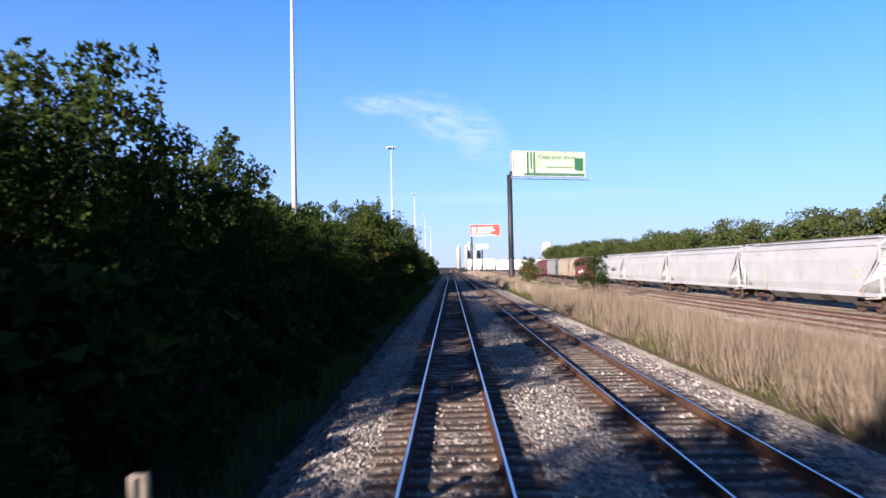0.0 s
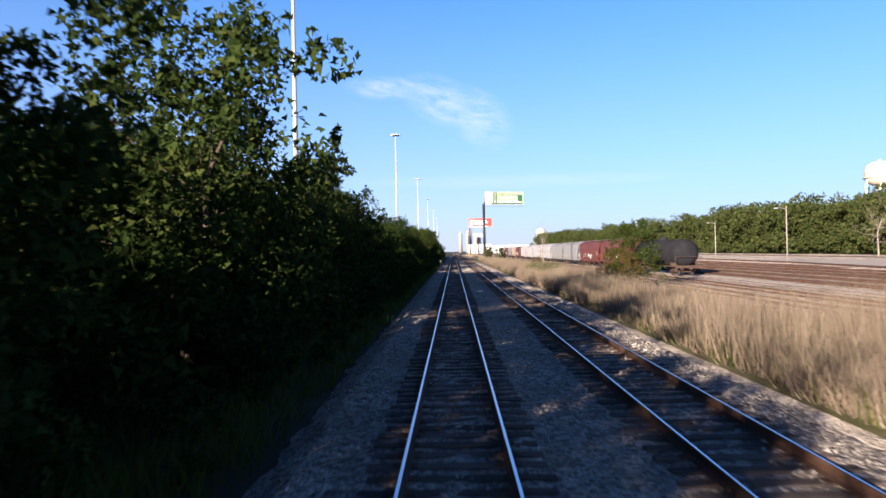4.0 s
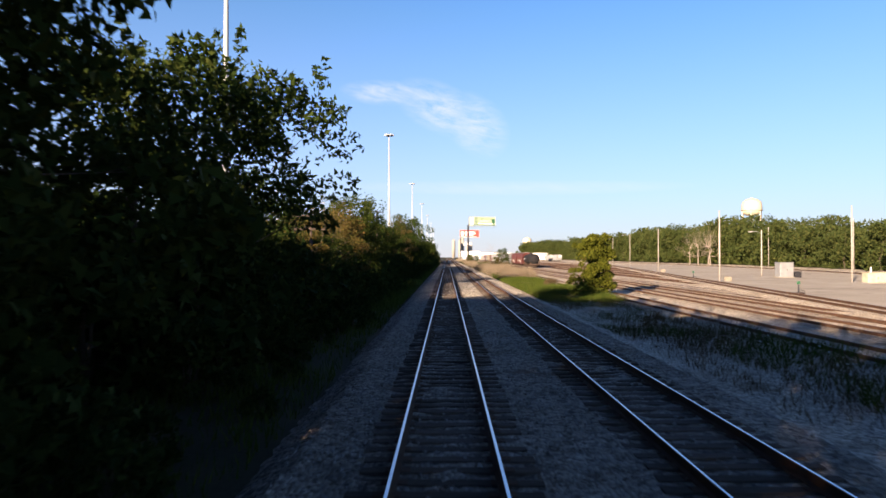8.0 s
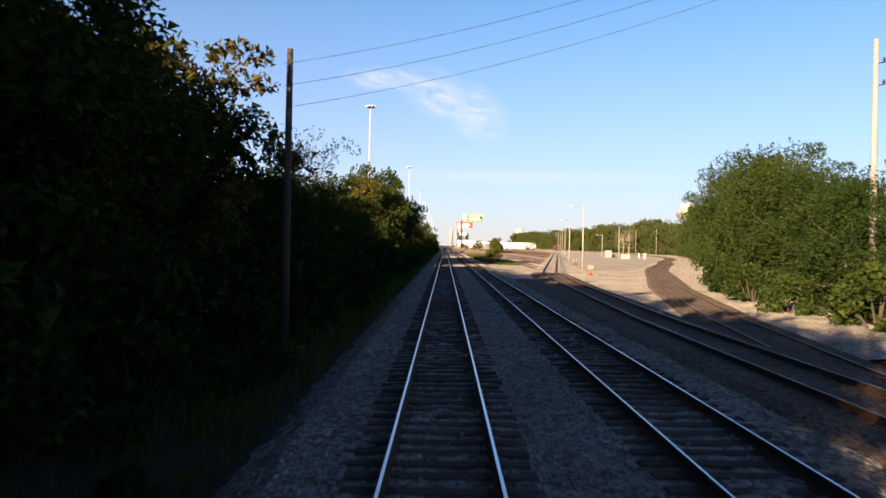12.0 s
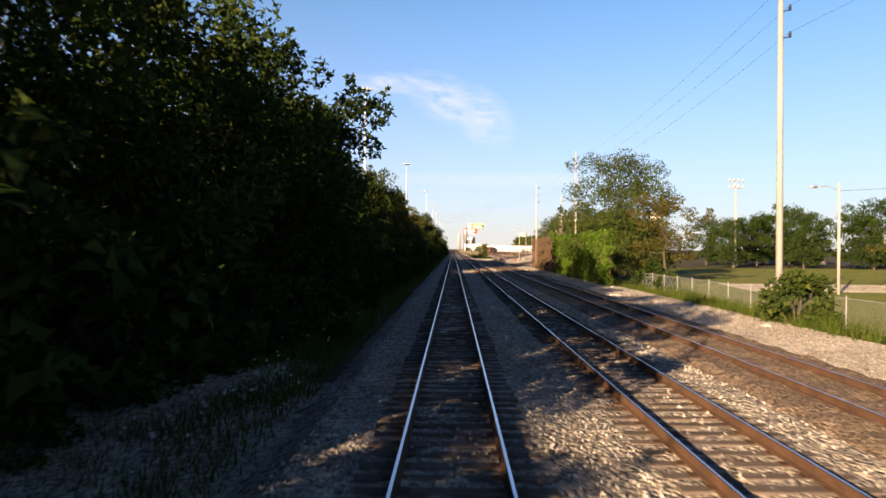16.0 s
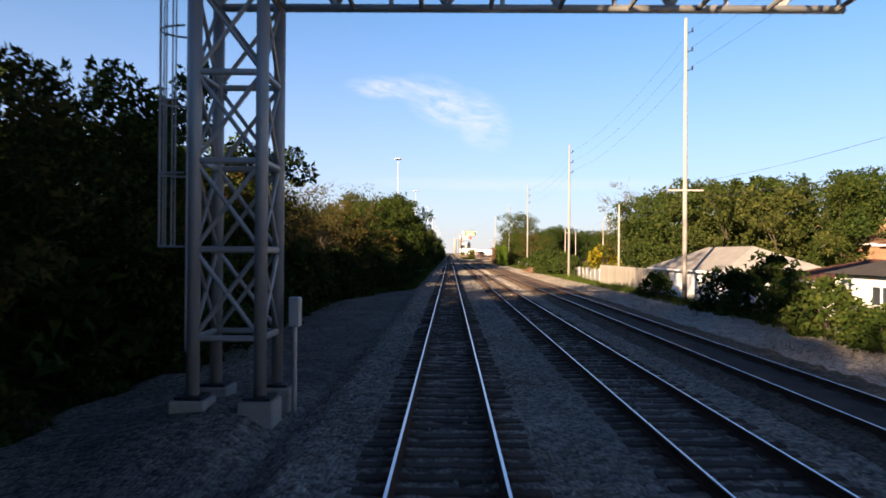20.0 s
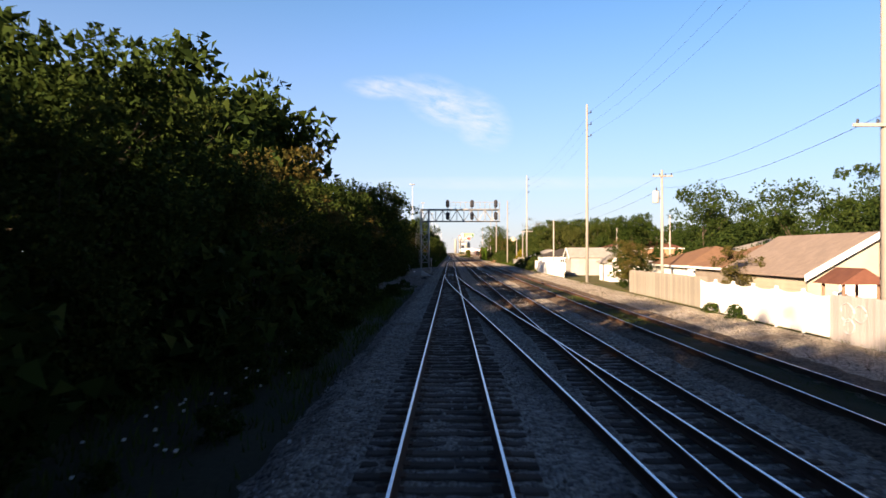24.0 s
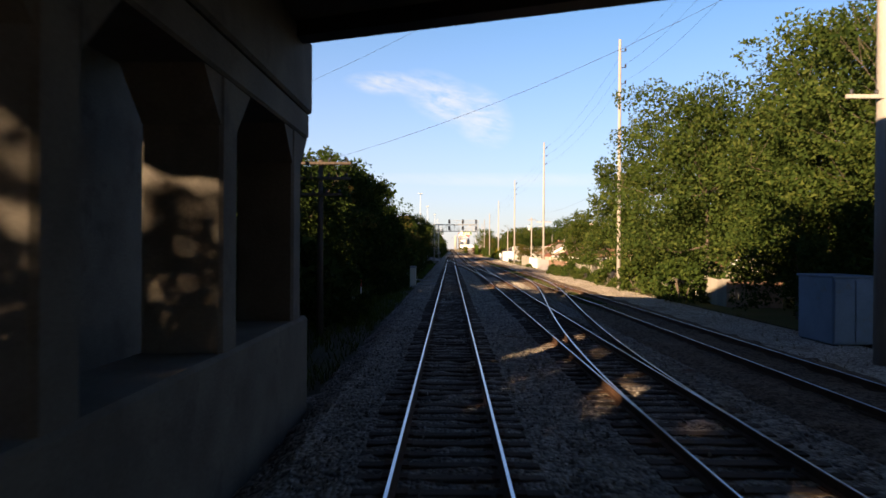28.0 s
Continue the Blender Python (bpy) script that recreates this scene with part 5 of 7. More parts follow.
billboard(18.2, 470.0, 9.0, 3.6, 16.0, 4.5, -6, "small grey-backed billboard farther down the line", GREY_PAINT, ((0.1, 0.5, 7.0, 1.6, WHITE),))

# ---- freight cars ----
HOP_WHITE = mat("hopper_white", (0.34, 0.345, 0.345), (0.285, 0.29, 0.285), 0.5, 0.55, bump=0.05, bump_scale=10, fine=0.08, spots=((0.237, 0.174, 0.126), 0.6, 0.22))
CREAM_PAINT = mat("stencil_paint", (0.42, 0.38, 0.28), (0.32, 0.28, 0.2), 3.0, 0.7, fine=0.2)
HOP_GREY = mat("hopper_grey", (0.213, 0.217, 0.217), (0.174, 0.178, 0.174), 0.5, 0.6, bump=0.05, bump_scale=10, fine=0.1, spots=((0.19, 0.142, 0.103), 0.6, 0.25))
HOP_RED = mat("hopper_red", (0.115, 0.036, 0.030), (0.082, 0.027, 0.024), 0.5, 0.6, bump=0.05, bump_scale=10, fine=0.12, spots=((0.0948, 0.0395, 0.0277), 0.6, 0.25))
HOP_TAN = mat("hopper_tan", (0.332, 0.276, 0.198), (0.269, 0.221, 0.158), 0.5, 0.6, fine=0.1, spots=((0.174, 0.118, 0.079), 0.6, 0.25))
TANK_BLACK = mat("tank_black", (0.012, 0.012, 0.014), (0.02, 0.02, 0.021), 0.5, 0.85, 0.0, fine=0.2, spots=((0.03, 0.026, 0.022), 0.7, 0.15))
TRUCK = mat("truck_steel", (0.075, 0.05, 0.038), (0.05, 0.036, 0.028), 2.0, 0.85, 0.1, bump=0.3, fine=0.35)


def running_gear(root, half):
    """Two trucks with wheels, and couplers."""
    for s in (-1, 1):
        y = s * (half - 2.3)
        truck = part("truck", Geo().box((-0.98, y, 0.5), (0.14, 2.3, 0.26), chamfer=0.05).box((0.98, y, 0.5), (0.14, 2.3, 0.26), chamfer=0.05).box((0, y, 0.62), (2.1, 0.5, 0.3), chamfer=0.05), TRUCK, root, "dark rusty two-axle truck")
        for dy in (-0.88, 0.88):
            g = Geo()
            for x in (-0.75, 0.75):
                g.tube((x - 0.06, y + dy, 0.42), (x + 0.06, y + dy, 0.42), 0.42, 0.42, 16)
            g.tube((-0.7, y + dy, 0.42), (0.7, y + dy, 0.42), 0.08, n=8)
            part("wheelset", g, TRUCK, truck)
        part("coupler", Geo().box((0, s * (half + 0.15), 0.85), (0.2, 0.7, 0.22), chamfer=0.05).box((0, s * (half + 0.48), 0.85), (0.3, 0.22, 0.3), chamfer=0.06), TRUCK, root)


def hopper_car(x, y, half, paint, label, z=-0.30, marks=True):
    """A covered hopper: swelling sides, sloped ends with posts, roof walk and hatches, three outlet bays."""
    root = thing("hopper_car", label, "freight car", at(x, y, z), group="freight cars in the yard")
    side = [(-1.5, 1.15), (1.5, 1.15), (1.62, 1.7), (1.62, 3.2), (1.5, 3.95), (1.1, 4.3), (0.5, 4.45), (-0.5, 4.45), (-1.1, 4.3), (-1.5, 3.95), (-1.62, 3.2), (-1.62, 1.7)]
    L = half - 0.35
    g = Geo()
    n = len(side)
    g.v = [(px, yy * (L - (0.0 if pz > 2.6 else 2.0 * (2.6 - pz) / 1.45)), pz) for yy in (-1, 1) for px, pz in side]
    g.f = [(i, (i + 1) % n, n + (i + 1) % n, n + i) for i in range(n)] + [tuple(range(n)), tuple(range(n, 2 * n))]
    part("body", g, paint, root)
    part("side_sill", Geo().box((-1.5, 0, 1.1), (0.12, 2 * half - 0.6, 0.26), chamfer=0.03).box((1.5, 0, 1.1), (0.12, 2 * half - 0.6, 0.26), chamfer=0.03), paint, root)
    part("top_sill", Geo().box((-1.5, 0, 4.02), (0.14, 2 * L, 0.14)).box((1.5, 0, 4.02), (0.14, 2 * L, 0.14)), paint, root)
    for k in range(3):
        yy = (k - 1) * (half - 3.4) * 0.75
        part("outlet_bay", Geo().prism([(-1.3, 1.2), (1.3, 1.2), (0.45, 0.45), (-0.45, 0.45)], yy - 1.3, yy + 1.3), paint, root)
    for s in (-1, 1):
        e = s * (half - 0.25)
        part("end_platform", Geo().box((0, e - s * 0.9, 1.12), (2.9, 1.9, 0.12), chamfer=0.02), paint, root)
        for px in (-1.35, 1.35):
            part("corner_post", Geo().tube((px, e, 1.15), (px, e - s * 0.25, 4.0), 0.06, n=6).tube((px, e - s * 1.9, 1.2), (px, e - s * 0.1, 3.4), 0.05, n=6), paint, root)
        lad = Geo().tube((-1.5, e, 1.0), (-1.5, e, 4.1), 0.025, n=5).tube((-1.05, e, 1.0), (-1.05, e, 4.1), 0.025, n=5)
        for k in range(8):
            lad.tube((-1.5, e, 1.2 + 0.38 * k), (-1.05, e, 1.2 + 0.38 * k), 0.018, n=4)
        part("ladder", lad, paint, root)
    roof_walk = part("roof_walk", Geo().box((0, 0, 4.60), (0.75, 2 * half - 0.7, 0.04)), GALV, root, "grey grated roof walkway")
    for k in range(7):
        part("walk_support", Geo().box((0, (k - 3) * half * 0.3, 4.52), (0.9, 0.06, 0.14)), GALV, roof_walk)
    part("hatch_cover", Geo().box((-0.75, 0, 4.47), (0.4, 2 * half - 2.2, 0.1), chamfer=0.03), paint, root)
    if marks:
        for yy, zz, w, h in ((-half + 2.2, 2.52, 0.6, 0.14), (-half + 2.2, 2.24, 0.8, 0.14), (half - 4.2, 1.75, 0.55, 0.3), (half - 4.2, 2.2, 0.5, 0.1)):
            part("stencilled_mark", Geo().box((-1.625, yy, zz), (0.015, w, h)), CREAM_PAINT, root)
    if paint == HOP_RED and marks:
        for k in range(5):
            u0, pts = -half * 0.5 + rng.uniform(0, half * 0.8), []
            for s in range(9):
                pts.append((-1.615 + 0.0 * s, u0 + 0.12 * s + 0.12 * math.sin(s * 2.1 + k), 1.75 + 0.3 * math.sin(s * 1.3 + k * 2) + 0.1 * k))
            part("spray_scrawl", Geo().hose(pts, 0.035), (WHITE, GREY_PAINT, PAPER)[k % 3], root, "sprayed looping scrawl that cannot be read")
    running_gear(root, half)
    return root


def tank_car(x, y, half, label, z=-0.30):
    root = thing("tank_car", label, "freight car", at(x, y, z), group="freight cars in the yard")
    r = 1.5
    rings = [(0.05, -half + 0.6), (0.7, -half + 0.68), (1.2, -half + 0.9), (r, -half + 1.3), (r, half - 1.3), (1.2, half - 0.9), (0.7, half - 0.68), (0.05, half - 0.6)]
    part("tank", Geo().add(*(lambda q: (q.v, q.f))(Geo().lathe(rings, 24)), Matrix.Translation((0, 0, 2.55)) @ Matrix.Rotation(math.pi / 2, 4, "X")), TANK_BLACK, root, "glossy black round tank", True)
    part("dome", Geo().lathe([(0.55, 3.95), (0.55, 4.3), (0.45, 4.4)], 14), TANK_BLACK, root)
    part("underframe", Geo().box((0, 0, 0.98), (0.5, 2 * half - 0.6, 0.3), chamfer=0.04), TRUCK, root)
    for s in (-1, 1):
        part("saddle", Geo().box((0, s * (half - 2.3), 1.2), (2.6, 0.8, 0.5), chamfer=0.06), TRUCK, root)
        part("end_sill", Geo().box((0, s * (half - 0.35), 1.0), (2.9, 0.3, 0.3), chamfer=0.04), TRUCK, root)
        part("end_rail", Geo().tube((-1.4, s * (half - 0.4), 1.1), (-1.4, s * (half - 0.4), 2.1), 0.03, n=5).tube((1.4, s * (half - 0.4), 1.1), (1.4, s * (half - 0.4), 2.1), 0.03, n=5).tube((-1.4, s * (half - 0.4), 2.1), (1.4, s * (half - 0.4), 2.1), 0.03, n=5), TRUCK, root)
    part("stencilled_mark", Geo().box((-1.49, half - 4.0, 2.6), (0.03, 1.2, 0.3)), WHITE, root)
    running_gear(root, half)
    return root


HOP_X = 25.6
for paint, y0, label in ((HOP_RED, -27.1, "rust-red covered hopper car with graffiti"), (HOP_RED, -9.0, "rust-red covered hopper car on the yard track"), (HOP_GREY, 9.1, "light grey covered hopper car on the yard track"), (HOP_GREY, 27.2, "light grey covered hopper car with rust streaks"),
                         (HOP_WHITE, 45.4, "white covered hopper car on the yard track"), (HOP_WHITE, 63.6, "white covered hopper car on the yard track"), (HOP_WHITE, 81.8, "white covered hopper car on the yard track"), (HOP_WHITE, 100.0, "white covered hopper car on the yard track"),
                         (HOP_RED, 118.2, "rust-red covered hopper car far down the yard"), (HOP_TAN, 136.4, "tan covered hopper car far down the yard"), (HOP_GREY, 154.6, "grey covered hopper car far down the yard"), (HOP_RED, 172.8, "rust-red covered hopper car far down the yard"), (HOP_WHITE, 191, "white covered hopper car far down the yard"), (HOP_TAN, 209.2, "tan covered hopper car far down the yard")):
    hopper_car(HOP_X, y0, 8.85, paint, label)
tank_car(HOP_X, -45.2, 8.6, "black tank car with pale markings at the end of the train")
hopper_car(94, 195, 8.85, HOP_RED, "rust-red freight car on a far track", marks=False)
hopper_car(72, 182, 8.85, HOP_WHITE, "white freight car on a far track", marks=False)
hopper_car(72, 215, 8.85, HOP_WHITE, "white freight car on a far track", marks=False)

# ---- water towers and far buildings ----
CREAM = mat("cream_tank", (0.50, 0.44, 0.335), (0.44, 0.385, 0.29), 0.12, 0.5, fine=0.05)


def water_tower(x, y, top, r, label):
    root = thing("water_tower", label, "water tower", at(x, y, 0))
    b = top - 1.95 * r
    part("tank", Geo().lathe([(0.2, b), (r * 0.5, b + 0.06 * r), (r * 0.86, b + 0.3 * r), (r, b + 0.62 * r), (r, b + 1.15 * r), (r * 0.9, b + 1.5 * r), (r * 0.55, b + 1.78 * r), (0.3, b + 1.88 * r)], 28), CREAM, root, "cream round-shouldered tank", True)
    part("vent", Geo().lathe([(0.8, b + 1.85 * r), (0.8, b + 1.93 * r), (0.3, top)], 10), CREAM, root)
    part("balcony", Geo().lathe([(r + 0.7, b + 0.6 * r), (r + 0.7, b + 0.64 * r), (r * 0.98, b + 0.66 * r)], 28), CREAM, root)
    part("riser", Geo().tube((0, 0, 0), (0, 0, b + 1), 0.9, n=12), CREAM, root)
    for k in range(6):
        a = math.pi / 3 * k
        leg = part("leg", Geo().tube((1.12 * r * math.cos(a), 1.12 * r * math.sin(a), -1), (0.97 * r * math.cos(a), 0.97 * r * math.sin(a), b + 0.5 * r), 0.42, n=8), CREAM, root)
        c = a + math.pi / 3
        part("brace", Geo().tube((1.1 * r * math.cos(a), 1.1 * r * math.sin(a), 2), (1.02 * r * math.cos(c), 1.02 * r * math.sin(c), b * 0.6), 0.08, n=5), CREAM, leg)


water_tower(196.4, 176.7, 41.0, 6.2, "cream painted water tower on legs above the woods")
water_tower(175, 1177, 46.0, 9.5, "pale water tower far on the horizon")
for x, y, w, h in ((14, 1150, 7, 38), (34, 1180, 6, 46), (52, 1210, 9, 30), (24, 1000, 5, 34), (42, 1100, 6, 28)):
    root = thing("grain_silo", "slender pale concrete silo far down the line", "building", at(x, y, -1))
    part("tower", Geo().lathe([(w / 2, 0), (w / 2, h), (w / 2 - 0.5, h + 0.6)], 18), CONCRETE, root, smooth=True)
    part("head_house", Geo().box((0, 0, h + 2), (w * 0.5, w * 0.7, 4), chamfer=0.1), CONCRETE, root)
for x, y, w, l, h in ((64, 620, 40, 30, 9), (110, 560, 60, 30, 8), (35, 760, 30, 30, 12)):
    root = thing("warehouse", "low pale warehouse far beyond the yard", "building", at(x, y, -0.6))
    part("wall", Geo().box((0, 0, h / 2), (w, l, h)), WHITE, root)
    part("roof", Geo().box((0, 0, h + 0.2), (w + 0.6, l + 0.6, 0.4)), GREY_PAINT, root)
    for k in range(5):
        part("dock_door", Geo().box((-w / 2 + w * (k + 0.5) / 5, -l / 2 - 0.04, 2.2), (3, 0.1, 4)), GREY_PAINT, root)

# ---- the yard's small things ----


def cabinet(x, y, w, d, h, label, paint, name="equipment_cabinet"):
    root = thing(name, label, "cabinet", at(x, y, DOWN + 0.25))
    part("plinth", Geo().box((0, 0, 0.05), (w + 0.2, d + 0.2, 0.14), chamfer=0.02), CONCRETE, root)
    body = part("body", Geo().box((0, 0, 0.12 + h / 2), (w, d, h), chamfer=0.03), paint, root)
    part("roof_cap", Geo().box((0, 0, 0.15 + h), (w + 0.14, d + 0.14, 0.07), chamfer=0.02), paint, root)
    for s in (-1, 1):
        part("door", Geo().box((s * w * 0.24, -d / 2 - 0.015, 0.12 + h / 2), (w * 0.44, 0.03, h * 0.9), chamfer=0.008), paint, body)
    part("latch", Geo().box((0.06, -d / 2 - 0.05, 0.1 + h * 0.5), (0.04, 0.05, 0.2), chamfer=0.008), DARK_STEEL, root)


cabinet(53.3, -139.7, 2.1, 1.7, 2.2, "pale grey steel equipment cabinet on the hardstanding", GALV)
cabinet(52.7, -162.3, 2.3, 1.2, 1.15, "cream electrical cabinet on the hardstanding", CREAM_PAINT)
cabinet(59.1, -159.7, 0.7, 0.7, 1.6, "small pale cabinet at the yard's edge", CREAM_PAINT)
OLD_BLOCK = mat("stained_concrete", (0.215, 0.185, 0.145), (0.15, 0.13, 0.10), 0.8, 0.9, bump=0.35, bump_scale=22, fine=0.25, spots=((0.09, 0.075, 0.06), 1.5, 0.3))
for x, y in ((21.6, -256), (37.4, -156.0), (29.2, -206.4), (45.5, -105.6)):
    root = thing("concrete_barrier", "pale concrete barrier block beside a lamp post", "barrier", at(x, y, DOWN + 0.26, 75, 0.66), group="barrier blocks")
    part("block", Geo().prism([(-0.35, 0), (0.35, 0), (0.3, 0.15), (0.14, 0.4), (0.1, 0.9), (-0.1, 0.9), (-0.14, 0.4), (-0.3, 0.15)], -0.7, 0.7), OLD_BLOCK, root)
ORANGE = mat("orange_plastic", (0.38, 0.06, 0.03), (0.30, 0.05, 0.03), 2, 0.5, fine=0.1)
root = thing("traffic_cone", "red-orange marker cone beside the yard track", "cone", at(16.9, -277, DOWN + 0.27))
part("cone", Geo().lathe([(0.22, 0.04), (0.05, 0.75), (0.03, 0.78)], 14), ORANGE, root, smooth=True)
part("base", Geo().box((0, 0, 0.02), (0.5, 0.5, 0.05), chamfer=0.01), ORANGE, root)
root = thing("bin", "black steel bin beside the grey cabinet", "bin", at(54.9, -140.6, DOWN + 0.26))
part("body", Geo().box((0, 0, 0.45), (0.9, 0.8, 0.9), chamfer=0.04), DARK_STEEL, root)
part("lid", Geo().box((0, 0, 0.93), (0.96, 0.86, 0.08), chamfer=0.03), DARK_STEEL, root)
root = thing("bollard", "slim white post at the edge of the hardstanding", "bollard", at(60.4, -149.8, DOWN + 0.26))
part("post", Geo().tube((0, 0, -0.1), (0, 0, 1.7), 0.11, n=9), WHITE, root)
part("cap", Geo().lathe([(0.11, 1.7), (0.07, 1.77), (0.0, 1.79)], 9), WHITE, root)
for x, y in ((23.9, -233), (30.6, -186), (36.6, -146)):
    root = thing("switch_stand", "low green and grey switch stand beside the track", "switch stand", at(x, y, DOWN + 0.27))
    part("base", Geo().box((0, 0, 0.08), (0.9, 0.5, 0.12), chamfer=0.02), TRUCK, root)
    part("stand", Geo().tube((0, 0, 0.1), (0, 0, 0.9), 0.09, 0.05, 8), DARK_STEEL, root)
    part("lever", Geo().tube((0, 0, 0.4), (0.6, 0.1, 0.25), 0.025), DARK_STEEL, root)
    part("target", Geo().box((0, 0, 1.0), (0.3, 0.03, 0.25), chamfer=0.01), LEAFY, root)

# ---- signal bridge over the tracks ----
SILVER = mat("silver_paint", (0.316, 0.316, 0.308), (0.253, 0.253, 0.245), 0.8, 0.5, 0.35, bump=0.08, fine=0.12, spots=((0.237, 0.19, 0.15), 1.2, 0.12))


def signal_bridge(y):
    """A cantilever signal bridge: a four-legged lattice tower, a lattice beam with a walkway, three pairs of signal heads."""
    root = thing("signal_bridge", "silver steel cantilever signal bridge with three pairs of signals", "signal bridge", at(0, y, 0))
    xs_, ys_ = (-4.75, -3.5), (-0.6, 0.6)
    low, beam0, beam1, end = 0.22, 7.9, 9.75, 7.95
    tower = part("tower", Geo().box((-4.12, 0, beam1 + 0.05), (1.5, 1.45, 0.08)), SILVER, root, "square lattice tower of silver tubes")
    for a in xs_:
        for b in ys_:
            leg = part("leg", Geo().tube((a, b, low), (a, b, beam1 + 0.1), 0.12, n=12), SILVER, tower, smooth=True)
            part("footing", Geo().box((a, b, -0.06), (0.66, 0.66, 0.5), chamfer=0.03), CONCRETE, leg, "square concrete footing")
            part("base_plate", Geo().box((a, b, low), (0.5, 0.5, 0.06)), DARK_STEEL, leg)
    levels = [1.3, 2.95, 4.6, 6.25, 7.9]
    for k, z in enumerate(levels):
        for a, b, c, d in ((xs_[0], ys_[0], xs_[1], ys_[0]), (xs_[0], ys_[1], xs_[1], ys_[1]), (xs_[0], ys_[0], xs_[0], ys_[1]), (xs_[1], ys_[0], xs_[1], ys_[1])):
            part("strut", Geo().tube((a, b, z), (c, d, z), 0.065, n=7), SILVER, tower)
            top = levels[k + 1] if k + 1 < len(levels) else beam1
            lo, hi = ((a, b), (c, d)) if k % 2 else ((c, d), (a, b))
            part("diagonal", Geo().tube((*lo, z), (*hi, top), 0.045, n=6), SILVER, tower)
            part("diagonal", Geo().tube((*hi, z), (*lo, top), 0.045, n=6), SILVER, tower)
    beam = part("beam", Geo().box(((end - 4.75) / 2, 0, beam1 + 0.12), (end + 4.75, 1.3, 0.05)), SILVER, root, "long lattice beam with a grated deck")
    for b in ys_:
        for z in (beam0, beam1):
            part("chord", Geo().tube((-4.75, b, z), (end, b, z), 0.09, n=8), SILVER, beam, smooth=True)
        n = 10
        for k in range(n):
            u0, u1 = -3.5 + (end + 3.4) * k / n, -3.5 + (end + 3.4) * (k + 1) / n
            part("post", Geo().tube((u1, b, beam0), (u1, b, beam1), 0.05, n=6), SILVER, beam)
            part("diagonal", Geo().tube((u0, b, beam0 if k % 2 else beam1), (u1, b, beam1 if k % 2 else beam0), 0.045, n=6), SILVER, beam)
    for k in range(9):
        u = -3.4 + 11.2 * k / 8
        part("cross_tie", Geo().tube((u, ys_[0], beam0), (u, ys_[1], beam0), 0.05, n=6), SILVER, beam)
    rail = part("handrail", Geo().tube((0.0, -0.62, beam1 + 1.25), (end, -0.62, beam1 + 1.25), 0.025, n=6).tube((0.0, -0.62, beam1 + 0.7), (end, -0.62, beam1 + 0.7), 0.02, n=6).tube((0.0, 0.62, beam1 + 1.25), (end, 0.62, beam1 + 1.25), 0.025, n=6), SILVER, root)
    for k in range(11):
        u = end * k / 10
        part("stanchion", Geo().tube((u, -0.62, beam1 + 0.1), (u, -0.62, beam1 + 1.25), 0.025, n=6), SILVER, rail)
        part("stanchion", Geo().tube((u, 0.62, beam1 + 0.1), (u, 0.62, beam1 + 1.25), 0.025, n=6), SILVER, rail)
    part("cable_tray", Geo().box(((end - 3.5) / 2, -0.75, beam0 - 0.06), (end + 3.5, 0.25, 0.1)), DARK_STEEL, root)
    cage = Geo()
    for dx in (-0.2, 0.2):
        cage.tube((-5.05, dx, 1.0), (-5.05, dx, beam1 + 1.0), 0.03, n=5)
    for k in range(24):
        cage.tube((-5.05, -0.2, 1.2 + 0.36 * k), (-5.05, 0.2, 1.2 + 0.36 * k), 0.018, n=4)
    part("ladder", cage, GALV, root)
    for k in range(6):
        z = 3.0 + 1.4 * k
        part("cage_hoop", Geo().hose([(-5.05 - 0.62 * math.sin(math.pi * s / 8), -0.38 * math.cos(math.pi * s / 8), z) for s in range(9)], 0.022, 4), GALV, root)
    for s in range(1, 8):
        a = math.pi * s / 8
        part("cage_bar", Geo().tube((-5.05 - 0.62 * math.sin(a), -0.38 * math.cos(a), 3.0), (-5.05 - 0.62 * math.sin(a), -0.38 * math.cos(a), 10.2), 0.017, n=4), GALV, root)
    part("junction_box", Geo().box((-3.12, 0.5, 1.7), (0.24, 0.22, 0.6), chamfer=0.03), GALV, root)
    part("conduit", Geo().tube((-3.12, 0.5, -0.3), (-3.12, 0.5, 1.4), 0.05, n=8), GALV, root)
    for x in (-0.45, 3.45, 7.25):
        for z, stem in ((beam1 + 0.95, -0.35), (8.75, 0.3)):
            oval = [(x + 0.29 * math.cos(a * math.pi / 10), z + 0.29 * math.sin(a * math.pi / 10) + (0.34 if a < 10 else -0.34)) for a in range(20)]
            head = part("signal_head", Geo().prism(oval, -0.83, -0.79), DARK_STEEL, root, "dark rounded signal head seen from behind")
            part("lamp_case", Geo().box((x, -0.95, z), (0.36, 0.2, 0.9), chamfer=0.08), DARK_STEEL, head)
            for k in range(3):
                part("hood", Geo().tube((x, -0.78, z + 0.32 * (k - 1)), (x, -0.42, z + 0.32 * (k - 1)), 0.14, 0.15, 10, False), DARK_STEEL, head)
            part("mount", Geo().tube((x, -0.8, z), (x, -0.8, z + stem * 2.4), 0.05, n=6).tube((x, -0.8, z + stem * 2.4), (x, -0.6, z + stem * 2.4), 0.04, n=6), DARK_STEEL, head)


signal_bridge(-544.3)

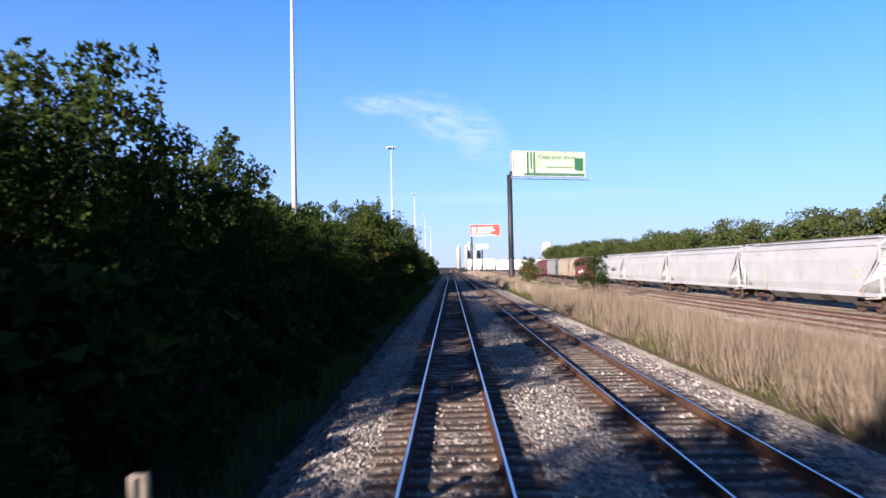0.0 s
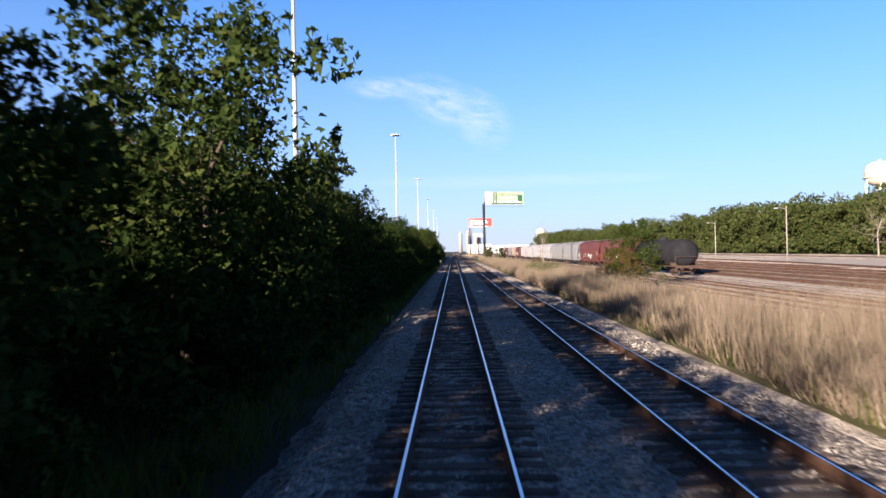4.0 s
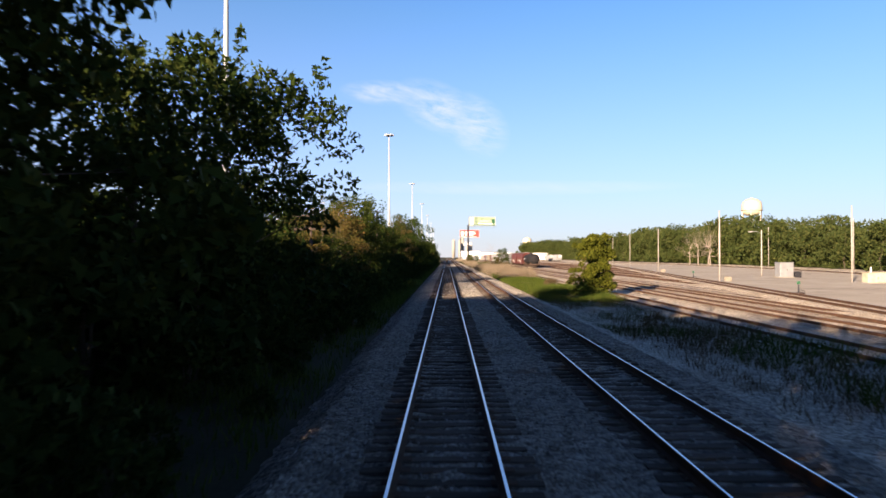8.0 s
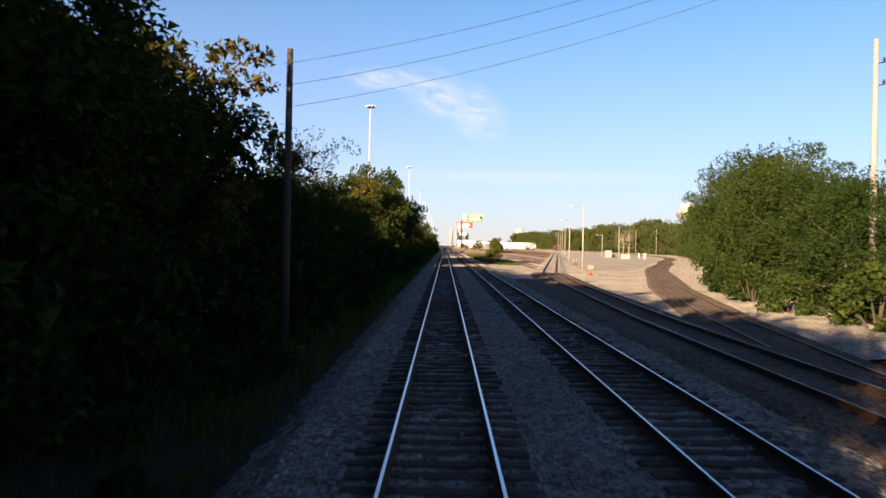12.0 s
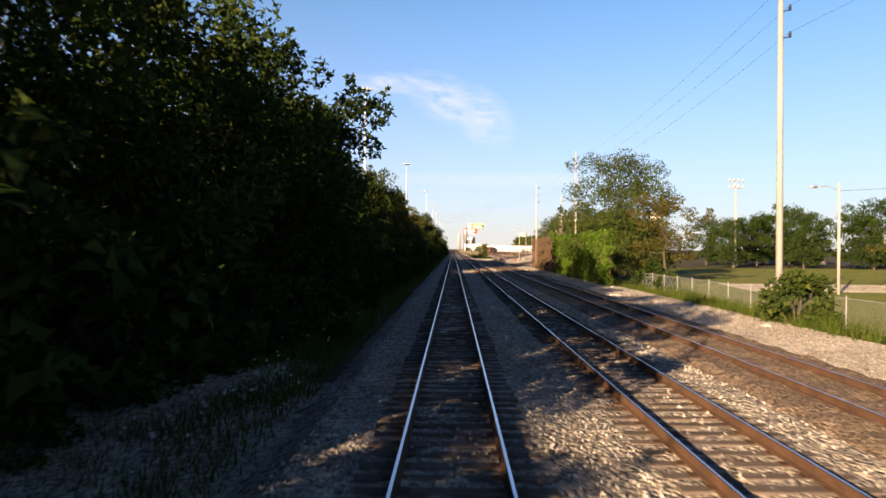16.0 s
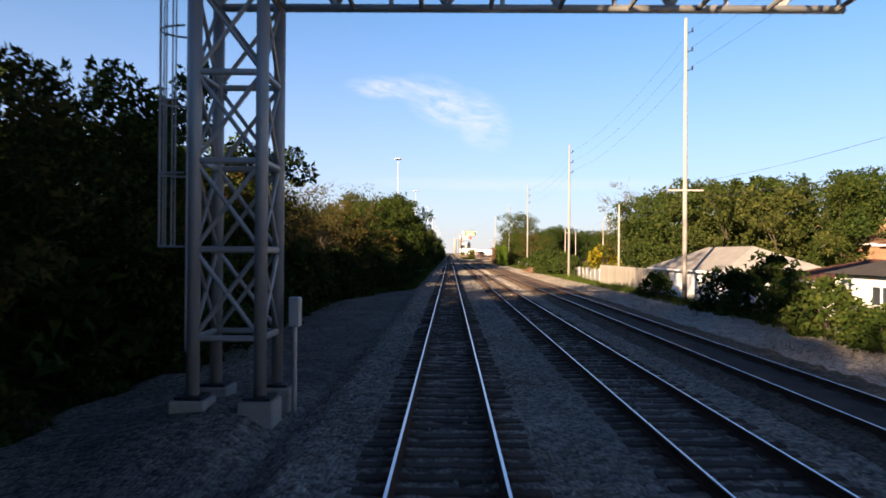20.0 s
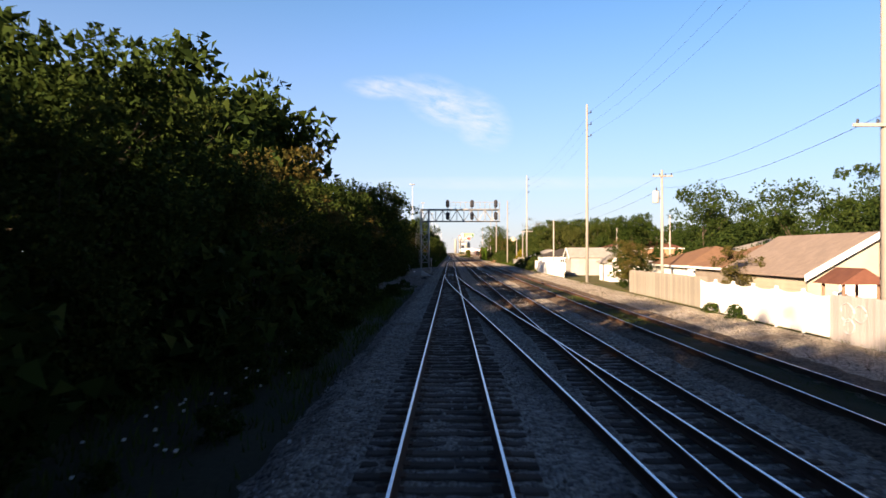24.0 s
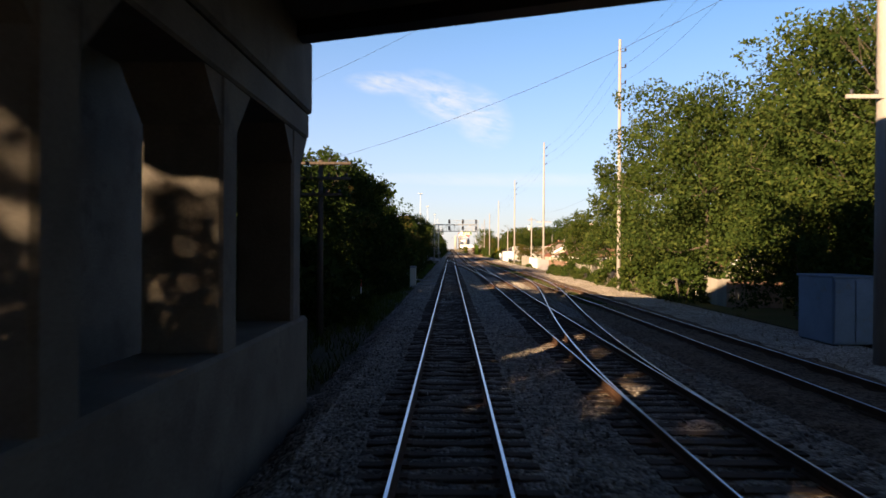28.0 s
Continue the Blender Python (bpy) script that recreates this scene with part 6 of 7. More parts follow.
# ---- trackside gear ----
root = thing("switch_machine", "grey steel switch machine with a sloping cover beside the track", "switch machine", at(-5.0, -556.5, DOWN + 0.1))
part("base_slab", Geo().box((0.2, 0, 0.06), (2.6, 1.2, 0.14), chamfer=0.03), CONCRETE, root)
part("pedestal", Geo().box((-1.12, 0.62, 0.88), (0.52, 0.62, 1.6), chamfer=0.03).box((-1.12, 0.62, 1.72), (0.64, 0.72, 0.16), chamfer=0.04), GREY_PAINT, root, "tall grey control pedestal")
case = part("case", Geo().box((0.0, 0, 0.6), (1.66, 0.8, 0.95), chamfer=0.05), GREY_PAINT, root)
part("lid", Geo().box((0.0, 0, 1.08), (1.72, 0.88, 0.07), chamfer=0.03), GREY_PAINT, case)
part("plate", Geo().box((-0.12, -0.42, 0.70), (0.26, 0.02, 0.18)), WHITE, case)
part("sloping_cover", Geo().add([(0.9, -0.35, 0.12), (2.25, -0.35, 0.12), (0.9, -0.35, 0.85), (0.9, 0.35, 0.12), (2.25, 0.35, 0.12), (0.9, 0.35, 0.85)], [(0, 1, 2), (3, 5, 4), (0, 3, 4, 1), (1, 4, 5, 2), (0, 2, 5, 3)]), GALV, root)
part("throw_rod", Geo().tube((1.8, 0, 0.3), (4.2, 0, 0.32), 0.05, n=7).tube((1.8, 0.35, 0.28), (4.2, 0.35, 0.3), 0.035, n=6), DARK_STEEL, root)
part("conduit", Geo().hose([(-0.62, -0.45, 1.02), (-0.78, -0.52, 1.0), (-0.9, -0.55, 0.85), (-0.94, -0.55, 0.5), (-0.92, -0.55, 0.12)], 0.035, 6), GALV, root)
PLANK = mat("grey_plank", (0.332, 0.3, 0.261), (0.253, 0.229, 0.198), 2, 0.9, bump=0.4, bump_scale=20, fine=0.3, stretch=(4, 0.4, 4))
for x0, y0, y1, spread in ((-0.22, -566.3, -559.6, 0.28), (0.30, -566.3, -559.6, -0.1), (3.75, -671.5, -664.5, 0.1), (4.15, -671.5, -664.5, 0.0), (4.5, -671.5, -664.5, 0.0)):
    g = Geo()
    length = y1 - y0
    turn = Matrix.Rotation(-spread / length * 0.5, 4, "Z")
    tagged(new("gauge_plank", g.box((x0, y0 + 0.9, -0.115), (0.27, 1.75, 0.13), turn, 0.015).box((x0 + spread * 0.2, y0 + 1.85 + (length - 1.8) / 2, -0.115), (0.27, length - 1.95, 0.13), turn, 0.015).mesh("gauge_plank", PLANK)), "long grey plank lying between the rails", "plank", "planks between the rails")
root = thing("relay_case", "pale grey relay case with a dark cap beside the track", "relay case", at(-3.3, -674.6, -0.5))
part("cabinet", Geo().box((0, 0, 0.95), (0.54, 0.5, 1.6), chamfer=0.03), CREAM, root)
part("cap", Geo().box((0, 0, 1.77), (0.6, 0.56, 0.2), chamfer=0.05), GREY_PAINT, root)
part("door", Geo().box((0, -0.26, 0.95), (0.44, 0.03, 1.4), chamfer=0.01), CREAM, root)
part("foot", Geo().box((0.1, 0, 0.05), (0.8, 0.6, 0.25), chamfer=0.03), CONCRETE, root)
root = thing("cable_trough", "pale conduit bent across the ballast to the track", "conduit", at(0, 0, 0))
part("pipe", Geo().tube((-2.9, -674.8, -0.2), (-2.4, -675.2, -0.22), 0.08, n=7).tube((-2.4, -675.2, -0.22), (-1.2, -674.9, -0.16), 0.06, n=7), GALV, root)
root = thing("drain_pipe", "bent pale pipe lying on the ballast shoulder", "pipe", at(0, 0, 0))
part("pipe", Geo().tube((-3.3, -668.5, -0.1), (-2.6, -669.0, -0.2), 0.07, n=7).tube((-2.6, -669.0, -0.2), (-1.6, -668.9, -0.15), 0.06, n=7), GALV, root)
for x, y in ((-7.2, -679.6),):
    root = thing("marker_post", "short marker post, orange-red above and white below", "marker post", at(x, y, terrain(x, y)), group="marker posts")
    part("shaft", Geo().tube((0, 0, -0.2), (0, 0, 0.65), 0.045, n=9), WHITE, root)
    part("top", Geo().tube((0, 0, 0.65), (0, 0, 1.25), 0.05, 0.045, n=9), ORANGE, root)
root = thing("mile_post", "slim dark post with a faded pale head on the ballast edge", "post", at(-2.62, 5.4, -0.40))
part("post", Geo().box((0, 0, 0.55), (0.09, 0.07, 1.4), chamfer=0.012), DARK_STEEL, root)
plate = part("head", Geo().box((0, 0, 1.43), (0.17, 0.08, 0.46), chamfer=0.015), OLD_BLOCK, root, "faded pale head")
part("band", Geo().box((0, -0.045, 1.46), (0.035, 0.02, 0.34)), DARK_STEEL, plate, "dark upright stroke")
root = thing("dark_rag", "crumpled dark sheet lying on the gravel", "rag", at(-3.4, -565.7, -0.42, 20))
lump = Geo().lathe([(0.30, -0.05), (0.34, 0.05), (0.22, 0.16), (0.06, 0.2)], 9)
lump.v = [(p[0] * (1 + 0.25 * math.sin(7 * p[1])), p[1] * 0.7, p[2] * (1 + 0.4 * math.sin(9 * p[0]))) for p in lump.v]
part("folds", lump, DARK_STEEL, root)
BRUSH = Geo()
for _ in range(420):
    a, b = rng.uniform(-1, 1), rng.uniform(-1, 1)
    c = Vector((13.9 + 0.9 * a, -447.5 + 4.2 * b, DOWN + 0.35 + 0.9 * max(0, 1 - a * a - b * b * 0.7) * rng.random()))
    d = Vector((rng.uniform(-1, 1), rng.uniform(-1, 1), rng.uniform(-0.3, 0.35))).normalized() * rng.uniform(0.3, 0.8)
    BRUSH.tube(c - d, c + d, 0.02, 0.01, 4, False)
tagged(new("brush_pile", BRUSH.mesh("brush_pile", mat("dead_branches", (0.26, 0.15, 0.10), (0.18, 0.10, 0.07), 2, 0.95, fine=0.3, island=0.3))), "heap of cut brown branches beside the gravel strip", "brush pile", kind="stuff")
STONE = mat("loose_stone", (0.38, 0.36, 0.33), (0.28, 0.26, 0.24), 3, 0.9, bump=0.3, fine=0.3)
for k in range(46):
    if k < 14:
        x, y, s = rng.uniform(-6.6, -3.4), rng.uniform(-580, -500), rng.uniform(0.12, 0.3)
    elif k < 30:
        x, y, s = rng.uniform(11.2, 14), rng.uniform(-480, -350), rng.uniform(0.1, 0.24)
    else:
        x, y, s = rng.uniform(-5.8, -3.4), rng.uniform(-480, -20), rng.uniform(0.1, 0.22)
    g = Geo().lathe([(0.05, -0.3), (0.75, -0.2), (1.0, 0.1), (0.7, 0.42), (0.1, 0.52)], 7)
    g.v = [(p[0] * s * rng.uniform(0.8, 1.2), p[1] * s * rng.uniform(0.8, 1.2), p[2] * s) for p in g.v]
    ob = tagged(new("rock", g.mesh("rock", STONE)), "loose pale rock beside the track", "rock", "loose rocks")
    ob.matrix_basis = at(x, y, max(terrain(x, y), DOWN + (0.29 if x > 8 else -0.4)) + 0.02, rng.uniform(0, 360))

# ---- fences ----
BOARD = mat("grey_fence_board", (0.29, 0.268, 0.228), (0.21, 0.19, 0.158), 1.5, 0.9, bump=0.35, bump_scale=22, fine=0.25, per_piece=0.16, stretch=(4, 4, 0.5))
BROWN_BOARD = mat("brown_fence_board", (0.245, 0.155, 0.108), (0.195, 0.122, 0.086), 1.5, 0.85, bump=0.25, bump_scale=22, fine=0.2, per_piece=0.10, stretch=(4, 4, 0.5))
PALE_BOARD = mat("pale_fence_board", (0.35, 0.33, 0.325), (0.27, 0.255, 0.25), 1.5, 0.85, bump=0.25, bump_scale=22, fine=0.2, per_piece=0.08, stretch=(4, 4, 0.5))
VINYL = mat("white_vinyl", (0.80, 0.79, 0.76), (0.74, 0.73, 0.70), 0.6, 0.45, fine=0.04)
RUSTY_WIRE = mat("rusty_wire", (0.075, 0.042, 0.026), (0.05, 0.03, 0.02), 2, 0.9, 0.1, fine=0.3)
RUSTY = mat("rusty_tube", (0.14, 0.082, 0.055), (0.095, 0.056, 0.038), 2, 0.85, 0.1, bump=0.2, fine=0.35)


def fence_line(x0, y0, x1, y1, step):
    """Places along a straight fence, with its heading."""
    d = Vector((x1 - x0, y1 - y0))
    n = max(1, round(d.length / step))
    return [(x0 + d.x * (k + 0.5) / n, y0 + d.y * (k + 0.5) / n) for k in range(n)], math.atan2(d.y, d.x), d.length / n


def board_fence(x0, y0, x1, y1, h, material, label, width=0.19, wave=0.0, z=DOWN + 0.22):
    root = thing("wooden_fence", label, "fence")
    spots_, turn, step = fence_line(x0, y0, x1, y1, width)
    me = Geo().box((0, 0, h / 2), (step * 0.95, 0.025, h), chamfer=0.006).mesh("board", material)
    for k, (x, y) in enumerate(spots_):
        ob = new("board", me)
        ob.matrix_basis = at(x, y, z + rng.uniform(-0.03, 0.02) + wave * math.sin(k * 0.42), math.degrees(turn) + rng.uniform(-2, 2))
        ob.parent = root
    posts, turn, step = fence_line(x0, y0, x1, y1, 2.4)
    back = Vector((-math.sin(turn), math.cos(turn))) * 0.07
    back = back if back.x > 0 else -back
    for x, y in posts:
        part("post", Geo().box((x + back.x, y + back.y, z + h / 2), (0.1, 0.1, h + 0.05), chamfer=0.01), material, root)
    for zz in (0.3, h - 0.3):
        part("rail", Geo().tube((x0 + back.x * 0.6, y0, z + zz), (x1 + back.x * 0.6, y1, z + zz), 0.04, n=4), material, root)


def vinyl_fence(x0, y0, x1, y1, h, label, z=DOWN + 0.22):
    root = thing("vinyl_fence", label, "fence")
    spots_, turn, step = fence_line(x0, y0, x1, y1, 2.2)
    sl = 11
    for k, (x, y) in enumerate(spots_):
        m = at(x, y, z, math.degrees(turn))
        panel = part("panel", Geo().box((0, 0, 0.14), (step - 0.1, 0.05, 0.14), chamfer=0.01), VINYL, root)
        panel.matrix_basis = m
        part("top_rail", Geo().box((0, 0, h - 0.22), (step - 0.1, 0.05, 0.1), chamfer=0.01), VINYL, panel)
        if not k:
            slats = []
            for i in range(sl):
                u = (i - (sl - 1) / 2) / sl * (step - 0.12)
                dip = 0.10 * (1 - (2 * i / (sl - 1) - 1) ** 2)
                slats.append(Geo().box((u, 0, (h - dip) / 2 + 0.03), ((step - 0.12) / sl * 0.97, 0.022, h - dip - 0.05)).mesh("slat", VINYL))
        for me in slats:
            new("slat", me).parent = panel
        post = part("post", Geo().box((step / 2, 0, h / 2 + 0.03), (0.13, 0.13, h + 0.06), chamfer=0.015).box((step / 2, 0, h + 0.09), (0.16, 0.16, 0.07), chamfer=0.03), VINYL, root)
        post.matrix_basis = m


def mesh_sheet(length, h, cell, wire_r):
    """Crossing diagonal wires of a chain-link sheet, standing on the x axis."""
    g = Geo()
    k = -h
    while k < length:
        for s in (1, -1):
            a = (k, 0.0) if s > 0 else (k + h, 0.0)
            b = (k + h, h) if s > 0 else (k, h)
            (ax, az), (bx, bz) = a, b
            lo, hi = 0.0, length

            def cut(px, pz, qx, qz):
                if px < lo:
                    pz, px = pz + (qz - pz) * (lo - px) / (qx - px), lo
                if px > hi:
                    pz, px = pz + (qz - pz) * (hi - px) / (qx - px), hi
                return px, pz
            if max(ax, bx) > lo and min(ax, bx) < hi:
                p, q = cut(ax, az, bx, bz), cut(bx, bz, ax, az)
                g.box(((p[0] + q[0]) / 2, 0, (p[1] + q[1]) / 2), (math.hypot(q[0] - p[0], q[1] - p[1]), wire_r, wire_r), Matrix.Rotation(-math.atan2(q[1] - p[1], q[0] - p[0]), 4, "Y"))
        k += cell
    return g


def link_fence(x0, y0, x1, y1, h, span, label, material, cell, wire_r, post_r, rails=(0.0, 1.0), z=DOWN + 0.2, slats=None, wire_paint=None):
    root = thing("chain_link_fence", label, "fence")
    spots_, turn, step = fence_line(x0, y0, x1, y1, span)
    sheet = mesh_sheet(step, h, cell, wire_r).mesh("link_sheet", wire_paint or material)
    for x, y in spots_:
        ob = new("link_sheet", sheet)
        ob.matrix_basis = at(x, y, z, math.degrees(turn)) @ Matrix.Translation((-step / 2, 0, 0))
        ob.parent = root
        tagged(ob, kind="stuff")
        post = part("post", Geo().tube((step / 2, 0, -0.3), (step / 2, 0, h + 0.12), post_r, n=8), material, root)
        post.matrix_basis = at(x, y, z, math.degrees(turn))
        if slats:
            sl = part("slat_infill", slats(step, h), GALV, root)
            sl.matrix_basis = at(x, y, z, math.degrees(turn))
        for s in rails:
            bar = part("rail", Geo().tube((-step / 2, 0, 0.05 + (h - 0.05) * s), (step / 2, 0, 0.05 + (h - 0.05) * s), post_r * 0.55, n=6), material, root)
            bar.matrix_basis = at(x, y, z, math.degrees(turn))
    return root


link_fence(14.0, -340, 14.0, -372, 5.0, 1.65, "tall rusty chain-link screen fence on slender posts", RUSTY, 0.26, 0.010, 0.045, (0.0, 0.33, 0.66, 1.0), wire_paint=RUSTY_WIRE)
# ivy hangs over the next stretch of the same screen
link_fence(14.0, -372, 14.0, -398, 4.6, 2.6, "tall chain-link screen buried under ivy", RUSTY, 0.4, 0.014, 0.055)
r = np.random.default_rng(21)
iv = np.stack([14.0 + r.normal(0, 0.12, 520) - 0.15, r.uniform(-399, -366.5, 520), DOWN + 0.2 + r.uniform(0, 1, 520) * 5.0], -1)
iv[:, 2] -= np.where(iv[:, 1] > -371, (iv[:, 1] + 371) * -0.2, 0)
iv = iv[(iv[:, 1] < -371) | (iv[:, 2] > 2.0)]
v = tufts(r, 44, iv, np.full(len(iv), 0.42), 0.17)
IVY = leaf_mat("ivy_leaves", (0.0351, 0.0663, 0.00936), (0.0663, 0.117, 0.0156), (0.109, 0.164, 0.0234))
tagged(new("ivy", raw_mesh("ivy", v, np.arange(len(v)).reshape(-1, 3), IVY)), "bright green ivy covering the screen fence", "ivy", kind="stuff")
link_fence(16.6, -399, 16.9, -440, 1.3, 3.0, "low grey chain-link fence round the park", GREY_PAINT, 0.2, 0.005, 0.025)


def strip_slats(step, h):
    g = Geo()
    n = int(step / 0.12)
    for i in range(n):
        g.box(((i + 0.5) / n * step - step / 2, 0.02, h / 2), (step / n * 0.72, 0.012, h * 0.94))
    return g


link_fence(17.8, -463, 17.8, -482, 1.5, 2.4, "grey slatted chain-link fence before the yellow bush", GALV, 0.3, 0.008, 0.035, slats=strip_slats)
board_fence(17.3, -482, 17.6, -504, 2.05, BOARD, "weathered pale board fence along the gravel strip")
vinyl_fence(14.7, -536, 14.8, -564, 1.9, "bright white vinyl fence along the gravel strip")
board_fence(15.0, -594.5, 15.0, -611, 1.85, BOARD, "weathered grey-brown board fence beside the garages")
vinyl_fence(14.6, -611, 14.5, -624.5, 1.7, "white vinyl fence with a dipped top edge")
board_fence(14.3, -624.5, 14.3, -637, 1.75, PALE_BOARD, "pale pinkish board fence with a faint scrawl")
board_fence(14.3, -637, 14.4, -652, 1.75, BROWN_BOARD, "reddish-brown board fence beside the garages")
board_fence(14.9, -654, 14.9, -674, 1.6, BOARD, "uneven weathered board fence under the trees", wave=0.05)
board_fence(16.0, -680, 16.2, -694, 1.6, BOARD, "old grey picket fence under the big trees", 0.22, 0.03)
board_fence(16.0, -694, 19.0, -694.5, 1.5, BROWN_BOARD, "reddish-brown board fence in the shade", 0.22)
SCRAWL = mat("faded_scrawl", (0.42, 0.40, 0.42), rough=0.8, fine=0.1)
root = thing("wall_scrawl", "faded looping scrawl painted on the pale fence", "scrawl", at(14.27, -625.6, 0))
for cy, cz, rr in ((0.0, 0.75, 0.34), (-0.75, 0.75, 0.3), (-0.1, 0.25, 0.28)):
    pts = [(0, cy + rr * math.cos(a * 0.4) * (1 + 0.2 * math.sin(a)), cz + rr * math.sin(a * 0.4)) for a in range(15)]
    part("stroke", Geo().hose(pts, 0.03), SCRAWL, root)

# ---- garages and houses ----
WALL_CREAM = mat("cream_siding", (0.395, 0.356, 0.28), (0.34, 0.304, 0.237), 0.8, 0.7, bump=0.15, bump_scale=18, fine=0.1)
WALL_GREY = mat("grey_clapboard", (0.316, 0.308, 0.284), (0.269, 0.261, 0.237), 0.8, 0.7, bump=0.15, bump_scale=18, fine=0.1)
WALL_TAN = mat("tan_siding", (0.27, 0.232, 0.19), (0.225, 0.192, 0.155), 0.8, 0.7, bump=0.15, bump_scale=18, fine=0.1)
WALL_BRICK = mat("orange_brick", (0.363, 0.213, 0.126), (0.3, 0.17, 0.103), 1.5, 0.85, bump=0.3, bump_scale=25, fine=0.2)
WALL_PINK = mat("pink_brick", (0.411, 0.3, 0.237), (0.348, 0.253, 0.198), 1.5, 0.85, bump=0.3, bump_scale=25, fine=0.2)
SHINGLE = {k: mat("shingles_" + k, a, b, 2.0, 0.9, bump=0.5, bump_scale=16, fine=0.3) for k, a, b in (
    ("pink", (0.264, 0.212, 0.18), (0.216, 0.172, 0.148)), ("red", (0.144, 0.0624, 0.044), (0.112, 0.0496, 0.036)), ("brown", (0.224, 0.128, 0.08), (0.176, 0.104, 0.068)), ("dark", (0.068, 0.06, 0.056), (0.048, 0.044, 0.04)), ("grey", (0.304, 0.288, 0.264), (0.248, 0.232, 0.216)), ("white", (0.496, 0.48, 0.448), (0.432, 0.416, 0.384)))}
GLASS = mat("window_glass", (0.04, 0.05, 0.06), (0.03, 0.035, 0.045), 1, 0.06, fine=0.02)


def house(x, y, w, l, eave, rise, wall, roof, label, style="hip", name="garage", windows=(), door=None, chimney=None, trim=True):
    """A small building round (x, y): w across (x), l along (y). style: hip, or gable_x / gable_y for the ridge's way.
    windows: (side, place along it, width, height, sill); door: the same for one door."""
    z0 = DOWN + 0.15
    root = thing(name, label, "house" if name == "house" else "garage", at(x, y, z0))
    hw, hl, o, t = w / 2, l / 2, 0.35, 0.14
    g = Geo().box((0, 0, eave / 2), (w, l, eave))
    if style == "gable_x":
        g.add([(s * hw, sy * hl, eave) for s in (-1, 1) for sy in (-1, 1)] + [(-hw, 0, eave + rise), (hw, 0, eave + rise)], [(0, 1, 4), (2, 5, 3)])
    if style == "gable_y":
        g.add([(sx * hw, s * hl, eave) for s in (-1, 1) for sx in (-1, 1)] + [(0, -hl, eave + rise), (0, hl, eave + rise)], [(0, 1, 4), (2, 5, 3)])
    part("wall", g, wall, root)
    lines = int(eave / 0.22)
    if wall in (WALL_CREAM, WALL_GREY, WHITE, WALL_TAN, VINYL):
        boards = Geo()
        for k in range(1, lines):
            boards.box((-hw - 0.012, 0, k * 0.22), (0.03, l, 0.025)).box((0, -hl - 0.012, k * 0.22), (w, 0.03, 0.025))
        part("clapboard_edge", boards, wall, root)
    W, L = hw + o, hl + o
    drop = eave - rise * o / (hl if style == "gable_x" else hw)
    if style == "hip":
        k = min(W, L)
        ridge = [(0, -(L - k), eave + rise), (0, L - k, eave + rise)] if L > W else [(-(W - k), 0, eave + rise), (W - k, 0, eave + rise)]
        vs = [(-W, -L, eave - 0.05), (W, -L, eave - 0.05), (W, L, eave - 0.05), (-W, L, eave - 0.05)] + ridge
        fs = [(0, 1, 4), (1, 2, 5, 4), (2, 3, 5), (3, 0, 4, 5)] if L > W else [(0, 1, 5, 4), (1, 2, 5), (2, 3, 4, 5), (3, 0, 4)]
        part("roof", Geo().add(vs, fs + [(3, 2, 1, 0)]), roof, root)
        if trim:
            part("fascia", Geo().box((-W, 0, eave - 0.12), (0.05, 2 * L, 0.16)).box((0, -L, eave - 0.12), (2 * W - 0.05, 0.05, 0.16)), VINYL, root)
    else:
        along_x = style == "gable_x"
        A, B = (W, L) if along_x else (L, W)
        for s in (-1, 1):
            pr = [(0, rise + eave), (s * B, drop), (s * B, drop + t), (0, rise + eave + t)]
            m = Matrix.Rotation(math.pi / 2, 4, "Z") if along_x else Matrix()
            part("roof_slope", Geo().prism(pr, -A, A, m), roof, root)
            if trim:
                pr = [(0, rise + eave - 0.16), (s * B, drop - 0.16), (s * B, drop + t + 0.02), (0, rise + eave + t + 0.02)]
                part("barge_board", Geo().prism(pr, -A - 0.06, -A, m), VINYL, root)
                if along_x:
                    part("barge_board", Geo().prism(pr, A, A + 0.06, m), VINYL, root)
    for side, u, ww, hh, sill in windows:
        frame_, glass = Geo(), Geo()
        for a, b, c, d in ((0, hh / 2, ww + 0.12, 0.08), (0, -hh / 2, ww + 0.12, 0.08), (ww / 2, 0, 0.08, hh), (-ww / 2, 0, 0.08, hh), (0, 0, 0.06, hh)):
            size = (0.09, c, d) if side in "we" else (c, 0.09, d)
            place = (-hw - 0.03 if side == "w" else hw + 0.03, u + a, sill + hh / 2 + b) if side in "we" else (u + a, -hl - 0.03, sill + hh / 2 + b)
            frame_.box(place, size)
        size = (0.05, ww, hh) if side in "we" else (ww, 0.05, hh)
        place = (-hw - 0.01 if side == "w" else hw, u, sill + hh / 2) if side in "we" else (u, -hl - 0.01, sill + hh / 2)
        win = part("window", frame_, VINYL, root, "white window frame")
        part("pane", glass.box(place, size), GLASS, win)
    if door:
        side, u, ww, hh = door
        g = Geo()
        for k in range(4):
            zz = hh * (k + 0.5) / 4
            g.box((-hw - 0.02, u, zz) if side == "w" else (u, -hl - 0.02, zz), (0.05, ww, hh / 4 - 0.03) if side == "w" else (ww, 0.05, hh / 4 - 0.03), chamfer=0.012)
        part("door", g, VINYL, root, "white panelled door")
    if chimney:
        cx_, cy_, ch = chimney
        ob = part("chimney", Geo().box((cx_, cy_, (eave + ch) / 2), (0.6, 0.6, ch - eave + 0.2), chamfer=0.02), WALL_BRICK, root)
        part("chimney_cap", Geo().box((cx_, cy_, ch + 0.12), (0.75, 0.75, 0.1), chamfer=0.02), CONCRETE, ob)


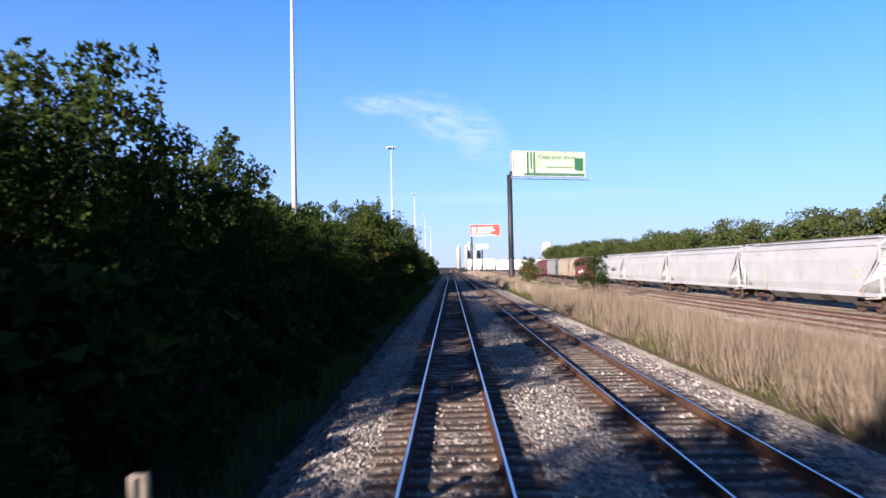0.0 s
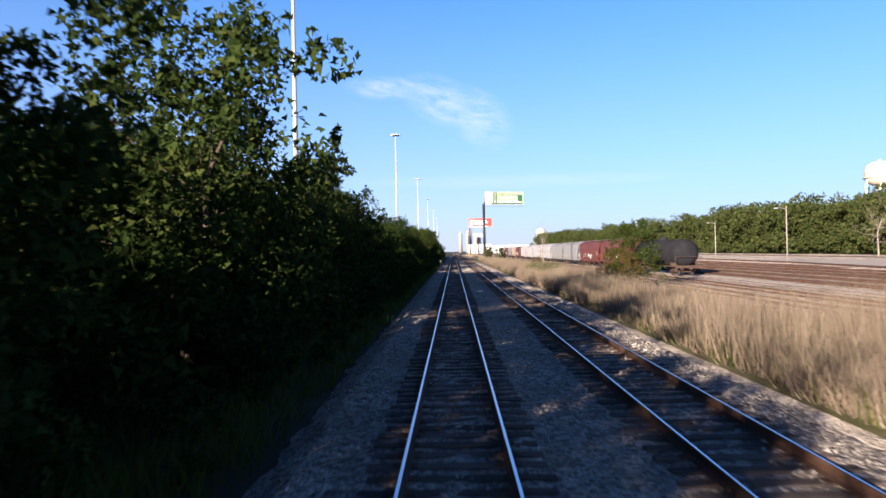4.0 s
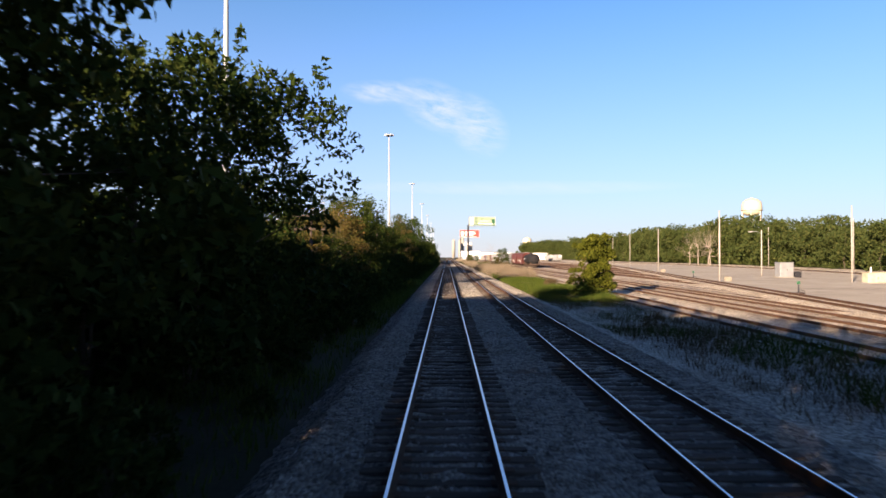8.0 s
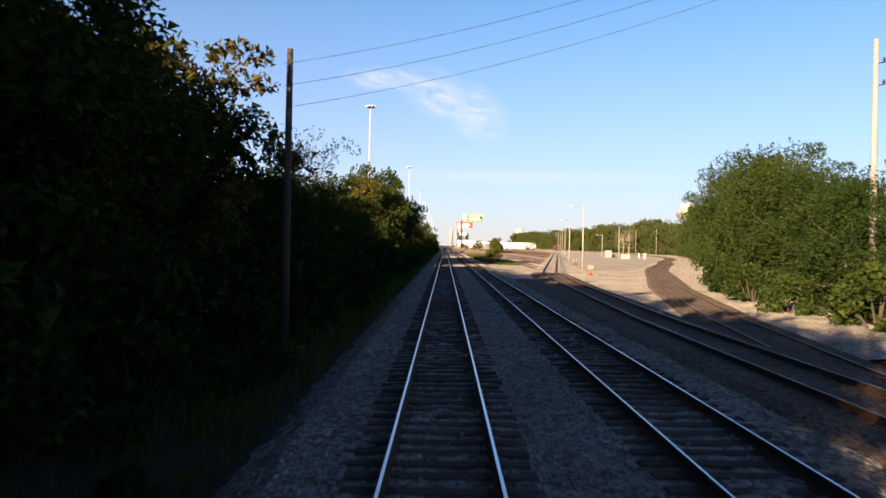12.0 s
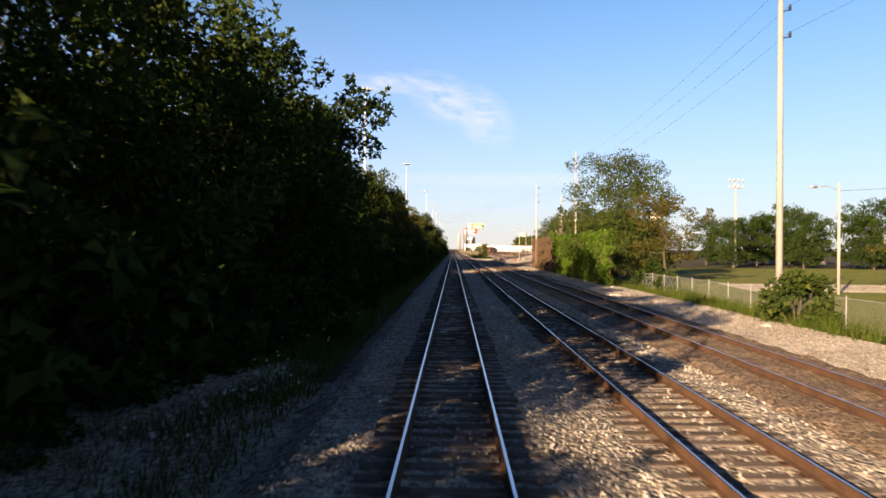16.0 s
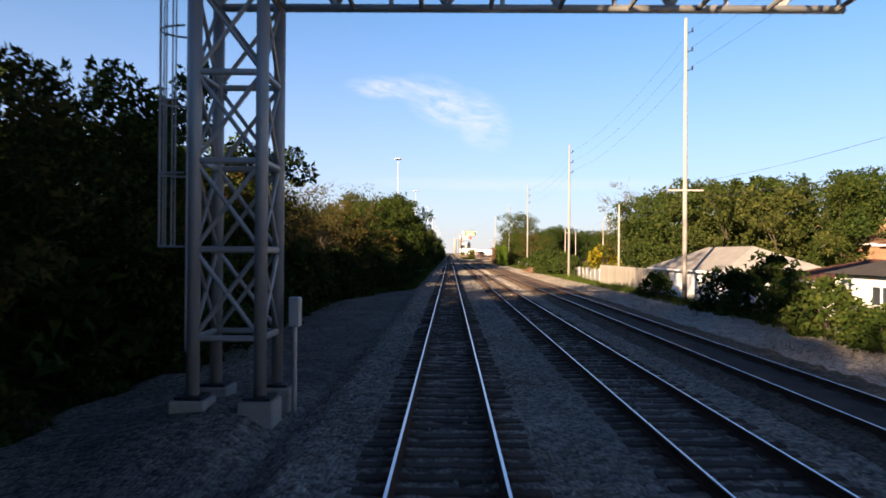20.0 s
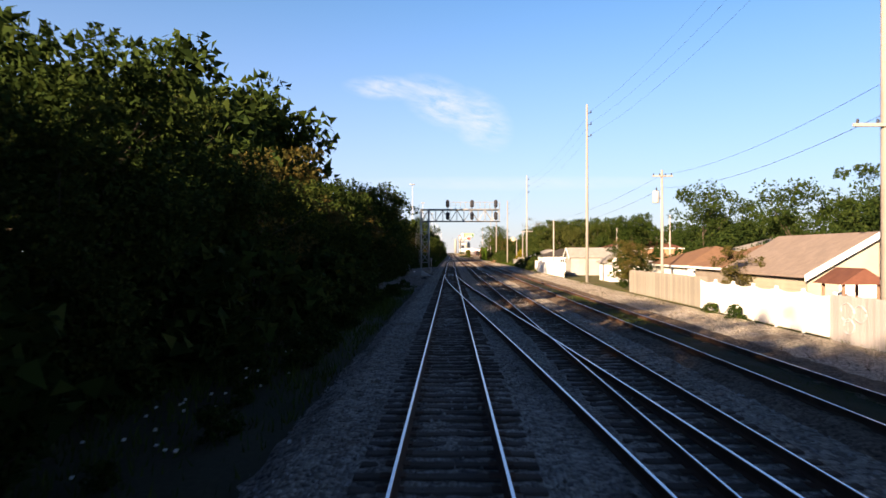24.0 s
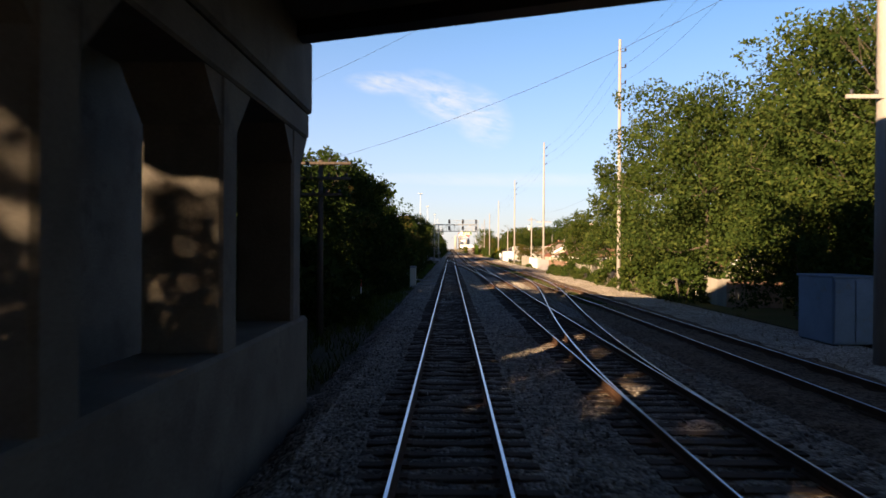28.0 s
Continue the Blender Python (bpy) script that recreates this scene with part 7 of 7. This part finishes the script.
house(21.4, -507, 7.0, 15.0, 2.3, 1.7, VINYL, SHINGLE["grey"], "white garage with a pale low roof behind bushes", "hip", door=("s", -2.0, 1.0, 2.0))
house(22.8, -522, 7.0, 8.0, 2.1, 1.1, VINYL, SHINGLE["red"], "white garage with a dark red roof", "hip", windows=(("w", 1.0, 1.2, 0.7, 1.2),), door=("s", -1.5, 1.0, 2.0))
house(20.2, -533.2, 8.3, 7.0, 2.7, 1.3, VINYL, SHINGLE["dark"], "white garage with a dark hipped roof behind the vinyl fence", "hip", windows=(("s", -0.9, 0.8, 0.75, 1.5), ("s", 0.2, 1.3, 0.8, 1.45), ("s", 1.3, 0.8, 0.75, 1.5), ("w", 0.5, 1.2, 0.75, 1.5)), door=("s", 3.0, 0.9, 2.0), trim=False)
house(21.5, -552.5, 8.0, 4.3, 2.8, 1.15, WALL_GREY, SHINGLE["grey"], "white clapboard garage with a grey gabled roof", "gable_x")
house(39.5, -513, 14, 11, 4.3, 2.2, WALL_BRICK, SHINGLE["red"], "orange brick house with a red hipped roof", "hip", "house", windows=(("w", 3, 1.4, 1.2, 1.1), ("s", -2, 1.4, 1.2, 1.1)))
house(40.5, -501, 9, 9, 4.5, 1.9, WALL_BRICK, SHINGLE["brown"], "brick house with an orange-brown hipped roof", "hip", "house", chimney=(-2, 2, 6.6), windows=(("w", 0, 1.4, 1.2, 1.1),))
house(58.5, -456.5, 8, 9, 6.2, 1.6, GREY_PAINT, SHINGLE["grey"], "two-storey grey house with a brick chimney", "gable_x", "house", chimney=(-2.5, -1.0, 8.4), windows=(("w", 0, 2.2, 1.4, 3.9), ("s", 0, 1.6, 1.3, 3.9), ("s", 0, 1.6, 1.3, 1.0)))
house(20.5, -573, 5.0, 5.0, 2.3, 1.3, VINYL, SHINGLE["grey"], "small white shed behind the gravel strip", "gable_y", name="garden_shed", door=("s", 0, 0.9, 1.9))
house(22.0, -594.5, 7.5, 9, 2.4, 1.5, VINYL, SHINGLE["brown"], "white garage with an orange-brown hipped roof", "hip")
house(21.5, -604.5, 6.5, 8, 2.4, 1.5, WALL_TAN, SHINGLE["brown"], "tan garage with a brown hipped roof", "hip")
house(20.6, -613, 6.6, 9.0, 2.35, 1.9, WALL_CREAM, SHINGLE["pink"], "beige garage with a pinkish gabled roof and white trim", "gable_y", door=("s", -0.6, 2.4, 2.0))
house(20.4, -629.5, 6.6, 11.0, 2.35, 1.35, WALL_CREAM, SHINGLE["red"], "cream garage with a reddish-brown hipped roof", "hip", door=("s", 1.5, 0.9, 2.0))
house(21.2, -644, 7.0, 9.0, 2.3, 1.3, WALL_TAN, SHINGLE["brown"], "tan garage with a brown hipped roof behind the fence", "hip")
house(27.5, -650, 9.0, 13.0, 3.2, 1.6, WALL_PINK, SHINGLE["pink"], "long pale brick bungalow with a brown-grey roof", "hip", "house", windows=(("w", 2.5, 1.3, 1.1, 1.3), ("w", -2.5, 1.3, 1.1, 1.3), ("s", 0, 1.6, 1.2, 1.2)), chimney=(1.5, 1.0, 5.6))
house(33, -607, 9.5, 13, 3.3, 1.7, WALL_BRICK, SHINGLE["dark"], "brick bungalow with a dark roof behind the garages", "hip", "house")
house(32, -627, 9.0, 12, 3.3, 1.7, WALL_PINK, SHINGLE["pink"], "pale brick bungalow with a grey-brown roof", "hip", "house", windows=(("w", 0, 1.5, 1.1, 1.3), ("s", 0, 1.6, 1.2, 1.2)))
house(33, -585, 9.0, 12, 3.3, 1.7, WALL_BRICK, SHINGLE["grey"], "brick bungalow with a grey roof", "hip", "house")
house(21.8, -684, 5.0, 5.0, 2.4, 1.2, WALL_TAN, SHINGLE["brown"], "small tan shed under the trees", "gable_y", name="garden_shed")
for x, y, w, l, roof, wall in ((96, -322, 14, 12, "pink", WALL_PINK), (112, -348, 13, 13, "brown", WALL_BRICK), (84, -292, 12, 12, "grey", WALL_GREY), (104, -380, 14, 12, "grey", WALL_PINK)):
    house(x, y, w, l, 3.6, 2.2, wall, SHINGLE[roof], "small house far across the park among trees", "hip", "house", windows=(("s", -2, 1.6, 1.3, 1.1), ("s", 2.5, 1.6, 1.3, 1.1)))
root = thing("playhouse", "small wooden playhouse with a red roof behind the fence", "playhouse", at(16.4, -622.3, DOWN + 0.15))
for a in (-0.7, 0.7):
    for b in (-0.7, 0.7):
        part("post", Geo().box((a, b, 1.1), (0.1, 0.1, 2.2), chamfer=0.01), BROWN_BOARD, root)
part("platform", Geo().box((0, 0, 1.1), (1.6, 1.6, 0.08)), BROWN_BOARD, root)
part("railing", Geo().box((-0.74, 0, 1.5), (0.05, 1.5, 0.12)).box((0, -0.74, 1.5), (1.5, 0.05, 0.12)).box((-0.74, 0, 1.3), (0.05, 1.5, 0.08)), BROWN_BOARD, root)
part("roof", Geo().prism([(-1.0, 2.1), (1.0, 2.1), (0, 2.75)], -1.0, 1.0), SHINGLE["red"], root)
root = thing("floodlight_rack", "tall pole with two rows of sports floodlights", "floodlight", at(56.2, -326, DOWN))
part("pole", Geo().tube((0, 0, 0), (0, 0, 17.5), 0.25, 0.14, 10), WOODPOLE, root)
for z in (15.9, 17.2):
    arm = part("crossbar", Geo().box((0, 0, z), (3.2, 0.12, 0.14)), GALV, root)
    for k in range(4):
        part("lamp", Geo().lathe([(0.1, -0.2), (0.28, 0.2), (0.24, 0.24)], 9, ((k - 1.5) * 0.9, -0.3, z + 0.25)), STEEL_WHITE, arm)
BLUE_PAINT = mat("blue_grey_steel", (0.15, 0.22, 0.28), (0.11, 0.17, 0.22), 0.9, 0.6, 0.1, bump=0.1, fine=0.2, spots=((0.16, 0.13, 0.10), 1.0, 0.15))
root = thing("site_container", "blue-grey steel site box beside the gravel strip", "container", at(13.75, -708.5, DOWN + 0.28))
part("shell", Geo().box((0, 0, 1.2), (1.5, 2.2, 2.3), chamfer=0.04), BLUE_PAINT, root)
part("roof_panel", Geo().box((0, 0, 2.37), (1.6, 2.3, 0.08), chamfer=0.02), BLUE_PAINT, root)
for s in (-0.5, 0.5):
    part("door", Geo().box((s * 0.72, -1.12, 1.2), (0.68, 0.04, 2.1), chamfer=0.01), BLUE_PAINT, root)
part("skid", Geo().box((-0.6, 0, 0.04), (0.15, 2.1, 0.1)).box((0.6, 0, 0.04), (0.15, 2.3, 0.1)), DARK_STEEL, root)

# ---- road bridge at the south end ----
# the bridge's darker concrete, about half as bright as the parapet's
DARK_CONC = mat("dark_concrete", (0.15, 0.135, 0.112), (0.10, 0.09, 0.076), 0.7, 0.9, bump=0.35, bump_scale=20, fine=0.25, spots=((0.09, 0.08, 0.07), 0.8, 0.35))
SKEW = 0.36
FRONT = -718.2


def bridge_y(x):
    return FRONT - SKEW * (x + 3.5)


root = thing("road_bridge", "concrete road bridge across the tracks on column piers", "bridge")
x0, x1, depth = -9.9, 24.0, 46.0
g = Geo()
g.v = [(x, bridge_y(x) - d, z) for z in (7.25, 8.6) for x, d in ((x0, 0), (x1, 0), (x1, depth), (x0, depth))]
g.f = [(3, 2, 1, 0), (4, 5, 6, 7), (0, 1, 5, 4), (1, 2, 6, 5), (2, 3, 7, 6), (3, 0, 4, 7)]
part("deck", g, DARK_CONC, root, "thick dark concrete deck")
for k in range(15):
    d0 = 0.6 + k * 3.1
    g = Geo()
    g.v = [(x, bridge_y(x) - d, z) for z in (6.95, 7.3) for x, d in ((x0, d0), (x1, d0), (x1, d0 + 0.5), (x0, d0 + 0.5))]
    g.f = [(3, 2, 1, 0), (0, 1, 5, 4), (1, 2, 6, 5), (2, 3, 7, 6), (3, 0, 4, 7)]
    part("girder", g, DARK_STEEL, root)
g = Geo()
g.v = [(x, bridge_y(x) - d, z) for z in (8.55, 9.5) for x, d in ((x0, 0.02), (x1, 0.02), (x1, 0.32), (x0, 0.32))]
g.f = [(3, 2, 1, 0), (4, 5, 6, 7), (0, 1, 5, 4), (1, 2, 6, 5), (2, 3, 7, 6), (3, 0, 4, 7)]
part("parapet", g, CONCRETE, root)


def pier(x, y_end, count, pitch):
    """A row of blade columns on a crash wall under a deep cap, with haunched heads."""
    middle, long = y_end - count * pitch / 2, count * pitch
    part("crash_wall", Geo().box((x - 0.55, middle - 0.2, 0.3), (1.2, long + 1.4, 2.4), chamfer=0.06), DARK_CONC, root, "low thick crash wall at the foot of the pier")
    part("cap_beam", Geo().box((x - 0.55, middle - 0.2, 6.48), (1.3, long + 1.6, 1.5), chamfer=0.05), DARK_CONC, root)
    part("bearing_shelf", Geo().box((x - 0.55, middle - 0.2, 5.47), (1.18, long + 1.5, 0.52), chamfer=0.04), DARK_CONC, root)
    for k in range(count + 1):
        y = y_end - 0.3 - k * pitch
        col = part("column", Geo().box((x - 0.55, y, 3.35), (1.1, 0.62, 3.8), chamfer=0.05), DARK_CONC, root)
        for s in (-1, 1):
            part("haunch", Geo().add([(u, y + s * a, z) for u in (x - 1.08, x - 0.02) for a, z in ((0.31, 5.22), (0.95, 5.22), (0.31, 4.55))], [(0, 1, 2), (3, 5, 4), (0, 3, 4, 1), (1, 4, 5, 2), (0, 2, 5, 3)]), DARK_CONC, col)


pier(-3.05, -718.7, 10, 3.9)
pier(16.8, -725.5, 10, 3.9)
part("abutment", Geo().box((21.5, bridge_y(21) - 22, 3.2), (1.2, 46, 7.9), chamfer=0.06), CONCRETE, root, "concrete abutment wall beyond the third track")
# added wall: makes the pier's opening dark and keeps low sun off the tracks
part("abutment", Geo().box((-7.3, -718.7, 3.1), (0.9, 14.6, 8.1), chamfer=0.06), DARK_CONC, root, "dark wall added behind the pier to close the opening and block the sun")
part("wing_wall", Geo().box((-17.0, -711.8, 3.6), (18.5, 0.8, 9.2), chamfer=0.05), DARK_CONC, root, "dark concrete wing wall holding the bank")
